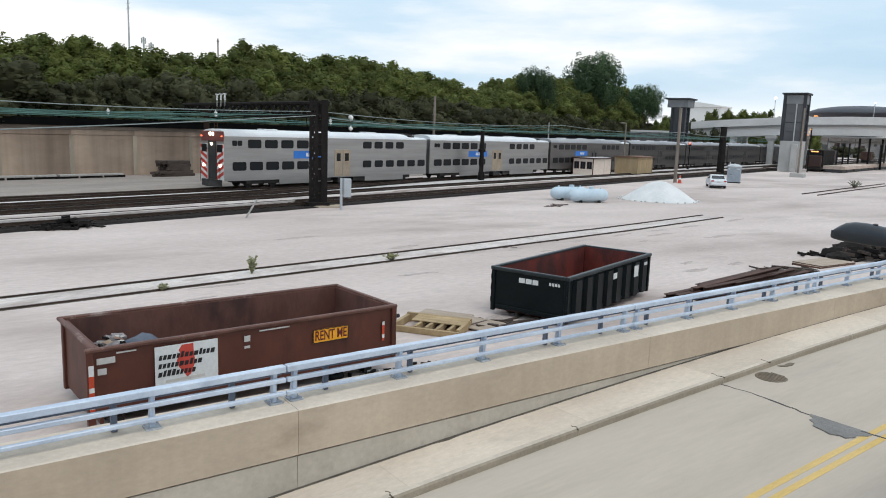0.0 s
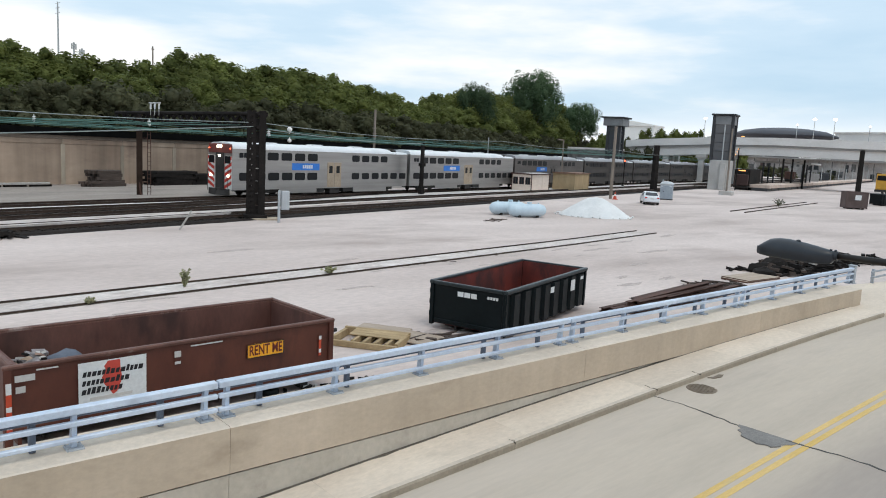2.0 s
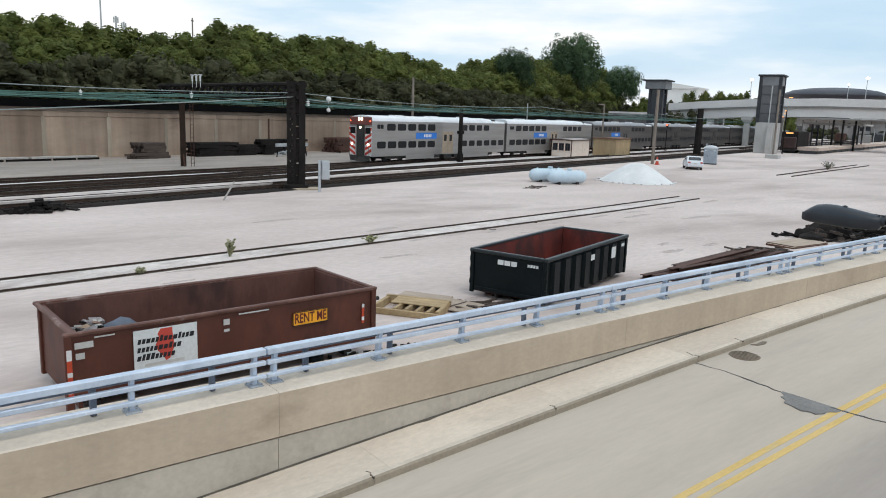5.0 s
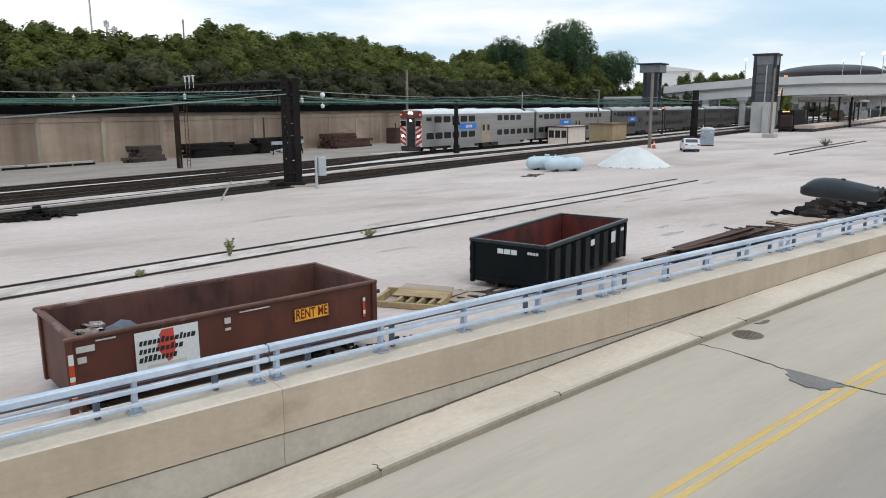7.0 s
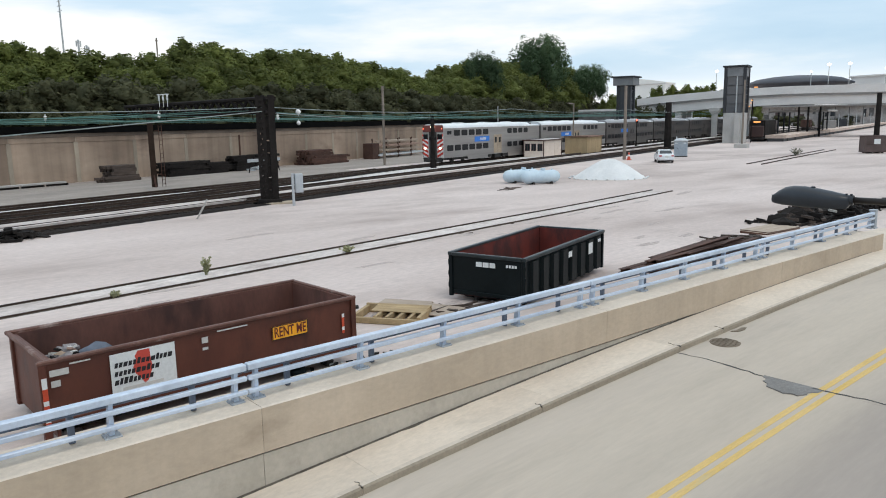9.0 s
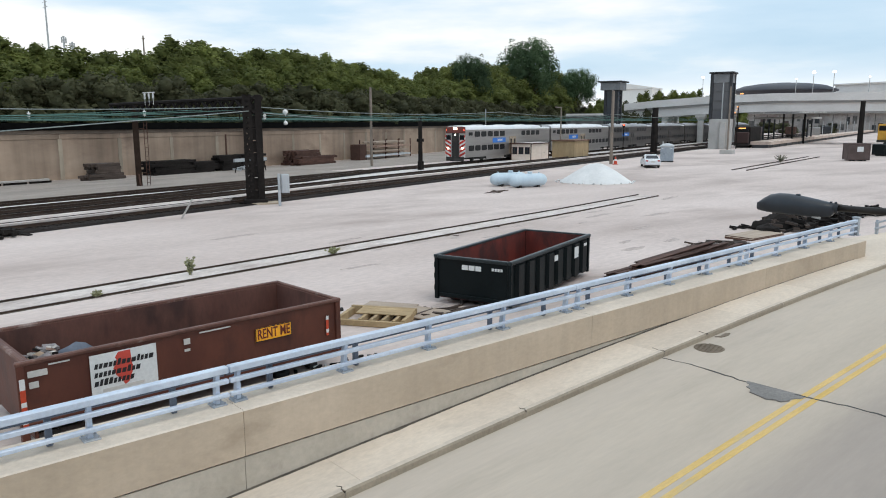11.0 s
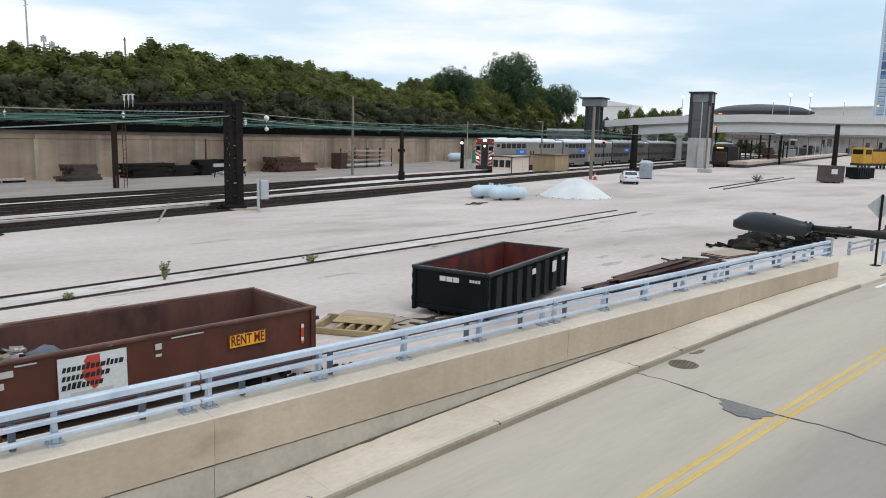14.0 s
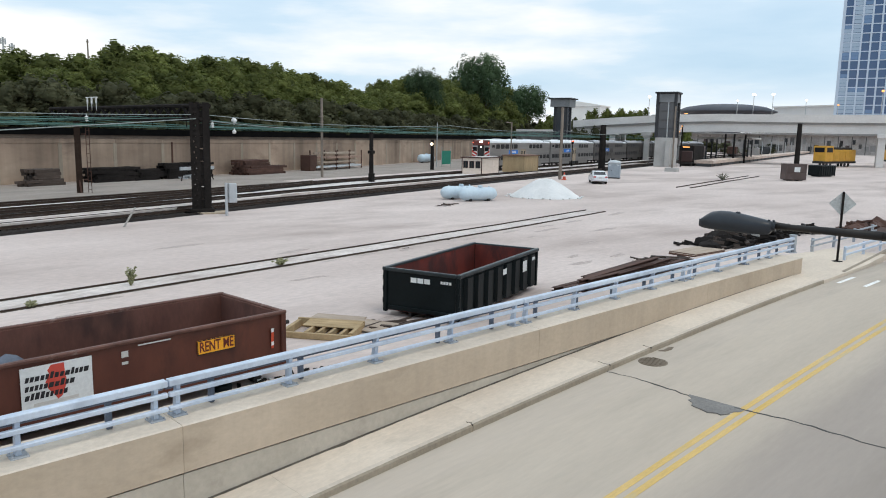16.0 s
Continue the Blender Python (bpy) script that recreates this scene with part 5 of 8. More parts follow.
whole("scrap_heap", bm, M_BLACKSTEEL, "dark heap of sooty scrap and dirt on the gravel", "scrap", kind="stuff")
scatter("scrap_heap", "dark scrap pieces lying on the heap", M_BLACKSTEEL, 42.0, 4.6, 5.0, 1.7, 230, (0.2, 0.9), 1.0, 5, -12, 0.85)
scatter("scrap_heap", "brown rotten timber and plates in the scrap heap", M_TIMBER, 40.6, 4.9, 3.9, 1.5, 90, (0.3, 1.0), 1.05, 15, -12, 0.85)
scatter("scrap_heap", "grey rubble and dusty boards in the scrap heap", M_STAKE, 40.4, 4.9, 3.4, 1.2, 16, (0.15, 0.5), 0.95, 25, -12, 0.7)
scatter("scrap_heap", "black debris at the foot of the rail by the yard entrance", M_BLACKSTEEL, 47.0, 2.2, 2.2, 0.9, 70, (0.2, 0.8), 0.5, 26, -14, 0.8)
scatter("scrap_heap", "thin bent bars and timber on the gravel", M_BLACKSTEEL, 38.6, 6.7, 1.7, 0.6, 22, (0.3, 1.0), 0.08, 6, -20, 0.45)
scatter("scrap_heap", "old dark timber lying between the beams and the heap", M_TIMBER, 32.6, 6.5, 1.3, 0.6, 14, (0.5, 1.5), 0.08, 36, -12, 0.55)
scatter("timber_litter", "dark timber offcuts between the skid and the black container", M_TIMBER, 16.7, 10.6, 1.1, 0.45, 16, (0.25, 0.9), 0.05, 51, -30, 0.5)
scatter("timber_litter", "dark splintered timber beyond the steel beams", M_TIMBER, 31.6, 7.4, 1.6, 0.5, 16, (0.3, 1.1), 0.05, 52, -14, 0.5)
bm = B()
for i in range(7):
    crumple(bm, (49.2 + 0.55 * i, -0.2 - 0.2 * i + rnd.uniform(-0.3, 0.3), 0.15), rnd.uniform(0.5, 0.8), i * 2.3, 0.7)
whole("scrap_heap", bm, M_RUSTSTEEL, "rust-brown heap of scrap beyond the yard entrance", "scrap", kind="stuff")
scatter("scrap_heap", "rusty plates lying on the scrap heap", M_RUSTSTEEL, 50.6, -0.8, 2.4, 1.0, 34, (0.4, 1.4), 0.6, 8, -12)
bm = B()
box(bm, (0, 0, 0.25), (3.4, 1.5, 0.06), Euler((0.28, 0, 0)).to_matrix(), bevel=0.01)
whole("steel_plate", bm, M_RUSTSTEEL, "large rusty steel plate leaning on the gravel", "plate", pose(47.4, -1.9, -0.03, 0, 0, -14))
scatter("scrap_heap", "dark debris on the ballast edge", M_BLACKSTEEL, 17.0, 35.9, 1.5, 0.9, 60, (0.2, 0.8), 0.4, 9)
for x, y, yaw, L_, W_ in ((35.3, 6.05, -20, 2.7, 1.3),):
    bm = B()
    box(bm, (0, 0, 0.06), (L_, W_, 0.12), bevel=0.01)
    box(bm, (0.05, 0.02, 0.142), (L_ - 0.1, W_ + 0.05, 0.04), bevel=0.005)
    ts = whole("timber_slab", bm, [M_PLY, M_RUSTSTEEL], "thick slab of pale boards with dark brown edges on the gravel", "timber", pose(x, y, 0, 0, 0, yaw))
    for p in ts.data.polygons:
        p.material_index = 0 if p.normal.z > 0.5 else 1


scatter("litter", "small dark litter beside the brown container", M_BLACKSTEEL, 11.4, 10.2, 1.6, 0.35, 22, (0.08, 0.4), 0.04, 61, -14, 0.35)
scatter("litter", "small pale litter beside the brown container", M_LABEL, 11.0, 10.35, 1.5, 0.3, 9, (0.08, 0.25), 0.03, 62, -14, 0.3)
bm = B()
crumple(bm, (0, 0, 0.06), 0.09, 2.2, 0.7)
whole("plastic_bag", bm, M_SIGNWHITE, "crumpled white plastic bag behind the parapet", "litter", pose(11.2, 10.55, 0.0), smooth=True)
bm = B()
crumple(bm, (0, 0, 0.1), 0.2, 5.2, 0.6)
whole("plastic_bag", bm, M_BLACK, "crumpled black plastic bag behind the parapet", "litter", pose(10.4, 10.75, 0.0), smooth=True)


# ---- street lamp over the road ----
def build_lamp():
    lp = thing("street_lamp", "dark cobra-head street lamp on a long arm over the road", "street lamp")
    tip, neck = Vector((9.84, 1.66, 4.20)), Vector((9.75, 0.82, 4.17))
    d = (neck - tip).normalized()
    side = d.cross(Vector((0, 0, 1))).normalized()
    up = side.cross(d)
    rings = []
    for t, w, lo_, hi in ((0.0, 0.05, -0.082, -0.045), (0.02, 0.095, -0.094, -0.012), (0.07, 0.135, -0.102, 0.05), (0.14, 0.155, -0.107, 0.098), (0.24, 0.162, -0.111, 0.122), (0.36, 0.162, -0.114, 0.125), (0.50, 0.152, -0.115, 0.112), (0.64, 0.135, -0.114, 0.092), (0.76, 0.112, -0.108, 0.072), (0.84, 0.088, -0.098, 0.058), (0.865, 0.05, -0.06, 0.035)):
        c = tip + d * t
        ring = []
        for i in range(20):
            a = i * math.pi / 10
            sn, cs = math.sin(a), math.cos(a)
            v = hi * sn if sn > 0 else lo_ * min(1.0, -sn * 2.6)
            ring.append(c + side * (w * cs) + up * v)
        rings.append(ring)
    part("lamp_head", sweep(B(), rings), M_LAMP, lp, smooth=True)
    bm = B()
    rings = []
    for t, w, h in ((0.10, 0.07, 0.01), (0.16, 0.10, 0.03), (0.34, 0.11, 0.04), (0.5, 0.09, 0.03), (0.56, 0.06, 0.01)):
        c = tip + d * t - up * 0.088
        rings.append([c + side * (w * math.cos(i * math.pi / 6)) - up * (h * max(0.0, math.sin(i * math.pi / 6))) for i in range(12)])
    part("refractor", sweep(bm, rings), M_LAMP, lp, smooth=True)
    bm = B()
    ball(bm, tip + d * 0.45 + up * 0.118, 0.03, 2, (1, 1, 0.5))
    part("photocell", bm, M_LAMP, lp)
    bm = B()
    rod(bm, tip + d * 0.82 + up * 0.0, tip + d * 0.90 + up * 0.0, 0.058, 14)
    for k in (0.82, 0.87):
        box(bm, tip + d * k + up * 0.058, (0.05, 0.025, 0.03))
    part("clamp", bm, M_LAMP, lp)
    pole_top = Vector((9.15, -2.2, 4.12))
    arm_pts = [tip + d * 0.80, Vector((9.50, -0.37, 4.165)), pole_top]
    bm = B()
    rod(bm, arm_pts[0], arm_pts[1], 0.035, 12, 0.052)
    rod(bm, arm_pts[1] - d * 0.02, arm_pts[2], 0.052, 12, 0.07)
    part("arm", bm, M_LAMPARM, lp, smooth=True)
    bm = B()
    s0, q0 = ROAD_U.dot(pole_top.xy), ROAD_N.dot(pole_top.xy) - ROAD_OFF
    rod(bm, (pole_top.x, pole_top.y, pave_z(s0) - 0.02), pole_top + Vector((0, 0, 0.4)), 0.11, 14, 0.08)
    part("pole", bm, M_LAMP, lp, smooth=True)
    bm = B()
    box(bm, (pole_top.x, pole_top.y, pave_z(s0) + 0.02), (0.4, 0.4, 0.05), bevel=0.01)
    part("base_plate", bm, M_LAMP, lp)


build_lamp()

sg = thing("road_sign", "diamond road sign seen from its dull metal back", "road sign", pose(35.0, 0.32, 0.235, 0, 0, -28))
bm = B()
rod(bm, (0, 0, 0), (0, 0, 2.95), 0.05, 8)
part("post", bm, M_BLACKSTEEL, sg)
bm = B()
box(bm, (0.058, 0.0, 2.45), (0.012, 0.74, 0.74), Euler((radians(45), 0, 0)).to_matrix(), bevel=0.003)
ob = part("panel", bm, M_SIGNBACK, sg)
ob.matrix_local = pose(0, 0, 0, 0, 0, 40)
bm = B()
box(bm, (0, 0, 0.01), (0.32, 0.32, 0.05), bevel=0.01)
part("base_plate", bm, M_BLACKSTEEL, sg)


# ---- the train ----
RAIL_Z = 0.205
CAR_L, CAR_W = 25.3, 3.05


def build_car(lead, dirty=False, skin=M_SILVER):
    """A bilevel car in its own space: x back from the front end, near side at y = 0, z from the railhead. dirty: roof
    and doors in the shade-darkened tones.
    """
    c = thing("train_car", "silver bilevel train car with red and white striped cab end" if lead else ("bilevel train car in shade-darkened steel with dark windows" if dirty else "silver bilevel train car with dark windows"), "train car", group="cars of the train")
    prof = [(0.0, 0.62), (0.0, 3.98), (0.04, 4.06), (CAR_W - 0.04, 4.06), (CAR_W, 3.98), (CAR_W, 0.62)]
    bm = B()
    sweep(bm, [[(x, y, z) for y, z in prof] for x in (0.0, CAR_L)])
    part("body", bm, skin, c)
    roof = [(-0.02, 3.97), (0.03, 4.12), (0.16, 4.28), (0.55, 4.42), (CAR_W / 2, 4.50), (CAR_W - 0.55, 4.42), (CAR_W - 0.16, 4.28), (CAR_W - 0.03, 4.12), (CAR_W + 0.02, 3.97)]
    bm = B()
    sweep(bm, [[(x, y, z) for y, z in roof] for x in (0.05, 22.3)])
    part("roof", bm, M_ROOF_SHADED if dirty else M_CARROOF, c, smooth=False)
    bm = B()
    sweep(bm, [[(x, y, 3.97 + (z - 3.97) * 0.45) for y, z in roof] for x in (22.31, CAR_L - 0.05)])
    part("roof_well", bm, M_CARROOF, c)
    bm = B()
    for x in (22.8, 23.9):
        box(bm, (x, CAR_W / 2, 4.27), (0.6, 1.5, 0.22), bevel=0.03)
        rod(bm, (x - 0.3, 0.8, 4.2), (x + 0.5, 1.2, 4.52), 0.03, 6)
        rod(bm, (x - 0.3, 2.2, 4.2), (x + 0.5, 1.8, 4.52), 0.03, 6)
    rod(bm, (23.3, 0.6, 4.5), (23.3, 2.45, 4.5), 0.035, 6)
    part("pantograph", bm, M_CARDARK, c)
    for i in range(3):
        bm = B()
        box(bm, (5.5 + 6.2 * i, CAR_W / 2, 4.52), (1.4, 0.9, 0.12), bevel=0.02)
        part("roof_vent", bm, M_CARROOF, c)

    def win(x, z, w, h):
        k = 0.13 if w > 0.6 else 0.06
        ring = [(k, -h / 2), (w - k, -h / 2), (w - 0.3 * k, -h / 2 + 0.3 * k), (w, -h / 2 + k), (w, h / 2 - k), (w - 0.3 * k, h / 2 - 0.3 * k), (w - k, h / 2), (k, h / 2), (0.3 * k, h / 2 - 0.3 * k), (0, h / 2 - k), (0, -h / 2 + k), (0.3 * k, -h / 2 + 0.3 * k)]
        return mesh_of("window", sweep(B(), [[(x_, y_, z_) for x_, z_ in ring] for y_ in (-0.025, 0.025)]), M_WINDOW)

    wide, small, tiny = win(0, 0, 1.32, 0.66), win(0, 0, 1.14, 0.62), win(0, 0, 0.42, 0.40)
    for side, yy in (("near", -0.008), ("far", CAR_W + 0.008)):
        for x, z, me in ([(2.3 + 1.72 * i, 3.42, wide) for i in range(5)] + [(0.78, 3.46, tiny), (1.28, 3.46, tiny)] + [(0.78 + 1.68 * i, 1.72, wide) for i in range(6)]
                         + [(15.7 + 1.58 * i, 3.42, small) for i in range(4)] + [(15.7 + 1.64 * i, 1.72, small) for i in range(6)]):
            again("window", me, c, Matrix.Translation((x, yy, z)))
        if skin is not M_SILVER_DEEPSHADE:
            bm = B()
            box(bm, (8.95, yy, 2.58), (3.7, 0.03, 0.62), bevel=0.01)
            bp = part("blue_panel", bm, M_BLUE, c, "blue panel with a pale block mark")
            bm = B()
            for k in range(5):
                box(bm, (8.6 + 0.28 * k, yy + (-0.017 if yy < 1 else 0.017), 2.58), (0.2, 0.006, 0.3))
            part("panel_mark", bm, M_WHITE, bp)
        for k in range(2):
            bm = B()
            box(bm, (12.45 + 1.06 * k, yy, 1.86), (1.0, 0.05, 2.3), bevel=0.02)
            d = part("door", bm, skin if dirty else M_DOOR, c, "" if dirty else "beige sliding door")
            bm = B()
            box(bm, (12.45 + 1.06 * k, yy + (-0.02 if yy < 1 else 0.02), 2.35), (0.52, 0.03, 0.7), bevel=0.02)
            part("window", bm, M_WINDOW, d)
        for z in (1.08, 2.22, 2.95, 3.88):
            bm = B()
            box(bm, (CAR_L / 2, yy, z), (CAR_L - 0.1, 0.02, 0.035))
            part("side_rib", bm, skin, c)
    for x in (4.1, CAR_L - 4.1):
        bg = part("bogie", box(B(), (x, CAR_W / 2, 0.48), (3.6, 2.5, 0.32), bevel=0.05), M_CARDARK, c)
        for dx in (-1.28, 1.28):
            for yy in (CAR_W / 2 - 0.76, CAR_W / 2 + 0.76):
                bm = B()
                rod(bm, (x + dx, yy - 0.065, 0.42), (x + dx, yy + 0.065, 0.42), 0.42, 20)
                part("wheel", bm, M_CARDARK, bg)
    for x, w, h in ((7.4, 1.6, 0.42), (9.4, 1.2, 0.5), (11.2, 1.0, 0.36), (13.3, 1.5, 0.5), (15.4, 1.7, 0.4), (17.6, 1.1, 0.46)):
        for yy in (0.5, CAR_W - 0.5):
            part("equipment_box", box(B(), (x, yy, 0.62 - h / 2), (w, 0.7, h), bevel=0.03), M_CARDARK, c)
    for yy in (0.12, CAR_W - 0.12):
        for x, ln_, h in ((8.1, 5.0, 0.40), (18.9, 5.6, 0.46)):
            part("skirt", box(B(), (x, yy, 0.63 - h / 2), (ln_, 0.06, h), bevel=0.015), skin, c)
    bm = B()
    box(bm, (CAR_L + 0.18, CAR_W / 2, 2.05), (0.36, 1.3, 2.3), bevel=0.05)
    part("gangway", bm, M_CARDARK, c)
    bm = B()
    rod(bm, (-0.5, CAR_W / 2, 0.65), (0.4, CAR_W / 2, 0.65), 0.1, 10)
    part("coupler", bm, M_CARDARK, c)
    for k in range(7):
        bm = B()
        z = 0.75 + 0.46 * k
        sweep(bm, [[(CAR_L + xx, 0.02, z), (CAR_L + xx, 0.34, z + 0.2), (CAR_L + xx, 0.34, z + 0.43), (CAR_L + xx, 0.02, z + 0.23)] for xx in (0.0, 0.02)])
        part("end_stripe", bm, M_INK if k % 2 else M_WHITE, c)
    # cab end
    bm = B()
    box(bm, (-0.02, CAR_W / 2, 2.35), (0.05, 1.05, 3.3), bevel=0.02)
    part("end_door", bm, M_CARDARK, c, "dark end door")
    if lead:
        bm = B()
        for y0 in (0.02, CAR_W - 0.87):
            box(bm, (-0.03, y0 + 0.425, 2.0), (0.06, 0.85, 2.75), bevel=0.02)
        fr = part("end_panel", bm, M_WHITE, c, "white end panels with red slanted stripes")
        for y0, sgn in ((0.02, 1), (CAR_W - 0.87, -1)):
            for k in range(5):
                z = 0.68 + 0.50 * k
                bm = B()
                ya, yb = (y0, y0 + 0.85) if sgn > 0 else (y0 + 0.85, y0)
                sweep(bm, [[(xx, ya, z + 0.42), (xx, yb, z), (xx, yb, z + 0.27), (xx, ya, z + 0.69)] for xx in (-0.062, -0.07)])
                part("stripe", bm, M_STRIPE_R, fr)
        bm = B()
        box(bm, (0.0, CAR_W / 2, 3.95), (0.10, CAR_W - 0.1, 0.75), bevel=0.04)
        part("end_cap", bm, paint("dull_red_cap", (0.17, 0.045, 0.036), 0.6), c, "dull red-brown end cap")
        for y in (0.5, CAR_W - 0.5):
            part("cab_window", box(B(), (-0.05, y, 3.05), (0.06, 0.72, 0.62), bevel=0.03), M_WINDOW, c)
        for y, z, r, mt in ((CAR_W / 2 - 0.17, 4.12, 0.13, M_HEADLIGHT), (CAR_W / 2 + 0.17, 4.12, 0.13, M_HEADLIGHT), (0.42, 1.75, 0.12, M_HEADLIGHT), (CAR_W - 0.42, 1.75, 0.12, M_HEADLIGHT), (CAR_W / 2, 3.35, 0.10, M_HEADLIGHT), (0.2, 3.95, 0.05, M_REDLIGHT), (CAR_W - 0.2, 3.95, 0.05, M_REDLIGHT)):
            bm = B()
            rod(bm, (-0.13, y, z), (-0.04, y, z), r, 14)
            part("headlight", bm, mt, c)
        bm = B()
        sweep(bm, [[(-0.55, CAR_W / 2 + 0.05 * k, 0.18), (-0.1, CAR_W / 2 + 1.35 * k, 0.2), (-0.1, CAR_W / 2 + 1.35 * k, 0.7), (-0.4, CAR_W / 2 + 0.05 * k, 0.72)] for k in (-1, 1)])
        part("pilot", bm, M_CARDARK, c)
        for y in (0.25, CAR_W - 0.25):
            bm = B()
            rod(bm, (-0.25, y, 0.5), (-0.25, y, 2.2), 0.025, 6)
            rod(bm, (-0.25, y, 2.2), (-0.02, y, 2.2), 0.025, 6)
            part("grab_rail", bm, M_CARDARK, c)
    c.scale = (0.977, 0.977, 1.032)
    return c


lead_car = build_car(True)
second_car = build_car(False)
# rear cars are built darker, their shade painted on
shaded_car = build_car(False, True, M_SILVER_SHADED)
deep_shaded_car = build_car(False, True, M_SILVER_DEEPSHADE)
cars = [lead_car, second_car, shaded_car, deep_shaded_car] + [copy_thing(deep_shaded_car, Matrix.Identity(4)) for _ in range(3)]


# ---- catenary masts, poles and wires ----
def lattice_mast(m, H, label):
    """A heavy built-up mast: a laced leg and a plated leg on one footing."""
    p = thing("catenary_mast", label, "mast", m)
    for x, w in ((-0.60, 0.24), (-0.17, 0.26)):
        part("channel", box(B(), (x, 0, H / 2), (w, 0.5, H), bevel=0.015), M_BLACKSTEEL, p)
    part("plated_leg", box(B(), (0.42, 0, H / 2), (0.50, 0.55, H), bevel=0.02), M_BLACKSTEEL, p)
    me_l = []
    for sgn in (-1, 1):
        bm = B()
        for y in (-0.24, 0.24):
            box(bm, (-0.39, y, 0), (0.42, 0.03, 0.27), Matrix.Rotation(sgn * 0.75, 3, "Y"))
        me_l.append(mesh_of("lacing_bar", bm, M_BLACKSTEEL))
    for i in range(int(H / 0.34)):
        again("lacing_bar", me_l[i % 2], p, Matrix.Translation((0, 0, 0.3 + 0.34 * i)))
    bm = B()
    box(bm, (0.06, 0, 0), (0.3, 0.3, 0.73))
    me = mesh_of("tie_plate", bm, M_BLACKSTEEL)
    for i in range(int(H / 0.8)):
        again("tie_plate", me, p, Matrix.Translation((0, 0, 0.5 + 0.8 * i)))
    part("footing", box(B(), (-0.02, 0, 0.14), (1.75, 1.0, 0.34), bevel=0.04), M_BLACKSTEEL, p)
    return p


mast_m = pose(33.76, 36.42, 0, 0, 0, -42) @ Matrix.Diagonal((0.86, 1, 1, 1))
lattice_mast(mast_m, 7.0, "heavy sooty lattice mast beside the tracks")
bm = B()
prism(bm, [(-1.4, -0.9), (1.6, -0.8), (1.7, 0.5), (-1.3, 0.6)], 0.0, 0.10)
whole("mast_plinth", bm, surface("stained_plinth", (0.36, 0.28, 0.2), (0.45, 0.37, 0.28), 0.9), "stained concrete plinth under the lattice mast", "plinth", mast_m)
p2 = thing("catenary_mast", "plain dark rusted steel mast beyond the tracks", "mast", pose(37.4, 54.0, 0, 0, 0, -35))
bm = B()
for yy in (-0.2, 0.2):
    box(bm, (0, yy, 3.4), (0.46, 0.05, 6.8))
box(bm, (0, 0, 3.4), (0.32, 0.38, 6.8))
part("shaft", bm, surface("dark_rusty_mast", (0.025, 0.016, 0.012), (0.05, 0.032, 0.024), 0.9, 0, 0.9, 9, bump=0.3, spec=0.1), p2)
bm = B()
for yy in (-0.4, 0.4):
    rod(bm, (0.1, yy, 0), (0.0, yy * 0.4, 1.2), 0.07, 6)
box(bm, (0, 0, 0.06), (0.9, 1.0, 0.12))
part("foot_bracket", bm, M_RUSTSTEEL, p2)
bm = B()
for x in (0.62, 0.86):
    rod(bm, (x, 0, 0), (x, 0, 5.4), 0.03, 6)
for k in range(14):
    rod(bm, (0.62, 0, 0.4 + 0.36 * k), (0.86, 0, 0.4 + 0.36 * k), 0.018, 5)
for z in (1.2, 4.8):
    rod(bm, (0.3, 0, z), (0.62, 0, z), 0.03, 5)
part("ladder", bm, M_RUSTSTEEL, p2, "thin rusty ladder")
# truss over the tracks
tr = thing("catenary_truss", "dark riveted steel truss carried over the tracks", "truss")
A0, A1 = Vector((33.85, 36.0, 5.95)), Vector((38.1, 57.8, 5.95))
dv = (A1 - A0).normalized()
sd = dv.cross(Vector((0, 0, 1)))
for z in (0.0, 0.85):
    for k in (-0.3, 0.3):
        bm = B()
        rod(bm, A0 + sd * k + Vector((0, 0, z)), A1 + sd * k + Vector((0, 0, z)), 0.12, 6)
        part("chord", bm, M_BLACKSTEEL, tr)
L_ = (A1 - A0).length
for i in range(20):
    a, b = A0 + dv * (L_ * i / 20), A0 + dv * (L_ * (i + 1) / 20)
    for k in (-0.3, 0.3):
        bm = B()
        z0, z1 = (0, 0.85) if i % 2 else (0.85, 0)
        rod(bm, a + sd * k + Vector((0, 0, z0)), b + sd * k + Vector((0, 0, z1)), 0.11, 5)
        part("web_bar", bm, M_BLACKSTEEL, tr)
for yy, z in ((38.2, 5.45), (42.4, 5.5), (46.5, 5.8), (50.85, 5.6), (54.2, 5.45), (57.5, 5.7)):
    x = 33.85 + (yy - 36) * 0.195
    part("hanger", rod(B(), (x, yy, z), (x, yy, 5.98), 0.03, 6), M_BLACKSTEEL, tr)
for i, (yy, z) in enumerate(((49.6, 7.3), (50.3, 7.3), (51.0, 7.3))):
    x = 33.4 + (yy - 36) * 0.195
    ins = thing("insulator", "pale ribbed insulator on the truss", "insulator", pose(x, yy, z - 0.15), group="insulators")
    bm = B()
    for k in range(4):
        bmesh.ops.create_cone(bm, cap_ends=True, segments=12, radius1=0.08, radius2=0.055, depth=0.08, matrix=Matrix.Translation((0, 0, 0.0 + k * 0.1)))
    box(bm, (0, 0, 0.40), (0.30, 0.10, 0.07), bevel=0.01)
    rod(bm, (0, 0, -0.55), (0, 0, 0.42), 0.022, 8)
    part("insulator_body", bm, M_INSUL, ins)


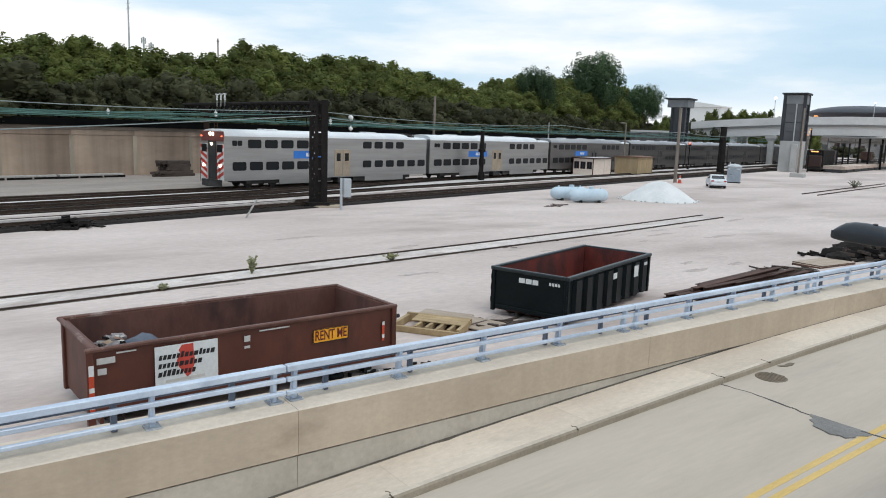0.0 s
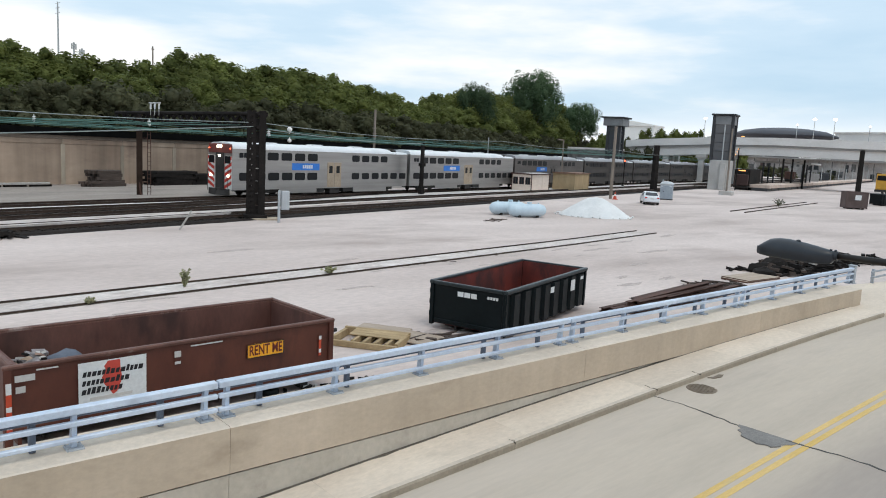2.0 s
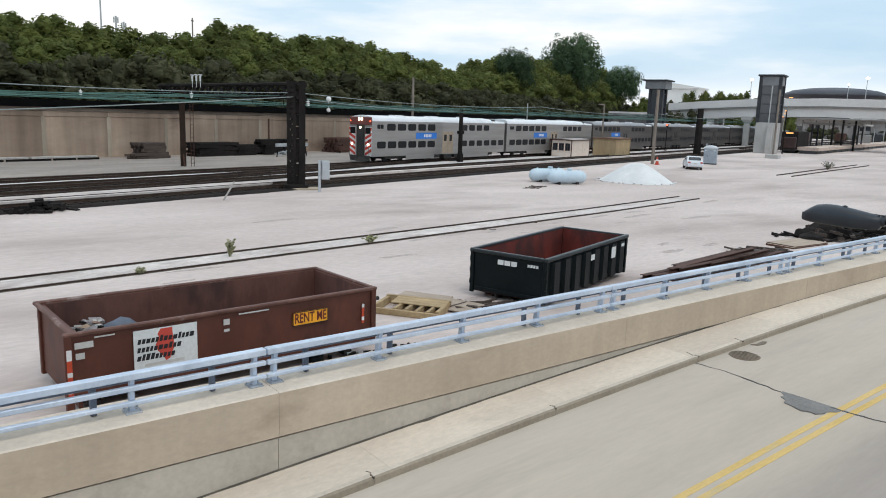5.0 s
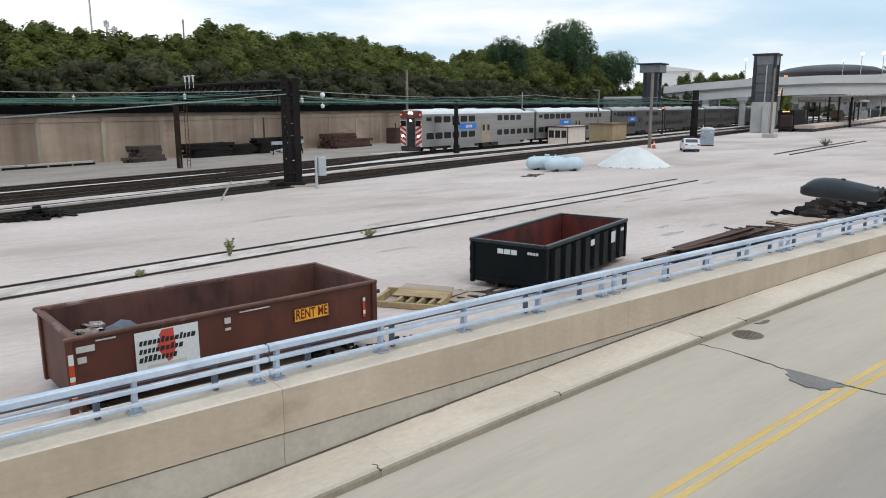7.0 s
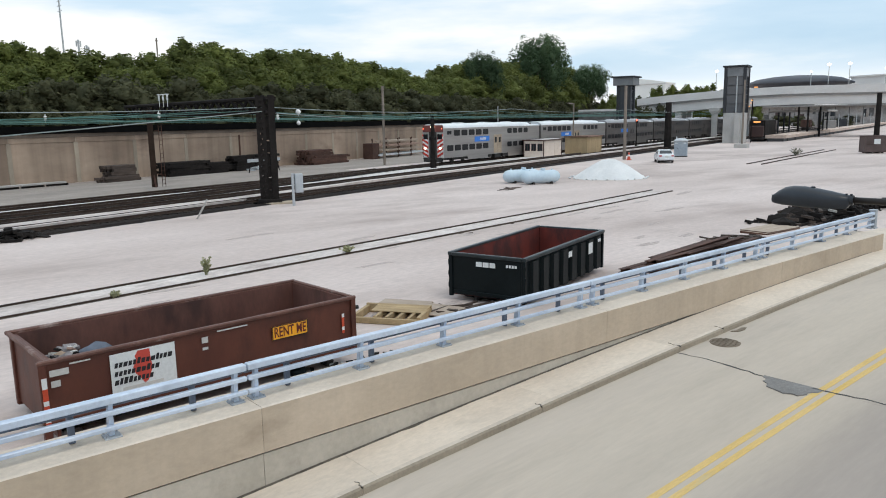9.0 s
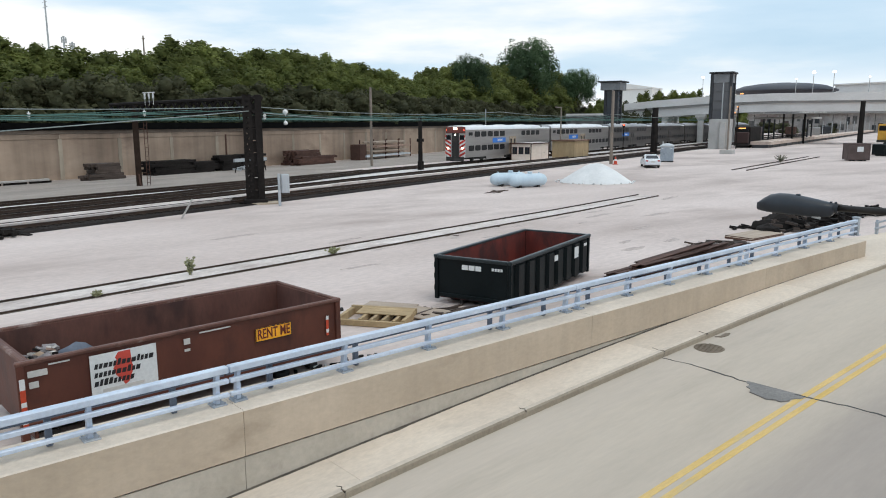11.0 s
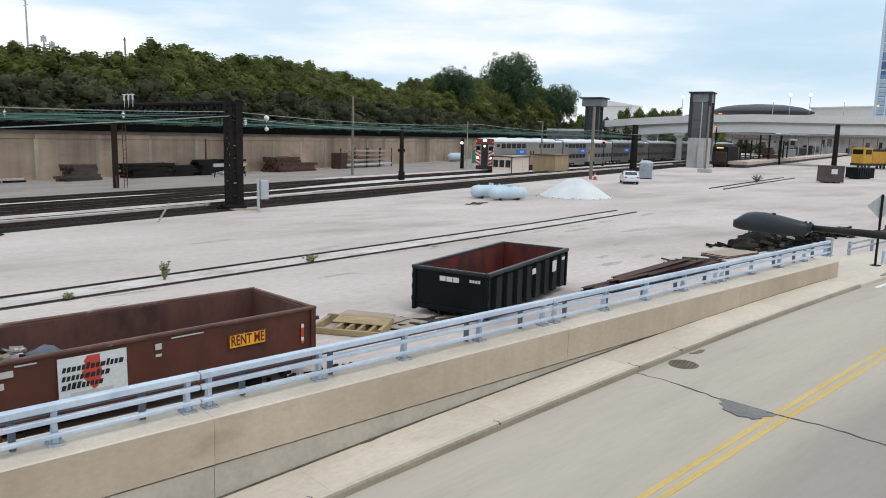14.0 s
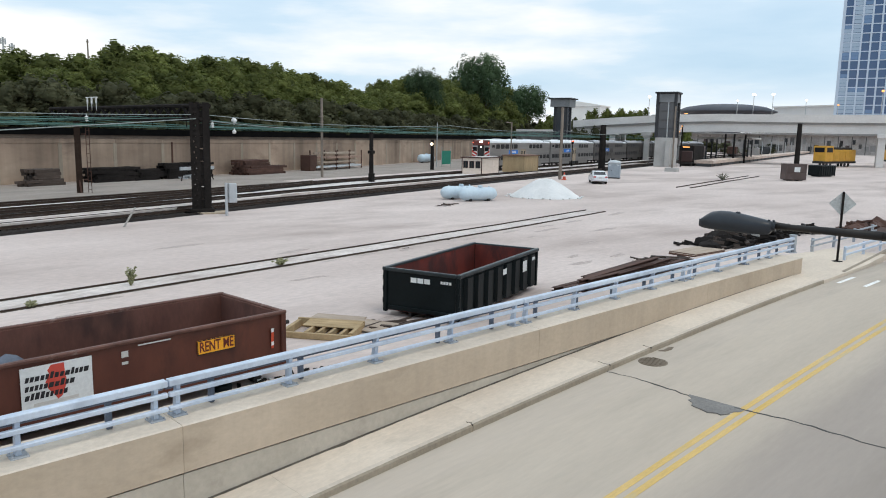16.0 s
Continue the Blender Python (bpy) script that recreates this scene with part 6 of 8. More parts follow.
def steel_pole(x, y, H, r, mat_, label, name="pole", collar=None):
    p = thing(name, label, "pole", pose(x, y, 0))
    bm = B()
    rod(bm, (0, 0, -0.1), (0, 0, H), r, 10, r * 0.8)
    part("shaft", bm, mat_, p)
    if collar:
        bm = B()
        part("switch_box", box(bm, (0, 0, collar), (0.75, 0.5, 0.35), bevel=0.04), mat_, p)
        part("base_box", box(B(), (0.05, 0, 0.5), (0.6, 0.5, 1.0), bevel=0.05), mat_, p)
    return p


steel_pole(67.3, 46.5, 5.9, 0.26, M_BLACKSTEEL, "dark steel mast with a switch box between the tracks", "catenary_mast", 3.3)
wood = steel_pole(70.8, 56.1, 9.4, 0.17, M_WOODPOLE, "thin weathered wooden pole", "utility_pole")
bm = B()
for z in (6.3, 6.6, 7.2):
    box(bm, (0, 0, z), (0.5, 0.3, 0.08))
part("step", bm, M_WOODPOLE, wood)
steel_pole(89.3, 32.7, 9.0, 0.22, M_WOODPOLE, "tall weathered wooden pole beside the tracks", "utility_pole")
arm_pole = steel_pole(101.7, 45.1, 7.4, 0.12, M_WOODPOLE, "grey pole with a short lamp arm", "light_pole")
part("lamp_arm", box(B(), (-0.5, 0.3, 7.35), (1.5, 0.25, 0.16), bevel=0.03), M_WOODPOLE, arm_pole)
steel_pole(122, 37.4, 7.5, 0.62, M_BLACKSTEEL, "stout dark steel mast", "catenary_mast")
steel_pole(108, 61.4, 7.4, 0.09, M_SIGNBACK, "thin pale lamp pole by the wall", "light_pole")
steel_pole(131, 8.3, 8.2, 0.42, M_BLACKSTEEL, "stout dark steel pole in the open yard", "catenary_mast")
sgn = steel_pole(99.2, 57.2, 4.6, 0.3, M_BLACKSTEEL, "dark signal mast with a lit lamp", "signal_mast")
bm = B()
ball(bm, (-0.42, -0.1, 3.95), 0.22, 2)
part("signal_lamp", bm, M_LAMPGLOW, sgn)
steel_pole(57.8, 66.9, 4.0, 0.12, M_RUSTSTEEL, "thin rusty post against the retaining wall", "utility_pole")
steel_pole(63.4, 67.2, 4.0, 0.07, M_RUSTSTEEL, "thin rusty post against the retaining wall", "utility_pole")


def wire(pts, r, material, label, sag=0.0):
    bm = B()
    ring = []
    full = []
    for (a, b) in zip(pts, pts[1:]):
        a, b = Vector(a), Vector(b)
        for i in range(10):
            t = i / 10
            p = a.lerp(b, t)
            p.z -= sag * 4 * t * (1 - t)
            full.append(p)
    full.append(Vector(pts[-1]))
    rings = []
    for i, p in enumerate(full):
        t = (full[min(i + 1, len(full) - 1)] - full[max(0, i - 1)]).normalized()
        s = t.cross(Vector((0, 0, 1))).normalized()
        u = s.cross(t)
        rings.append([p + (s * math.cos(k * 1.2566) + u * math.sin(k * 1.2566)) * r for k in range(5)])
    sweep(bm, rings)
    return whole("overhead_wire", bm, material, label, "wire", group="overhead wires")


for yy, z, sag, mt in ((38.2, 6.05, 0.45, M_COPPER), (38.2, 5.45, 0.03, M_COPPER), (42.4, 6.1, 0.5, M_COPPER), (42.4, 5.5, 0.03, M_COPPER), (50.85, 6.1, 0.45, M_COPPER), (50.85, 5.62, 0.03, M_COPPER), (54.6, 6.0, 0.4, M_COPPER), (54.2, 5.45, 0.03, M_COPPER),
                       (36.6, 6.25, 0.35, M_PALEWIRE), (46.5, 5.85, 0.3, M_COPPER), (57.5, 5.75, 0.2, M_COPPER)):
    wire([(x, yy, z) for x in (-66, -32, 0, 34, 67.3, 101, 135, 169)], 0.024, mt, "verdigris overhead wire above the tracks", sag)
wire([(33.85, 36.4, 6.0), (-30, 36.6, 2.9)], 0.03, M_PALEWIRE, "slack pale cable from the lattice mast", 0.5)
wire([(33.9, 36.4, 5.9), (67.3, 46.5, 5.6)], 0.03, M_PALEWIRE, "pale cable between two masts", 0.25)
for x, y, z in ((38.5, 38.2, 5.98), (38.5, 38.2, 5.2)):
    bm = B()
    ball(bm, (0, 0, 0), 0.19 if z > 5.5 else 0.15, 2)
    rod(bm, (0, 0, 0), (0, 0, 0.26 if z < 5.5 else -0.3), 0.03, 6)
    whole("marker_ball", bm, M_BALL, "pale marker ball on the overhead wire", "marker", pose(x, y, z), smooth=True)

for x, y, z in ((27.2, 50.85, 5.62), (36.5, 38.2, 5.45), (33.0, 46.5, 5.75)):
    ins = thing("insulator", "small pale insulator on an overhead wire", "insulator", pose(x, y, z), group="insulators")
    bm = B()
    for k in range(3):
        bmesh.ops.create_cone(bm, cap_ends=True, segments=10, radius1=0.13, radius2=0.08, depth=0.08, matrix=Matrix.Translation((0, 0, 0.06 + k * 0.12)))
    rod(bm, (0, 0, -0.05), (0, 0, 0.45), 0.03, 6)
    part("insulator_body", bm, M_INSUL, ins)

# ---- trackside cabinet, stake ----
cb = thing("trackside_cabinet", "pale grey steel cabinet on a post", "cabinet", pose(33.6, 33.95, 0, 0, 0, -35))
part("post", rod(B(), (-0.12, 0, 0), (-0.12, 0, 2.05), 0.09, 10), M_CABINET, cb)
part("case", box(B(), (0.26, 0.02, 1.42), (0.5, 0.34, 1.2), bevel=0.03), M_CABINET, cb)
part("door", box(B(), (0.26, -0.16, 1.42), (0.42, 0.02, 1.08), bevel=0.006), M_CABINET, cb)
whole("stake", box(B(), (0, 0, 0.62), (0.1, 0.07, 1.3), bevel=0.01), M_STAKE, "leaning grey wooden stake in the gravel", "stake", pose(26.15, 34.2, -0.03, 0, 30, -38))


# ---- huts, tanks, heap, car, toilet ----
def hut(m, L, W, H, wall_m, roof_m, trim_m, label, windows, overhang=0.18):
    h = thing("hut", label, "hut", m)
    bm = B()
    box(bm, (0, 0, H / 2), (L, W, H), bevel=0.02)
    part("cabin", bm, wall_m, h)
    bm = B()
    sweep(bm, [[(x, -W / 2 - overhang, H + 0.0), (x, W / 2 + overhang, H + 0.0), (x, W / 2 + overhang, H + 0.10), (x, 0, H + 0.2), (x, -W / 2 - overhang, H + 0.10)] for x in (-L / 2 - overhang, L / 2 + overhang)])
    part("roof", bm, roof_m, h)
    bm = B()
    for sx in (-1, 1):
        box(bm, (sx * (L / 2 + overhang + 0.012), 0, H + 0.05), (0.03, W + 2 * overhang, 0.16))
    for sy in (-1, 1):
        box(bm, (0, sy * (W / 2 + overhang + 0.012), H + 0.05), (L + 2 * overhang, 0.03, 0.14))
    part("fascia", bm, trim_m, h)
    for sx in (-1, 1):
        for sy in (-1, 1):
            part("corner_board", box(B(), (sx * (L / 2 + 0.005), sy * (W / 2 + 0.005), H / 2), (0.1, 0.1, H)), trim_m if windows else wall_m, h)
    for y in windows:
        w = part("window", box(B(), (-L / 2 - 0.005, y, H * 0.6), (0.05, 0.62, 0.85)), M_CARGLASS, h)
        bm = B()
        for dy, dz, sy, sz in ((-0.34, 0, 0.07, 0.98), (0.34, 0, 0.07, 0.98), (0, 0.46, 0.7, 0.07), (0, -0.46, 0.7, 0.07), (0, 0, 0.05, 0.9)):
            box(bm, (-L / 2 - 0.02, y + dy, H * 0.6 + dz), (0.05, sy, sz))
        part("frame", bm, trim_m, w)
    d = part("door", box(B(), (L * 0.18, -W / 2 - 0.01, 1.0), (0.85, 0.05, 2.0)), wall_m, h)
    part("handle", box(B(), (L * 0.18 + 0.3, -W / 2 - 0.05, 1.0), (0.1, 0.05, 0.05)), M_CARDARK, d)
    return h


hut(pose(94.2, 46.35, 0.0, 0, 0, 0), 5.6, 3.0, 2.28, M_HUT, M_HUTROOF, M_HUTDARK, "cream wooden yard hut with three brown-framed windows", (-0.95, 0.0, 0.95))
hut(pose(103.4, 44.2, 0.0, 0, 0, 0), 5.3, 3.4, 2.5, M_SHED, M_SHEDROOF, M_SHEDROOF, "tan boarded shed with a brown roof", ())


def tank(m, label, L=3.45, R=0.52):
    t = thing("gas_tank", label, "tank", m, group="pale blue tanks")
    rings = []
    for x, k in ((-L / 2, 0.12), (-L / 2 + 0.06, 0.5), (-L / 2 + 0.22, 0.82), (-L / 2 + 0.5, 1.0), (L / 2 - 0.5, 1.0), (L / 2 - 0.22, 0.82), (L / 2 - 0.06, 0.5), (L / 2, 0.12)):
        rings.append([(x, R * k * math.cos(i * math.pi / 10), R + 0.14 + R * k * math.sin(i * math.pi / 10)) for i in range(20)])
    part("shell", sweep(B(), rings), M_TANK, t, smooth=True)
    for x in (-L / 2 + 0.9, L / 2 - 0.9):
        part("saddle", box(B(), (x, 0, 0.17), (0.2, 0.8, 0.2), bevel=0.02), M_CARDARK, t)
    bm = B()
    rod(bm, (0.2, 0, 2 * R + 0.08), (0.2, 0, 2 * R + 0.3), 0.2, 14)
    part("valve_dome", bm, M_TANK, t)
    for x in (-L / 2 + 0.7, L / 2 - 0.7):
        bm = B()
        box(bm, (x, 0, 2 * R + 0.17), (0.12, 0.03, 0.14))
        part("lifting_lug", bm, M_TANK, t)
    return t


tank(pose(53.85, 26.67, -0.08, 0, 0, -34), "pale blue horizontal gas tank on saddles")
tank(pose(54.35, 28.67, -0.08, 0, 0, -30), "pale blue horizontal gas tank behind another")
scatter("timber_litter", "low litter of dark timber beside the tanks", M_TIMBER, 48.6, 26.8, 1.2, 0.6, 10, (0.4, 1.3), 0.03, 12, 0, 0.5)


def heap(m, R0, R1, H, material, label, seed):
    bm = B()
    n, rings = 44, 12
    rows = []
    for j in range(rings + 1):
        t = j / rings
        row = []
        for i in range(n):
            a = i / n * 2 * math.pi
            k = 1 + 0.10 * noise.noise(Vector((math.cos(a) * 1.5, math.sin(a) * 1.5, seed))) + 0.05 * noise.noise(Vector((math.cos(a) * 5, math.sin(a) * 5, seed + t * 3)))
            x, y = R0 * t * math.cos(a) * k, R1 * t * math.sin(a) * k
            z = min(H * 0.93, H * 1.08 * (1 - t ** 1.25) ** 1.08) + 0.10 * noise.noise(Vector((x * 1.6, y * 1.6, seed))) * (1 - t)
            row.append((x, y, max(-0.02, z) if j < rings else -0.04))
        rows.append(row)
    vs = [[bm.verts.new(p) for p in row] for row in rows[1:]]
    top = bm.verts.new((0, 0, H * 0.95))
    for i in range(n):
        bm.faces.new((top, vs[0][i], vs[0][(i + 1) % n]))
    for a, b in zip(vs, vs[1:]):
        for i in range(n):
            bm.faces.new((a[i], b[i], b[(i + 1) % n], a[(i + 1) % n]))
    # loose stones at the foot
    r = random.Random(seed)
    for _ in range(60):
        a = r.uniform(0, 6.28)
        k = r.uniform(0.93, 1.12)
        s = r.uniform(0.05, 0.16)
        box(bm, (R0 * k * math.cos(a), R1 * k * math.sin(a), s * 0.4), (s, s, s), Euler((r.random(), r.random(), r.random())).to_matrix())
    return whole("gravel_mound", bm, material, label, "heap", m, smooth=True)


heap(pose(61.75, 23.95, 0, 0, 0, -58), 3.25, 2.8, 1.7, M_HEAP, "conical heap of crushed white stone", 3)


def parked_car(m):
    c = thing("car", "white saloon car parked on the gravel, seen from behind", "car", m)
    prof = [(-2.15, 0.32), (-2.24, 0.55), (-2.22, 0.85), (-2.12, 0.98), (-1.62, 1.04), (-1.05, 1.38), (-0.6, 1.46), (-0.1, 1.47), (0.35, 1.42), (1.05, 1.02), (1.75, 0.90), (2.12, 0.78), (2.22, 0.55), (2.16, 0.3)]
    rings = []
    for y, k, top in ((-0.86, 0.96, 0.92), (-0.74, 1.0, 1.0), (0.74, 1.0, 1.0), (0.86, 0.96, 0.92)):
        rings.append([(x * k, y * (0.84 if z > 1.1 else 1.0), 0.3 + (z - 0.3) * top) for x, z in prof])
    part("body", sweep(B(), rings), M_CARPAINT, c)
    bm = B()
    sweep(bm, [[(-1.58, y * 0.70, 1.04), (-1.06, y * 0.62, 1.35), (-1.09, y * 0.62, 1.39), (-1.63, y * 0.70, 1.06)] for y in (-1, 1)])
    part("rear_window", bm, M_CARGLASS, c)
    bm = B()
    sweep(bm, [[(0.42, y * 0.70, 1.41), (1.02, y * 0.74, 1.04), (1.05, y * 0.74, 1.07), (0.45, y * 0.70, 1.45)] for y in (-1, 1)])
    part("windscreen", bm, M_CARGLASS, c)
    for y in (-1, 1):
        bm = B()
        sweep(bm, [[(-1.25, yy, 1.04), (0.75, yy, 1.02), (0.3, yy * 0.88, 1.32), (-0.85, yy * 0.88, 1.34)] for yy in (y * 0.80, y * 0.83)])
        part("side_window", bm, M_CARGLASS, c)
        part("tail_light", box(B(), (-2.19, y * 0.66, 0.82), (0.1, 0.28, 0.16), bevel=0.02), paint("tail_lens", (0.4, 0.02, 0.02), 0.3), c)
        for x in (-1.38, 1.38):
            w = part("wheel", rod(B(), (x, y * 0.66, 0.31), (x, y * 0.86, 0.31), 0.31, 18), M_TYRE, c)
            part("rim", rod(B(), (x, y * 0.80, 0.31), (x, y * 0.87, 0.31), 0.19, 14), M_SIGNBACK, w)
    part("bumper", box(B(), (-2.20, 0, 0.48), (0.14, 1.62, 0.24), bevel=0.05), M_CARPAINT, c)
    part("underbody", box(B(), (0, 0, 0.27), (3.7, 1.5, 0.2), bevel=0.03), M_CARDARK, c)
    part("number_plate", box(B(), (-2.25, 0, 0.72), (0.04, 0.36, 0.14)), M_LABEL, c)
    return c


parked_car(pose(85.6, 26.6, 0, 0, 0, 25))
tl = thing("portable_toilet", "grey plastic portable toilet with a pale domed roof", "portable toilet", pose(97.8, 28.2, 0, 0, 0, 12))
part("cabin", box(B(), (0, 0, 1.08), (1.25, 1.6, 1.95), bevel=0.05), M_TOILET, tl)
part("roof", sweep(B(), [[(x, y * k, 2.0 + h * k2) for y, h in ((-0.86, 0), (0.86, 0), (0.84, 0.16), (0.6, 0.32), (0, 0.40), (-0.6, 0.32), (-0.84, 0.16))] for x, k, k2 in ((-0.70, 0.9, 0.5), (-0.55, 1.0, 0.95), (0.0, 1.0, 1.08), (0.55, 1.0, 0.95), (0.70, 0.9, 0.5))]), M_PALEROOF, tl, smooth=True)
part("skid_base", box(B(), (0, 0, 0.06), (1.3, 1.65, 0.12), bevel=0.02), M_CARDARK, tl)
dr = part("door", box(B(), (-0.635, 0, 1.02), (0.03, 0.9, 1.75), bevel=0.01), M_TOILET, tl)
part("door_frame", box(B(), (-0.63, 0, 1.94), (0.04, 1.1, 0.06)), M_PALEROOF, dr)
part("latch", box(B(), (-0.66, 0.32, 1.05), (0.03, 0.1, 0.12)), M_CARDARK, dr)
for y in (-0.5, 0.5):
    part("vent_grille", box(B(), (-0.635, y, 1.78), (0.03, 0.35, 0.16)), M_PALEROOF, tl)
part("vent_pipe", rod(B(), (0.45, 0.6, 1.9), (0.45, 0.6, 2.62), 0.055, 10), M_PALEROOF, tl)

# ---- stacks along the retaining wall ----
def stack(name, m, L, W, rows, cols, size, material, label, seed, lean=0.03):
    s = thing(name, label, "stack", m)
    r = random.Random(seed)
    bm = B()
    box(bm, (0, 0, 0), (L, size, size), bevel=0.015)
    me = mesh_of("timber", bm, material)
    for j in range(rows):
        for i in range(cols - (r.random() < 0.4)):
            again("timber", me, s, pose(r.uniform(-0.4, 0.4), -W / 2 + (i + 0.5) * W / cols, size * (j + 0.5) + 0.01, 0, r.uniform(-1, 1), r.uniform(-2.5, 2.5)))
    return s


stack("sleeper_stack", pose(41.6, 65.6, 0, 0, 0, 3), 2.5, 1.8, 5, 6, 0.30, M_TIMBER, "stack of old dark sleepers by the wall", 1)
stack("sleeper_stack", pose(41.0, 65.0, 0, 0, 0, 3), 3.7, 1.2, 2, 4, 0.26, M_TIMBER, "low stack of old dark sleepers by the wall", 2)
for x, L_, rws, sd_ in ((49.2, 5.2, 5, 3), (53.2, 3.0, 4, 4), (56.6, 2.6, 6, 5)):
    stack("sleeper_stack", pose(x, 66.0, 0, 0, 0, 2), L_, 2.0, rws, 6, 0.28, M_BLACKSTEEL, "dark stack of tarred timbers by the wall", sd_)
stack("sleeper_stack", pose(60.3, 66.2, 0, 0, 0, 3), 3.6, 2.0, 6, 6, 0.28, M_BLACKSTEEL, "dark stack of tarred timbers by the wall", 21)
for x, y in ((27.4, 65.95), (33.5, 65.9)):
    lb = thing("concrete_beam", "long pale concrete beam lying at the wall's foot", "beam", pose(x, y, 0, 0, 0, 0.6), group="beams at the wall")
    part("beam", box(B(), (0, 0, 0.29), (5.9, 0.5, 0.18), bevel=0.03), M_STAKE, lb)
    # black blocks stand in for the shadow along the beam's foot
    for k in (-2.2, 0, 2.2):
        part("foot_shadow_block", box(B(), (k, 0, 0.1), (1.9, 0.3, 0.2)), M_BLACKSTEEL, lb)
scatter("scrap_heap", "low dark scrap at the foot of the wall", M_BLACKSTEEL, 22.0, 65.3, 3.2, 0.8, 46, (0.5, 1.8), 0.7, 41)
scatter("scrap_heap", "grey lengths of steel lying on the dark stacks", M_CABINET, 58.6, 65.0, 1.8, 0.6, 9, (1.2, 2.6), 0.3, 43, 4)
for x in (55.4, 57.6):
    tb = thing("trestle", "dark steel trestle by the far track", "trestle", pose(x, 61.6, 0))
    part("top_bar", box(B(), (0, 0, 1.3), (2.4, 0.2, 0.35)), M_CABINET, tb)
    for sx in (-1, 1):
        part("leg", rod(B(), (sx * 1.1, 0, 0), (sx * 0.8, 0, 1.2), 0.06, 6), M_BLACKSTEEL, tb)
stack("rusty_beam_stack", pose(69.2, 66.3, 0, 0, 0, 4), 4.6, 2.4, 6, 7, 0.30, M_RUSTSTEEL, "stack of rust-brown steel sections by the wall", 6)
stack("rusty_beam_stack", pose(70.9, 66.1, 0, 0, 0, 4), 7.2, 2.6, 4, 7, 0.26, M_RUSTSTEEL, "low stack of rust-brown steel sections by the wall", 16)
rk = thing("timber_rack", "rack of pale and rusty lengths by the wall", "rack", pose(89.6, 68.2, 0, 0, 0, 8))
for x in (-6, -2, 2, 6):
    for y in (-1, 1):
        part("upright", box(B(), (x, y, 1.4), (0.14, 0.14, 2.8)), M_RUSTSTEEL, rk)
for z, mt in ((0.5, M_PALEROOF), (1.15, M_PLY), (1.8, M_PALEPINK), (2.4, M_PLY)):
    for y in (-0.9, -0.3, 0.3, 0.9):
        part("length", box(B(), (rnd.uniform(-0.8, 0.8), y, z), (14.5 - 2.2 * z, 0.3, 0.26), bevel=0.02), mt, rk)
part("crate", box(B(), (-8.0, 0, 1.1), (1.8, 1.6, 2.2), bevel=0.03), M_RUSTSTEEL, rk)
tank(pose(125.0, 73.5, 0, 0, 0, 9), "white cylindrical tank lying by the wall", 6.5, 0.75)
gs = thing("fabric_fence", "green screened fence panel beyond the tracks", "fence", pose(112, 61.8, 0, 0, 0, 0))
part("screen", box(B(), (0, 0, 1.55), (3.2, 0.06, 2.3)), paint("green_mesh", (0.02, 0.22, 0.15), 0.7), gs)
for x in (-1.6, 1.6):
    part("post", rod(B(), (x, 0, 0), (x, 0, 3.4), 0.06, 6), M_SIGNBACK, gs)


# Added post and lamp: stand in for a red glow along the train's roof.
sp = thing("rail_signal", "added slim dark post with a red light for a glow on the train", "signal", pose(132.4, 46.3, 0))
part("post", rod(B(), (0, 0, 0), (0, 0, 4.3), 0.07, 8), M_BLACKSTEEL, sp)
hd = part("signal_head", box(B(), (0, 0, 4.5), (0.3, 0.42, 0.6), bevel=0.05), M_BLACKSTEEL, sp)
part("red_lens", rod(B(), (-0.15, -0.05, 4.65), (-0.22, -0.07, 4.65), 0.15, 14), M_REDLIGHT, hd)
part("base_plate", box(B(), (0, 0, 0.1), (0.4, 0.4, 0.2), bevel=0.03), M_BLACKSTEEL, sp)


# ---- lift towers, footbridge, platforms ----
def lift_tower(x, y, yaw, w, base_h, top, label, head=0.0):
    t = thing("lift_tower", label, "tower", pose(x, y, 0, 0, 0, yaw))
    if base_h > 0:
        part("base", box(B(), (0, 0, base_h / 2), (w * 0.95, w * 0.95, base_h), bevel=0.05), M_TOWERCON, t, "smooth grey concrete base")
        part("buttress", box(B(), (-w * 0.475 - 0.3, -w * 0.2, base_h / 2 - 0.3), (0.7, 1.0, base_h - 0.6), bevel=0.04), M_TOWERCON, t)
    h = top - base_h
    zc = (top + base_h) / 2
    for sx in (-1, 1):
        for sy in (-1, 1):
            part("corner_post", box(B(), (sx * w * 0.44, sy * w * 0.44, zc), (0.55, 0.55, h), bevel=0.03), M_TOWERDARK, t)
    for sx, sy in ((-1, 0), (1, 0), (0, -1), (0, 1)):
        part("glazing", box(B(), (sx * w * 0.42, sy * w * 0.42, zc - 0.4), (0.08 if sx else w * 0.80, 0.08 if sy else w * 0.80, h - 0.8)), M_TOWERGLASS, t)
        for k in range(1, 5):
            part("transom", box(B(), (sx * w * 0.44, sy * w * 0.44, base_h + h * k / 5), (0.1 if sx else w * 0.8, 0.1 if sy else w * 0.8, 0.12)), M_TOWERDARK, t)
    hw = head or w * 0.96
    part("fascia", box(B(), (0, 0, top - 0.9), (hw, hw, 1.7), bevel=0.04), M_TOWERCAP, t)
    part("roof", box(B(), (0, 0, top + 0.12), (hw * 1.2, hw * 1.2, 0.32), bevel=0.06), M_TOWERDARK, t)
    part("mullion", box(B(), (-w * 0.45, -w * 0.1, zc - 0.6), (0.2, 0.2, h - 1.2)), M_SIGNBACK, t)
    return t


lift_tower(150.35, 33.25, 2, 3.9, 5.7, 14.2, "dark glazed lift tower on a concrete base")
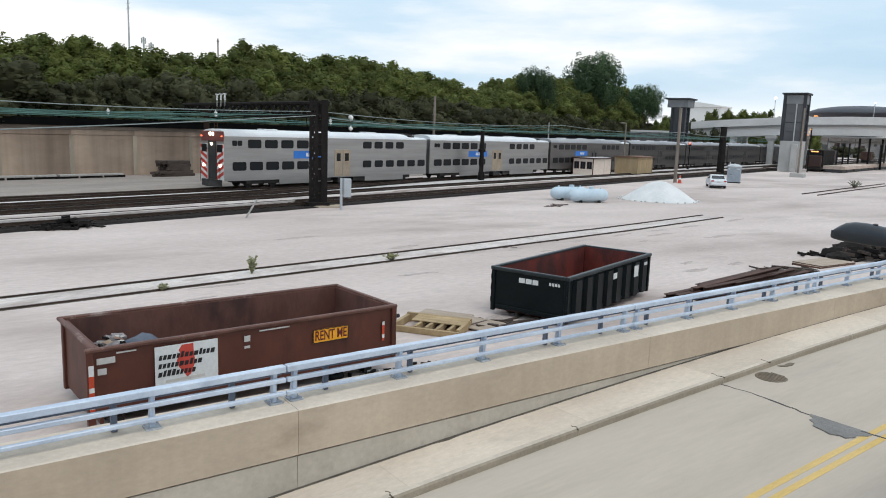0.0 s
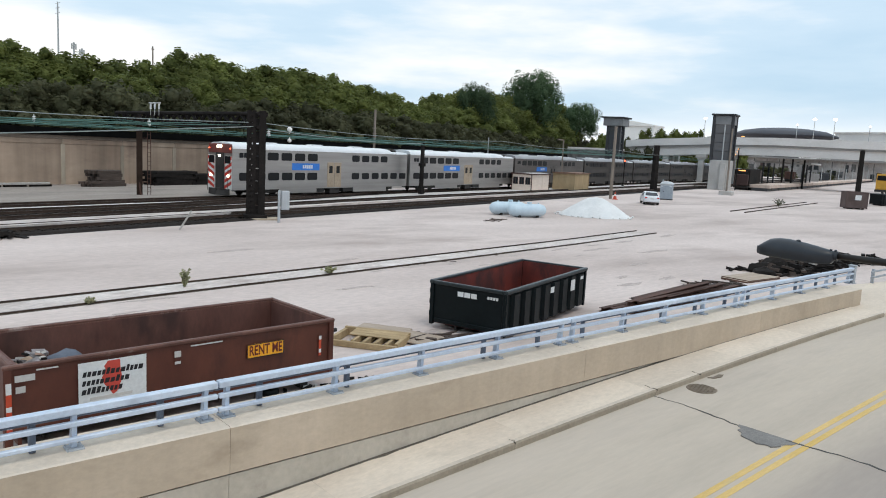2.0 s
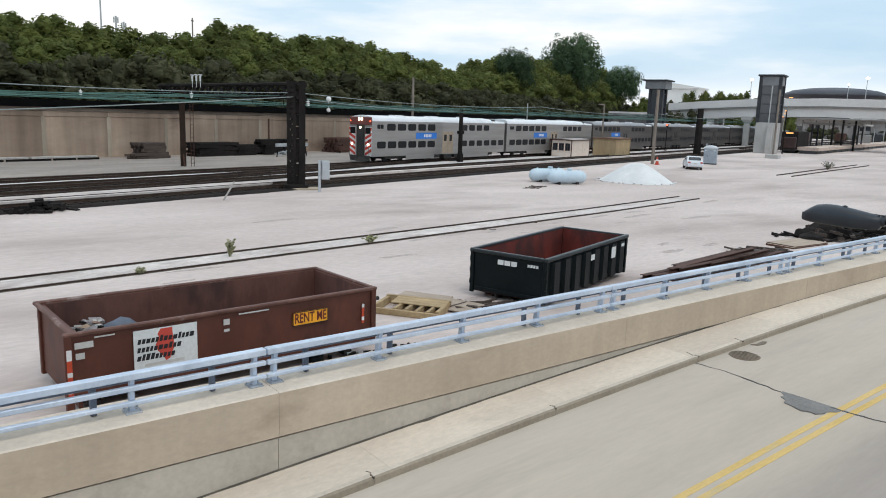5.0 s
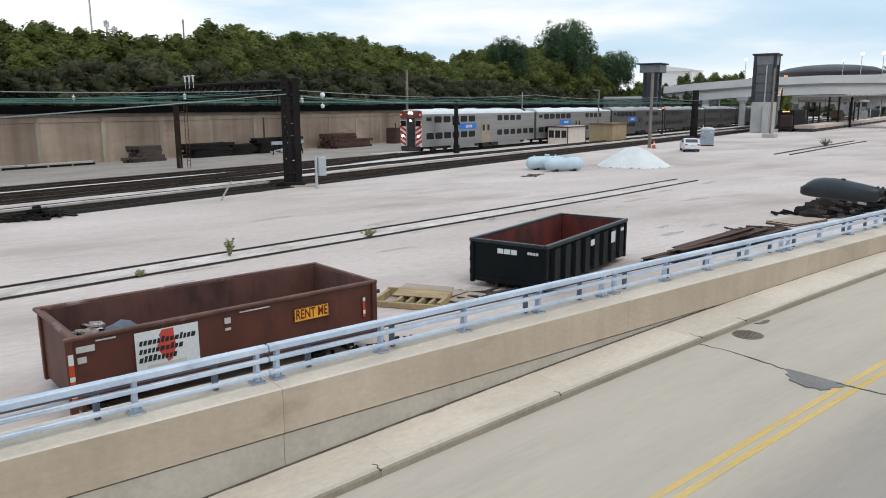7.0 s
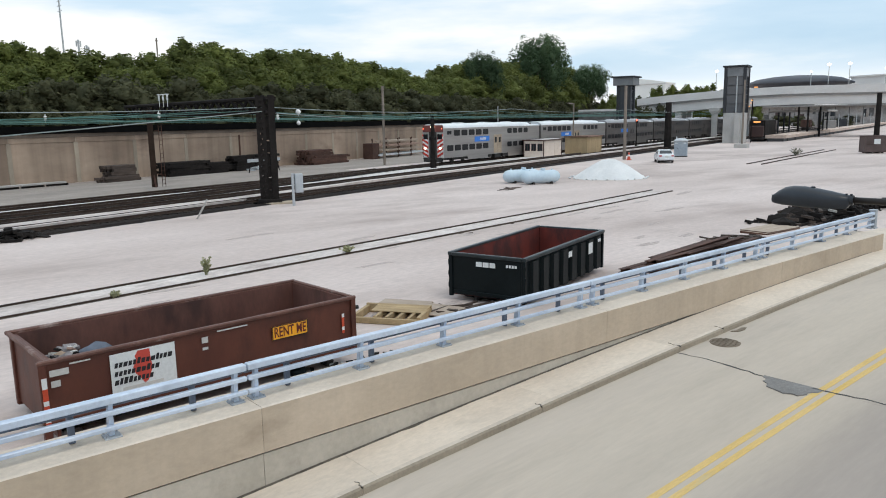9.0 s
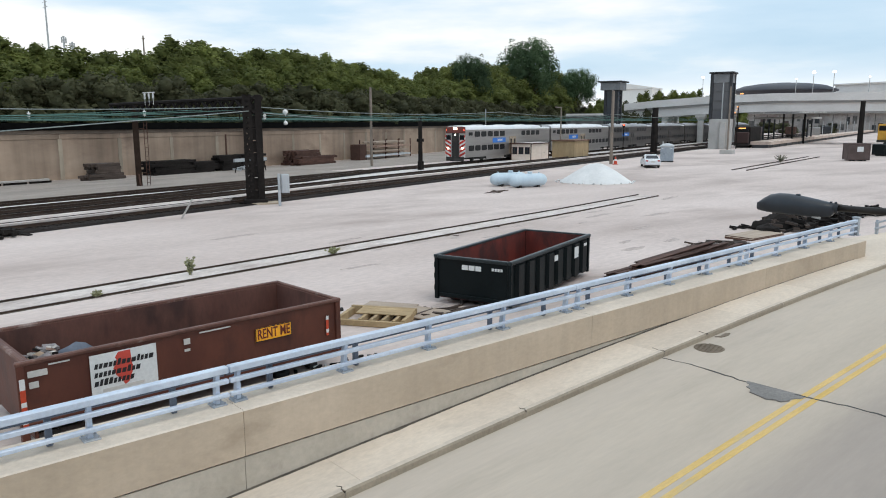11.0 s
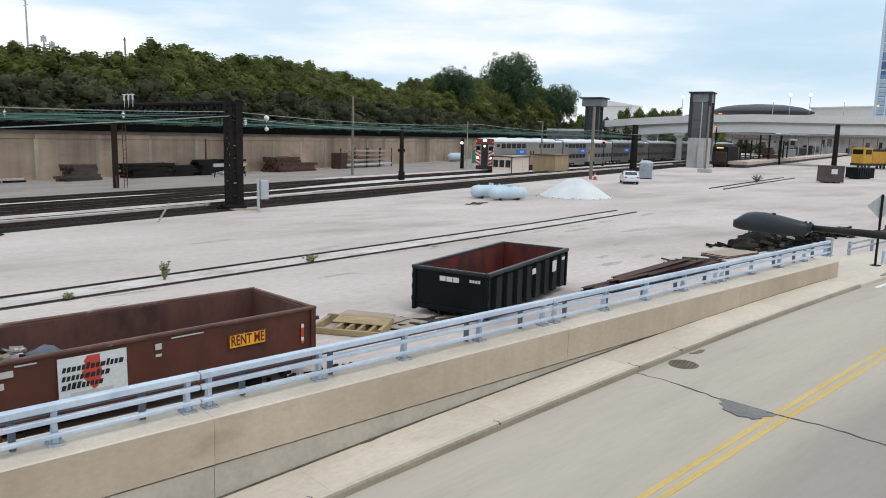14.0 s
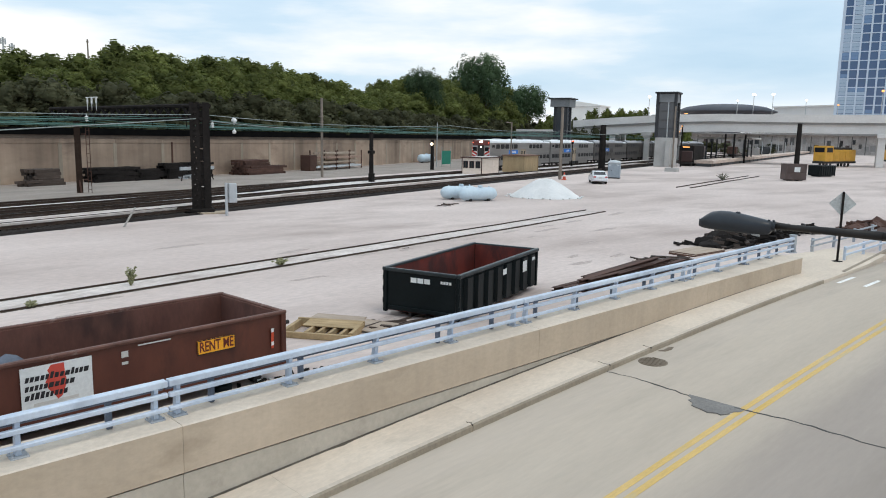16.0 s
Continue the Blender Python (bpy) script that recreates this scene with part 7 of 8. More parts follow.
lift_tower(166, 60.8, 2, 3.1, 0.0, 14.1, "dark glazed lift tower beyond the tracks", 4.6)


def build_bridge():
    br = thing("road_bridge", "grey concrete bridge over the tracks", "bridge", kind="structure")
    ys = [-140, -90, -50, -20, 0, 15, 30, 45, 58, 67]
    zt = [11.3, 11.45, 11.5, 11.5, 11.5, 11.55, 11.7, 11.35, 10.6, 9.9]
    cx = [196, 194, 192, 190.5, 190, 190, 190, 190.5, 191, 191.6]

    def strip(x0, x1, a, b, mt, name):
        bm = B()
        sweep(bm, [[(c + x0, y, z + a), (c + x1, y, z + a), (c + x1, y, z + b), (c + x0, y, z + b)] for y, z, c in zip(ys, zt, cx)])
        part(name, bm, mt, br)

    strip(0.0, 11.0, -1.9, -1.3, M_BRIDGE, "deck")
    strip(-0.35, 0.05, -1.75, 0.0, M_BRIDGE, "parapet")
    strip(10.9, 11.3, -1.75, 0.0, M_BRIDGE, "parapet")
    strip(0.35, 0.9, -4.2, -1.88, M_BRIDGE, "girder")
    # inner girders and ledge use the grey that holds their shade
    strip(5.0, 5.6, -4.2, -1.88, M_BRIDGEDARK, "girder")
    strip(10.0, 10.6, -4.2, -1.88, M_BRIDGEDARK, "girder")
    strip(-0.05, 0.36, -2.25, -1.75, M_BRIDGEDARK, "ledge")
    for y, x in ((41.5, 190), (-4.5, 190), (-42, 192), (56.5, 192)):
        for k in (0.8, 5.3, 10.3):
            part("pier", box(B(), (x + k, y, 3.3), (1.3, 1.5, 6.6), bevel=0.08), M_BRIDGE, br)
        part("pier_cap", box(B(), (x + 5.5, y, 6.9), (12.0, 2.0, 0.9), bevel=0.06), M_BRIDGE, br)
    for i, y in enumerate((22.6, 18.4, 47.3, 26.2, 11.3, 4.7, -3.8)):
        lp = thing("bridge_lamp", "lit lamp on a thin post on the bridge", "street lamp", pose(192.0, y, 11.6 - 1.3), group="lamps on the bridge")
        hgt = (5.9, 5.9, 5.6, 4.5, 4.5, 3.4, 6.4)[i]
        part("post", rod(B(), (0, 0, 0), (0, 0, hgt), 0.07, 8), M_SIGNBACK, lp)
        bm = B()
        ball(bm, (0, 0, hgt + 0.1), (0.42, 0.42, 0.42, 0.26, 0.24, 0.24, 0.34)[i], 2, (1, 1, 0.75))
        part("globe", bm, M_LAMPGLOW if i < 5 else M_AMBER, lp, smooth=True)


build_bridge()
aw = thing("approach_wall", "low sooty concrete wall carrying the road up to the bridge", "wall", kind="structure")
part("wall", ribbon(B(), [(192.4, 67.2), (193, 84)], -0.3, 0.3, 0.0, 7.0), M_STAIR, aw)
part("coping", ribbon(B(), [(192.4, 67.2), (193, 84)], -0.4, 0.4, 7.0, 7.5), M_BRIDGE, aw)


def build_platform():
    pf = thing("station_platform", "long concrete station platform with a canopy", "platform", kind="structure")
    line = [(158, 27.2), (210, 25.6), (290, 23.6), (420, 20.5)]
    part("plinth", ribbon(B(), line, -1.5, 1.5, 0.0, 0.62), M_TOWERDARK, pf)
    part("platform_deck", ribbon(B(), line, -1.9, 1.9, 0.62, 1.25), M_DECK, pf, "worn concrete platform deck")
    part("edge_strip", ribbon(B(), line, -1.92, -1.5, 1.254, 1.262), M_HUT, pf, "faded tan platform edge strip")
    for x, y, yaw, _ in along(line, 7):
        part("support", box(B(), (x, y, 0.32), (0.4, 3.3, 0.6)), M_STAIR, pf)
    part("canopy", box(B(), (208, 29.5, 6.0), (20, 13, 0.45), bevel=0.08), M_TOWERCON, pf)
    for x in (200, 208, 216):
        for y in (25, 34):
            part("canopy_post", box(B(), (x, y, 3.0), (0.35, 0.35, 6.0)), M_TOWERDARK, pf)
    for x, y, yaw, _ in along(line[1:], 22):
        part("lamp_post", rod(B(), (x, y, 1.1), (x, y, 5.2), 0.1, 6), M_SIGNBACK, pf)
    for x, y, h in ((174, 28.0, 6.9), (174, 26.0, 6.9), (178, 24.0, 6.9)):
        st = thing("steel_column", "dark steel column under the bridge", "column", pose(x + 16, y, 0))
        part("shaft", box(B(), (0, 0, h / 2), (0.38, 0.38, h)), M_BLACKSTEEL, st)
    lo = thing("locomotive", "dark locomotive with orange ends standing by the platform", "locomotive", pose(157.5, 30.6, -0.08, 0, 0, 3))
    part("body", box(B(), (8, 0, 2.6), (16, 3.0, 3.3), bevel=0.12), M_BLACKSTEEL, lo)
    part("nose", box(B(), (-0.4, 0, 2.1), (1.0, 2.6, 2.2), bevel=0.15), paint("dull_maroon_nose", (0.035, 0.014, 0.012), 0.6), lo)
    part("frame", box(B(), (8, 0, 0.75), (17, 2.9, 0.45), bevel=0.05), M_CARDARK, lo)
    for x in (2.5, 13.5):
        part("bogie", box(B(), (x, 0, 0.35), (3.6, 2.4, 0.5), bevel=0.05), M_CARDARK, lo)
    part("headlight", box(B(), (-0.55, 0, 3.95), (0.2, 1.3, 0.22), bevel=0.05), M_AMBER, lo)
    part("cab_window", box(B(), (-0.03, 0, 3.55), (0.1, 2.2, 0.7)), M_WINDOW, lo)


build_platform()
# columns and posts below the bridge, and the pole before the lift tower
for x, y in ((191.0, 47.1),):
    cl = thing("bridge_column", "pale concrete column with a flared head below the bridge", "column", pose(x, y, 0))
    part("shaft", box(B(), (0, 0, 2.9), (1.1, 1.3, 5.8), bevel=0.08), M_TOWERCON, cl)
    bm = B()
    sweep(bm, [[(-k, -k * 1.25, z), (k, -k * 1.25, z), (k, k * 1.25, z), (-k, k * 1.25, z)] for k, z in ((0.52, 5.6), (1.0, 6.4), (1.0, 7.1))])
    part("head", bm, M_TOWERCON, cl)
gp = steel_pole(127.2, 26.9, 10.8, 0.16, M_WOODPOLE, "grey steel pole on a concrete footing", "light_pole")
part("footing", box(B(), (0, 0, 0.3), (2.0, 2.0, 0.7), bevel=0.06), M_TOWERCON, gp)
sm = thing("warning_light_mast", "thin mast carrying orange warning lights beside the tower", "signal", pose(152.6, 30.7, 0))
part("post", rod(B(), (0, 0, 0), (0, 0, 8.2), 0.12, 8), M_BLACKSTEEL, sm)
for z in (6.9, 7.5, 8.0):
    part("light", ball(B(), (-0.15, 0.5 - 0.35 * (z - 6.9), z), 0.14, 2, (1, 1, 0.8)), M_AMBER, sm)
# Added barrier; its glowing boards stand in for orange lights up there.
ob_ = thing("orange_barrier", "added barrier on the bridge: glowing amber boards and a white one", "barrier", pose(190.9, 37.9, 9.8))
for k in range(3):
    part("board", box(B(), (0, 0.9 - 0.5 * k, 1.35 + 0.32 * k), (0.1, 2.2 - 0.7 * k, 0.2)), M_WHITE if k == 1 else M_AMBER, ob_)
for y in (-1.2, 1.2):
    part("leg", box(B(), (0, y, 0.9), (0.12, 0.12, 1.8)), M_ORANGE, ob_)
cn = thing("traffic_cone", "orange and white traffic cone at the foot of a pole", "cone", pose(88.7, 31.9, 0))
part("cone", rod(B(), (0, 0, 0.04), (0, 0, 0.95), 0.24, 14, 0.06), M_REFLEX, cn)
part("band", rod(B(), (0, 0, 0.45), (0, 0, 0.65), 0.165, 14, 0.125), M_WHITE, cn)
part("foot", box(B(), (0, 0, 0.03), (0.6, 0.6, 0.06), bevel=0.02), M_REFLEX, cn)
# the low works beyond the bridge
lw = thing("station_building", "long low sooty station building with dark bays beyond the bridge", "building", pose(392, 20, 0, 0, 0, 4))
part("wall", box(B(), (4, 0, 4.4), (8, 250, 8.8)), M_DARKWORKS, lw)
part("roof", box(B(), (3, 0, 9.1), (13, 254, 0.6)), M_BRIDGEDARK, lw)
rs = random.Random(12)
for k in range(56):
    y = -60 + 2.6 * k
    w, h = rs.uniform(0.9, 2.4), rs.uniform(1.2, 3.6)
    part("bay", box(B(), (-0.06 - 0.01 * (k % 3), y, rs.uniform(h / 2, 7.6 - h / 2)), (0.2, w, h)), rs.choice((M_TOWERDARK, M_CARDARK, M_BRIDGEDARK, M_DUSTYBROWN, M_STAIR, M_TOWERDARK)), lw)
for k in range(26):
    part("column", box(B(), (-5.0, -62 + 5.6 * k, 4.1), (0.35, 0.35, 8.2)), M_STAIR, lw)


def wagon(m, colour, L, label):
    w = thing("freight_wagon", label, "wagon", m, group="wagons beyond the bridge")
    part("body", box(B(), (0, 0, 2.2), (L, 2.9, 2.5), bevel=0.08), colour, w)
    part("frame", box(B(), (0, 0, 0.85), (L + 0.6, 2.5, 0.3), bevel=0.03), M_CARDARK, w)
    for x in (-L * 0.33, L * 0.33):
        part("bogie", box(B(), (x, 0, 0.4), (2.6, 2.3, 0.7), bevel=0.05), M_CARDARK, w)
    for k in range(4):
        part("rib", box(B(), (-L * 0.4 + k * L * 0.267, -1.48, 2.2), (0.14, 0.08, 2.4)), colour, w)


for x, y, yaw, mt, ln_, lab in ((226, 41.5, 3, M_RUSTSTEEL, 11, "rust-brown freight wagon beyond the bridge"), (242, 43.2, 3, M_DUSTYBROWN, 12, "dull brown freight wagon beyond the bridge"), (262, 46.5, 4, M_CARDARK, 12, "dark freight wagon beyond the bridge"),
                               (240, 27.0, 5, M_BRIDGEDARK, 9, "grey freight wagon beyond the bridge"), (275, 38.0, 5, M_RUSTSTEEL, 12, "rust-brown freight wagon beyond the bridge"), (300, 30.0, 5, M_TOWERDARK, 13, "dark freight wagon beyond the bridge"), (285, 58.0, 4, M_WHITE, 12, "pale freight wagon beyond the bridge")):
    wagon(pose(x, y, 0.0, 0, 0, yaw), mt, ln_, lab)
# far yard things
FAR_B = roll_off("rust-brown open container far out in the yard", pose(112.3, 7.4, 0, 0, 0, 22), 2.2, 2.6, 2.25, M_DUSTYBROWN, M_BROWN_IN, M_DUSTYBROWN, 0)
part("sticker", box(B(), (-1.16, -0.1, 1.55), (0.02, 0.75, 0.65)), M_SIGNWHITE, FAR_B, "white faded sign")
roll_off("black open container far out in the yard", pose(130.5, 4.6, 0, 0, 0, -35), 3.6, 2.0, 1.7, M_BLACK, M_CARDARK, M_BLACK_RIM, 6)
roll_off("rust-brown container at the edge of the yard", pose(98.0, -7.6, 0, 0, 0, 10), 6.0, 2.4, 2.0, M_BROWN, M_BROWN_IN, M_BROWN_RIM, 0)


def machine(m):
    c = thing("track_machine", "yellow track maintenance machine", "machine", m)
    part("body", box(B(), (1.6, 0, 2.5), (9.4, 2.8, 2.6), bevel=0.15), M_MACHINE, c)
    part("frame", box(B(), (0, 0, 1.0), (13.5, 2.6, 0.5), bevel=0.05), M_CARDARK, c)
    part("cab", box(B(), (-4.8, 0, 2.9), (3.2, 2.8, 3.4), bevel=0.12), M_MACHINE, c)
    part("cab_window", box(B(), (-4.8, -1.41, 3.7), (2.3, 0.06, 1.0)), M_WINDOW, c)
    part("cab_window", box(B(), (-6.42, 0, 3.7), (0.06, 2.2, 1.0)), M_WINDOW, c)
    for k in range(4):
        part("side_panel", box(B(), (-1.9 + 2.3 * k, -1.42, 2.4), (1.9, 0.05, 1.9), bevel=0.02), M_MACHINE, c)
    part("roof_rack", box(B(), (1.5, 0, 4.05), (7.5, 2.0, 0.5), bevel=0.05), M_CARDARK, c)
    part("exhaust", rod(B(), (2.5, 0.4, 4.2), (2.5, 0.4, 5.2), 0.16, 10), M_CARDARK, c)
    for x in (-4.5, -3, 3, 4.5):
        for y in (-0.75, 0.75):
            part("wheel", rod(B(), (x, y - 0.07, 0.42), (x, y + 0.07, 0.42), 0.42, 16), M_CARDARK, c)
    return c


machine(pose(188, 4.3, 0.0, 0, 0, -27))
machine(pose(226, -7.5, 0.0, 0, 0, 14))


# ---- distance ----
def lathe(bm, prof, n=64, sx=1.0, sy=1.0):
    return sweep(bm, [[(sx * r * math.cos(i * 2 * math.pi / n), sy * r * math.sin(i * 2 * math.pi / n), z) for i in range(n)] for r, z in prof])


ar = thing("arena", "far low dark arena with a domed saucer roof", "building", pose(470, 70.5, 0.0, 0, 0, 0))
part("wall", lathe(B(), [(9, 0), (9, 14), (24, 20.4), (27.6, 22.0)]), M_SAUCER, ar)
part("roof", lathe(B(), [(28.2, 22.0), (28.4, 22.7), (22, 25.2), (14, 26.4), (5, 27.0), (0.5, 27.1)]), M_SAUCER, ar, smooth=True)
hl = thing("exhibition_hall", "far low white building beyond the bridge", "building", pose(520, -8, 0, 0, 0, 0))
part("wall", sweep(B(), [[(x, -54, 0), (x, 54, 0), (x, 54, 25.6), (x, -54, 28.6)] for x in (-30, 30)]), M_FARWHITE, hl)
part("roof", sweep(B(), [[(x, -55, 28.6), (x, 55, 25.6), (x, 55, 26.4), (x, -55, 29.4)] for x in (-31, 31)]), M_FARWHITE, hl)
h2 = thing("exhibition_hall", "far white hall behind the trees", "building", pose(462, 150, 0, 0, 0, 0))
part("wall", box(B(), (0, 1.0, 12.6), (20, 19, 25.2)), M_FARWHITE, h2)
part("roof", sweep(B(), [[(x, -9.0, 25.2), (x, 11.0, 25.2), (x, 11.0, 28.6), (x, 5.0, 28.2), (x, -9.0, 26.0)] for x in (-10.6, 10.6)]), M_FARWHITE, h2)
part("eaves", box(B(), (-10.3, 1.0, 25.2), (0.8, 20.4, 0.6), bevel=0.1), M_BRIDGE, h2)


def tower_block():
    tb = thing("glass_tower", "tall blue glass tower with pale mullions and panes toned for reflections", "building", pose(433, -5.0, 0, 0, 0, 0))
    W_, D_, H_ = 33.0, 24.0, 110.0
    floors, bays, fh = 25, 8, 4.3
    bw = W_ / bays
    part("core", box(B(), (0, 0, H_ / 2), (D_ - 0.4, W_ - 0.4, H_)), M_GLASSTOWER, tb)
    for f in range(floors):
        part("floor_band", box(B(), (0, 0, 2.4 + f * fh), (D_ + 0.1, W_ + 0.1, 0.45)), M_MULLION, tb)
    for b in range(bays + 1):
        part("mullion", box(B(), (-D_ / 2, -W_ / 2 + bw * b, H_ / 2 + 0.4), (0.5, 0.8 if b < bays else 1.3, H_ + 0.8)), M_MULLION, tb)
    for b in range(1, 7):
        part("mullion", box(B(), (-D_ / 2 + D_ * b / 6, W_ / 2, H_ / 2), (0.5, 0.4, H_)), M_MULLION, tb)
    # pane tones by noise, paler towards one side, painted as sky reflections
    shades = [mesh_of("pane", box(B(), (0, 0, 0), (0.16, bw - 0.9, 1.7)), mt) for mt in (M_GLASSMID, M_TOWERFIN)]
    for f in range(floors - 1):
        for b in range(bays):
            for k in range(2):
                v = noise.noise(Vector((b * 0.85, f * 0.27 + k * 0.13, 4.4))) + 0.075 * (b - 4)
                if v < 0.02:
                    continue
                again("pane", shades[1 if v > 0.20 else 0], tb, Matrix.Translation((-D_ / 2 - 0.02, -W_ / 2 + bw * (b + 0.5), 3.7 + f * fh + 1.85 * k)))
    part("parapet", box(B(), (0, 0, H_ + 0.3), (D_ + 0.2, W_ + 0.2, 1.0)), M_MULLION, tb)


tower_block()
am = thing("radio_mast", "thin far radio mast with aerials above the trees", "mast", pose(126, 221, 6))
part("shaft", rod(B(), (0, 0, 0), (0, 0, 36.5), 0.35, 6, 0.2), M_SIGNBACK, am)
for z in (33, 34.5, 35.8):
    part("aerial", rod(B(), (-0.7, 0, z), (0.7, 0, z + 0.6), 0.08, 5), M_SIGNBACK, am)
for x, y, h in ((129.4, 218.6, 25.2), (131.2, 217.4, 23.6)):
    cm = thing("phone_mast", "far phone mast with panel aerials", "mast", pose(x, y, 6))
    part("shaft", rod(B(), (0, 0, 0), (0, 0, h), 0.28, 6), M_SIGNBACK, cm)
    for k in (-1, 1):
        part("panel_aerial", box(B(), (k * 0.65, 0, h - 1.2), (0.3, 0.3, 1.7)), M_SIGNBACK, cm)
    part("bracket", box(B(), (0, 0, h - 1.0), (1.5, 0.15, 0.15)), M_SIGNBACK, cm)


far_pole = thing("utility_pole", "thin dark far pole standing above the wood", "pole", pose(143.4, 200.2, 6))
part("shaft", rod(B(), (0, 0, 0), (0, 0, 25.4), 0.30, 6, 0.2), M_WOODPOLE, far_pole)
part("crossarm", box(B(), (0, 0, 24.6), (0.9, 0.2, 0.3)), M_WOODPOLE, far_pole)


# ---- trees and scrub ----
def leaf_crown(lobes, n, size, seed, flat=0.6, core=0.66, tight=0.44):
    """Leaves on the shells of many small tufts that cover overlapping lobes, over lumpy cores; the leaves turn their faces outwards."""
    r = random.Random(seed)
    verts, faces, norms = [], [], []
    total = sum(l[3] ** 2 for l in lobes)
    for lx, ly, lz, lr in lobes:
        lc = Vector((lx, ly, lz))
        if core:
            bm = B()
            bmesh.ops.create_icosphere(bm, subdivisions=2, radius=lr * core, matrix=Matrix.Translation(lc))
            base = len(verts)
            for v in bm.verts:
                d = v.co - lc
                k = 1 + 0.5 * noise.noise(v.co * (2.6 / max(1, lr)) + Vector((seed, 0, 0)))
                verts.append(tuple(lc + d * k))
                norms.append(tuple(d.normalized()))
            for f in bm.faces:
                faces.append(tuple(base + v.index for v in f.verts))
            bm.free()
        tufts = 11
        per = max(4, int(n * lr ** 2 / total / tufts))
        for ti in range(tufts):
            u = 1 - 2 * (ti + 0.5) / tufts
            a = ti * 2.39996 + r.uniform(-0.4, 0.4)
            w = math.sqrt(max(0.0, 1 - u * u))
            td = Vector((w * math.cos(a), w * math.sin(a), u))
            tc = lc + td * (lr * r.uniform(0.55, 0.80))
            tr_ = lr * tight * r.uniform(0.75, 1.25)
            for _ in range(per):
                d = (Vector((r.gauss(0, 1), r.gauss(0, 1), r.gauss(0.1, 1))).normalized() + td * 0.55).normalized()
                c = tc + d * (tr_ * (0.62 + 0.50 * r.random() ** 0.8))
                c.z -= 0.12 * tr_
                s = size * r.uniform(0.55, 1.3)
                face = (d * 0.9 + Vector((r.gauss(0, 0.42), r.gauss(0, 0.42), r.gauss(0.15, 0.42)))).normalized()
                q = face.to_track_quat("Z", "Y")
                soft_n = tuple((d * 0.75 + td * 0.25 + face * 0.35).normalized())
                sp = r.uniform(0, 6.28)
                base = len(verts)
                for i in range(4):
                    a4 = sp + i * 1.5708
                    rr = s * r.uniform(0.6, 1.0)
                    verts.append(tuple(c + q @ Vector((rr * math.cos(a4), rr * math.sin(a4) * flat, r.uniform(-0.1, 0.1) * s))))
                    norms.append(soft_n)
                faces.append((base, base + 1, base + 2, base + 3))
    me = bpy.data.meshes.new("crown")
    me.from_pydata(verts, [], faces)
    me.polygons.foreach_set("use_smooth", [True] * len(faces))
    me.normals_split_custom_set_from_vertices(norms)
    return me


def make_tree(name, label, H, spread, n, size, seed, material, crown_from=0.25, lobes_n=9, m=None, dome=False):
    r = random.Random(seed)
    t = thing(name, label, "tree" if name == "tree" else "bush", m, group="wood behind the wall")
    lobes = [] if dome else [(0, 0, H * 0.62, H * 0.27)]
    tips = []
    for i in range(lobes_n):
        a = i * 2.4 + r.uniform(-0.4, 0.4)
        k = i / max(1, lobes_n - 1)
        z = H * (crown_from + 0.08 + (0.88 - crown_from - 0.08) * k + r.uniform(-0.04, 0.04))
        d = spread * (0.75 - 0.55 * abs(k - 0.35) * 1.3) * r.uniform(0.55, 1.0)
        lr = spread * r.uniform(0.26, 0.44) * (1.0 - 0.35 * k)
        if dome:
            # clumps spread over a round crown
            u = -0.55 + 1.45 * (i + 0.5) / lobes_n
            lr = spread * r.uniform(0.17, 0.30)
            w = math.sqrt(max(0.05, 1 - u * u))
            d, z = (spread - lr) * w * r.uniform(0.45, 1.08), H * 0.60 + (H * 0.40 - lr) * u
        lobes.append((d * math.cos(a), d * math.sin(a), min(z, H - lr * 0.95), lr))
        tips.append(lobes[-1])
    me = leaf_crown(lobes, n, size, seed, 0.6, 0.34 if dome else 0.66, 0.5 if dome else 0.44)
    me.materials.append(material)
    ob = new("crown", me)
    ob.parent = t
    bm = B()
    pts = [Vector((0, 0, -0.3)), Vector((r.uniform(-0.2, 0.2), r.uniform(-0.2, 0.2), H * 0.3)), Vector((r.uniform(-0.4, 0.4), r.uniform(-0.4, 0.4), H * 0.7))]
    rod(bm, pts[0], pts[1], H * 0.022, 8, H * 0.016)
    rod(bm, pts[1], pts[2], H * 0.016, 8, H * 0.006)
    part("trunk", bm, M_BARK, t)
    for lx, ly, lz, lr in tips[:14 if dome else 6]:
        bm = B()
        rod(bm, pts[0].lerp(pts[2], min(0.9, max(0.25, lz / H * 0.75))), (lx * 0.9, ly * 0.9, lz), H * 0.008, 6, H * 0.003)
        part("limb", bm, M_BARK, t)
    return t


protos = [make_tree("tree", "leafy green tree in the wood behind the wall", 10, 4.6, 7200, 0.245, 11 + i * 7, M_WOODLEAF, 0.03 + 0.04 * i, 15) for i in range(4)]
bushes = [make_tree("bush", "dense dark green bush on the bank", 4.2, 3.4, 2700, 0.20, 51 + i * 5, M_BUSHLEAF, 0.0, 8) for i in range(3)]
big = make_tree("tree", "tall spreading tree standing above the wood", 17, 9.0, 20000, 0.25, 91, M_FARLEAF, 0.22, 34, None, True)


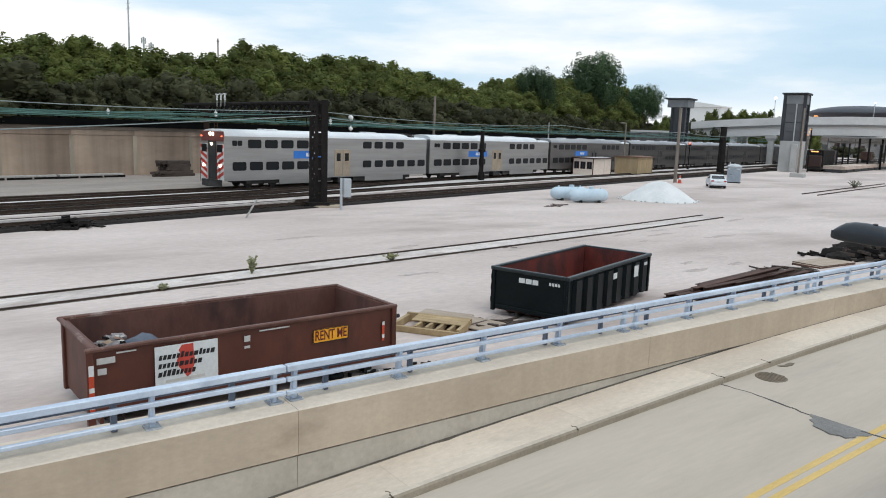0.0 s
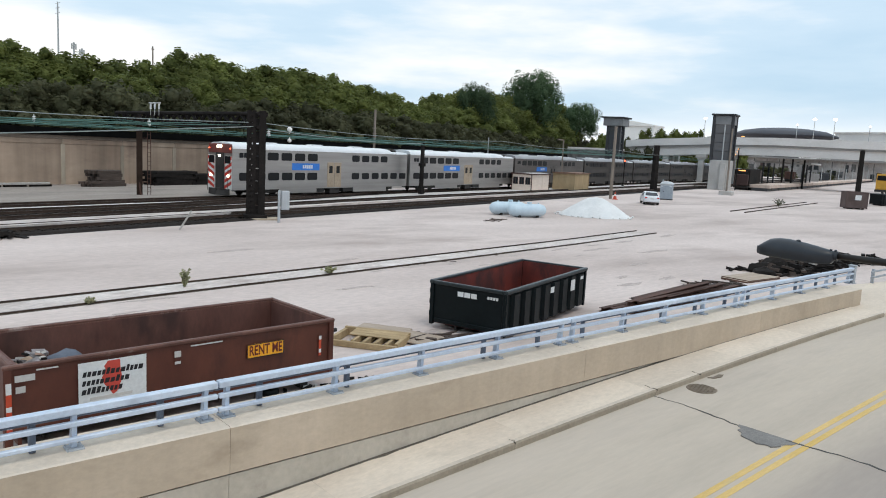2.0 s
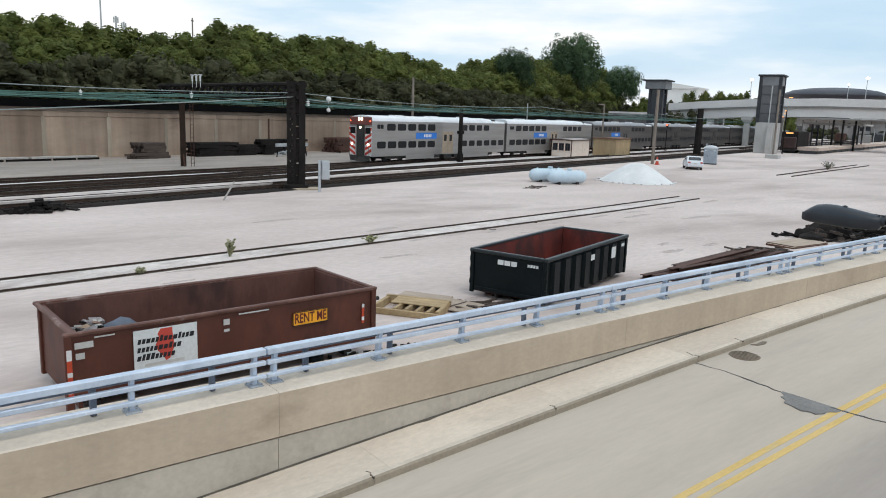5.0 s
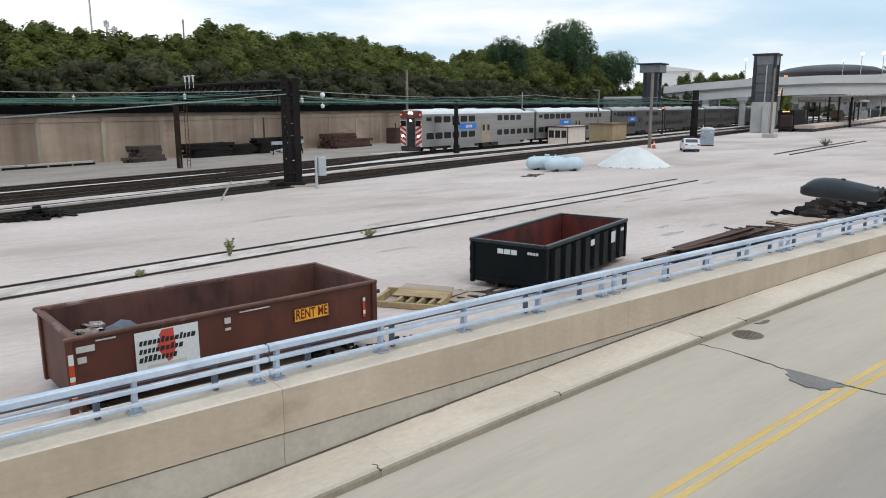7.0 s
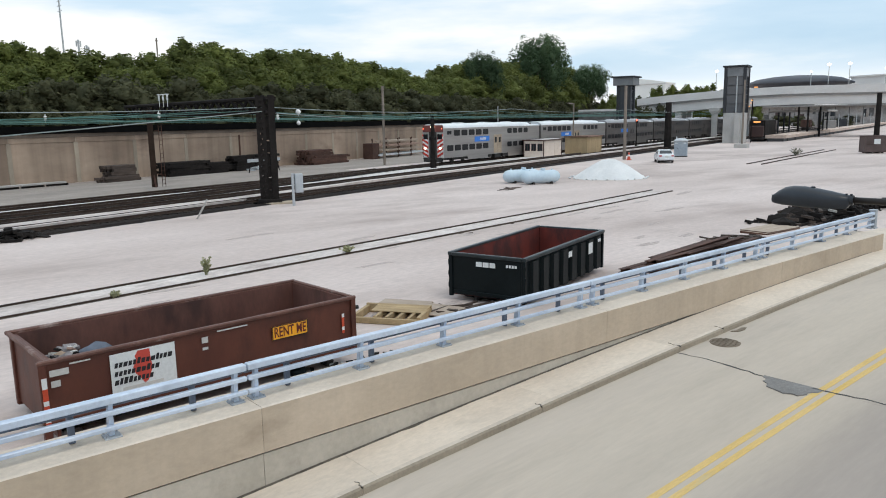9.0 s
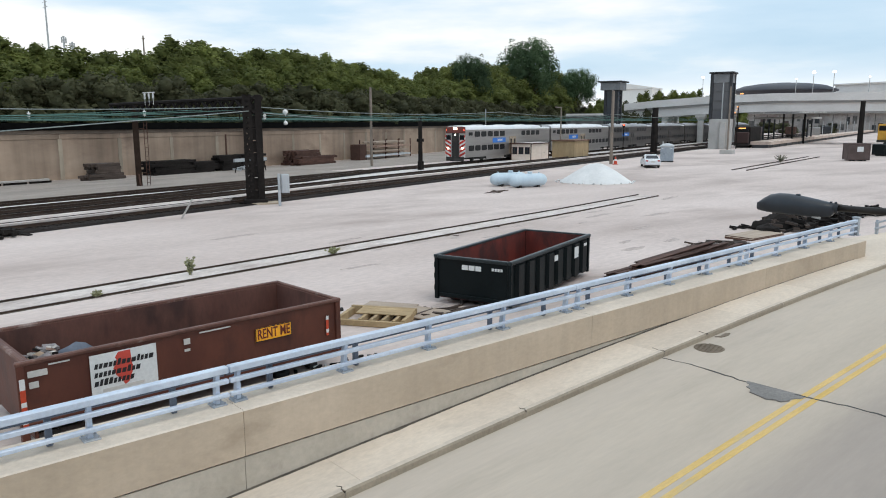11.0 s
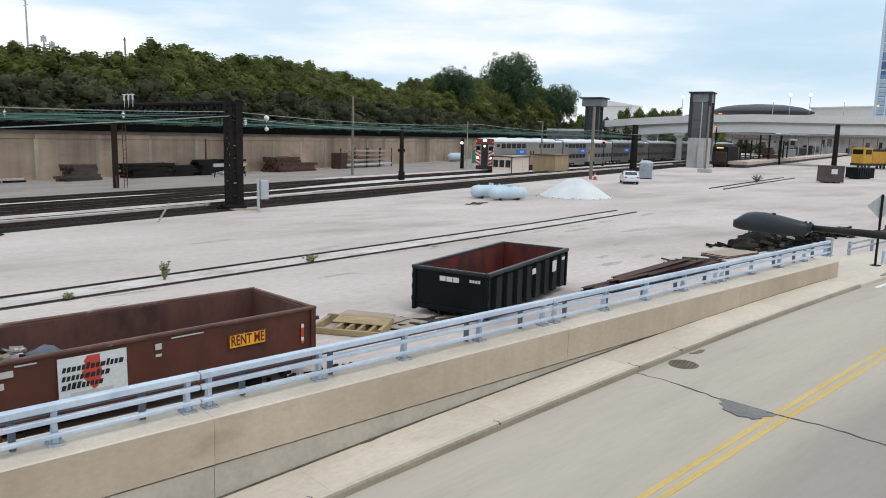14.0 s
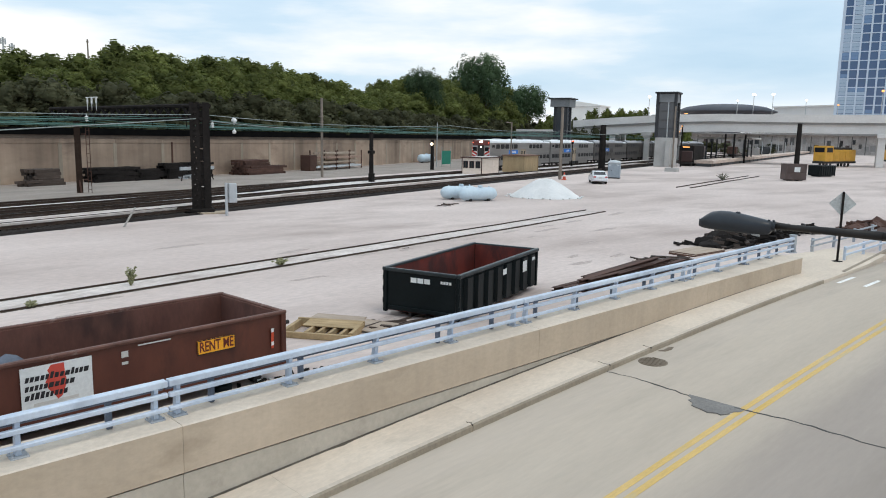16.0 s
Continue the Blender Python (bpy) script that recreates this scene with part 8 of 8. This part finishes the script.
def skyline(x):
    """Height of the wood's top along the bank, at its front row's distance."""
    pts = [(-80, 13.8), (20, 13.8), (38, 13.9), (41, 13.9), (47, 14.3), (54, 13.5), (62, 14.5), (70, 16.6), (78, 15.4), (88, 16.6), (97, 16.0), (110, 15.0), (120, 13.4), (129, 16.0), (136, 17.5), (205, 18), (219, 15.5), (400, 15)]
    for (x0, h0), (x1, h1) in zip(pts, pts[1:]):
        if x0 <= x <= x1:
            return h0 + (h1 - h0) * (x - x0) / (x1 - x0)
    return 13.0


def wall_y(x):
    for (x0, y0), (x1, y1) in zip(RETAIN, RETAIN[1:]):
        if x0 <= x <= x1:
            return y0 + (y1 - y0) * (x - x0) / (x1 - x0)
    return 68.0


rw = random.Random(5)
used = set()


def plant(src, x, y, z, h_now, h_want, sq=1.0):
    k = h_want / h_now
    yaw = rw.uniform(0, 360)
    m = pose(x, y, z, 0, 0, yaw)
    if id(src) not in used:
        used.add(id(src))
        src.matrix_world = m
        o = src
    else:
        o = copy_thing(src, m)
    o.scale = (k * sq, k * sq, k)
    return o


def wood_top(x, y):
    """Height that the wood's skyline asks for at a place on the bank."""
    return 5.2 + (skyline(x * 85 / y) - 5.2) * y / 85


x = 18.0
while x < 285:
    y = wall_y(x)
    plant(bushes[rw.randrange(3)], x + rw.uniform(-0.8, 0.8), y + rw.uniform(3.8, 5.2), 4.55, 4.2, rw.uniform(3.8, 6.2), rw.uniform(0.95, 1.25))
    x += rw.uniform(2.3, 3.4)
x = 18.0
while x < 235:
    y = wall_y(x) + rw.uniform(8, 11)
    plant(protos[rw.randrange(4)], x, y, 4.7, 10, (wood_top(x, y) - 4.7) * rw.uniform(0.72, 0.92), rw.uniform(1.05, 1.3))
    x += rw.uniform(3.4, 5.2)
x = 18.0
while x < 262:
    y = wall_y(x) + rw.uniform(14, 18)
    plant(protos[rw.randrange(4)], x, y, 5.2, 10, (wood_top(x, y) - 5.2) * rw.uniform(1.03, 1.12), rw.uniform(1.0, 1.25))
    x += rw.uniform(2.4, 3.9)
plant(big, 194, 96, 4.8, 17, 25.0, 0.76)
plant(big, 150, 89.5, 4.8, 17, 16.6, 0.66)
plant(big, 238, 100, 4.8, 17, 19.0, 0.85)
for i, (x, y, h) in enumerate(((322, 104, 19), (325, 98.5, 19.5), (327, 93, 20), (328, 88.5, 19), (329.5, 84, 19.5), (331, 79.5, 17.5), (320, 64, 16))):
    plant(protos[i % 4], x, y, 0, 10, h, 0.7)
for i, (x, y, h) in enumerate(((214, 84.5, 11.0), (222, 83.0, 12.0), (231, 88.5, 13.5), (226, 80.5, 8.5))):
    plant(protos[i], x, y, 0, 10, h, 0.85)
for x, y, h in ((196, 66.5, 10.5), (186, 63.5, 8.0), (192, 61.0, 8.6), (200, 71, 11)):
    plant(bushes[1], x, y, 0, 4.2, h, 0.75)


def weed(x, y, h, w, seed, label, leaf=M_WEED):
    """A tuft of bent, tapering shoots with small leaves along them."""
    r = random.Random(seed)
    t = thing("weed", label, "weed", pose(x, y, 0))
    verts, faces = [], []
    for i in range(34):
        a, out, up = r.uniform(0, 6.28), w * 0.5 * r.random() ** 0.7, h * r.uniform(0.45, 1.0)
        d = Vector((math.cos(a), math.sin(a), 0))
        side = Vector((-d.y, d.x, 0))
        pts = [d * 0.04, d * (out * 0.35) + Vector((0, 0, up * 0.55)), d * out + Vector((0, 0, up))]
        base = len(verts)
        for p, k in zip(pts, (0.5, 1.0, 0.15)):
            s = 0.009 * k
            verts += [tuple(p - side * s), tuple(p + side * s)]
        faces += [(base, base + 1, base + 3, base + 2), (base + 2, base + 3, base + 5, base + 4)]
        for _ in range(9):
            f = r.uniform(0.2, 1.0)
            c = pts[1].lerp(pts[2], (f - 0.5) * 2) if f > 0.5 else pts[0].lerp(pts[1], f * 2)
            q = Vector((r.gauss(0, 1), r.gauss(0, 1), r.gauss(0.4, 1))).normalized().to_track_quat("Z", "Y")
            s = r.uniform(0.02, 0.045) * (0.8 + 0.6 * w)
            base = len(verts)
            for k in range(4):
                b = k * 1.5708
                verts.append(tuple(c + q @ Vector((1.5 * s * math.cos(b), s * math.sin(b), 0))))
            faces.append((base, base + 1, base + 2, base + 3))
    me = bpy.data.meshes.new("foliage")
    me.from_pydata(verts, [], faces)
    me.materials.append(leaf)
    ob = new("foliage", me)
    ob.parent = t


weed(16.2, 20.9, 0.68, 0.42, 3, "ragged yellow-green weed beside the rail")
weed(22.05, 19.5, 0.30, 0.65, 4, "low yellow-green weed beside the rail")
weed(103, 15.2, 1.1, 1.7, 5, "grey-green weed by the far siding", M_GREYWEED)
weed(12.55, 20.65, 0.20, 0.4, 6, "small dry weed between the rails")
scatter("timber_litter", "thin scatter of dark litter on the gravel", M_TIMBER, 30.0, 18.0, 3.0, 0.5, 8, (0.15, 0.4), 0.01, 30, -8, 0.3)
# far scrub seen below the bridge
for i in range(19, 26):
    plant(bushes[i % 3], rw.uniform(330, 420), -70 + i * 5.4 + rw.uniform(-2, 2), 0, 4.2, rw.uniform(2.5, 5), 1.8)

# ---- what moves ----
TRAIN_X = [(0, 35.2), (0.5, 36.9), (1, 38.7), (1.5, 40.55), (2, 42.5), (2.5, 44.6), (3, 46.75), (3.5, 48.95), (4.5, 53.15), (5.75, 58.6), (7, 64.3), (7.5, 66.6), (9, 73.1), (10.25, 78.2), (11.5, 83.1), (12.5, 87.6), (13.5, 91.95), (14.5, 96.3), (15, 98.5), (16, 102.7)]


def motions():
    for i, c in enumerate(cars):
        walk(c, [(t, pose(0.976 * (x + 25.9 * i) + 0.5, 48.12, RAIL_Z)) for t, x in TRAIN_X])


motions()
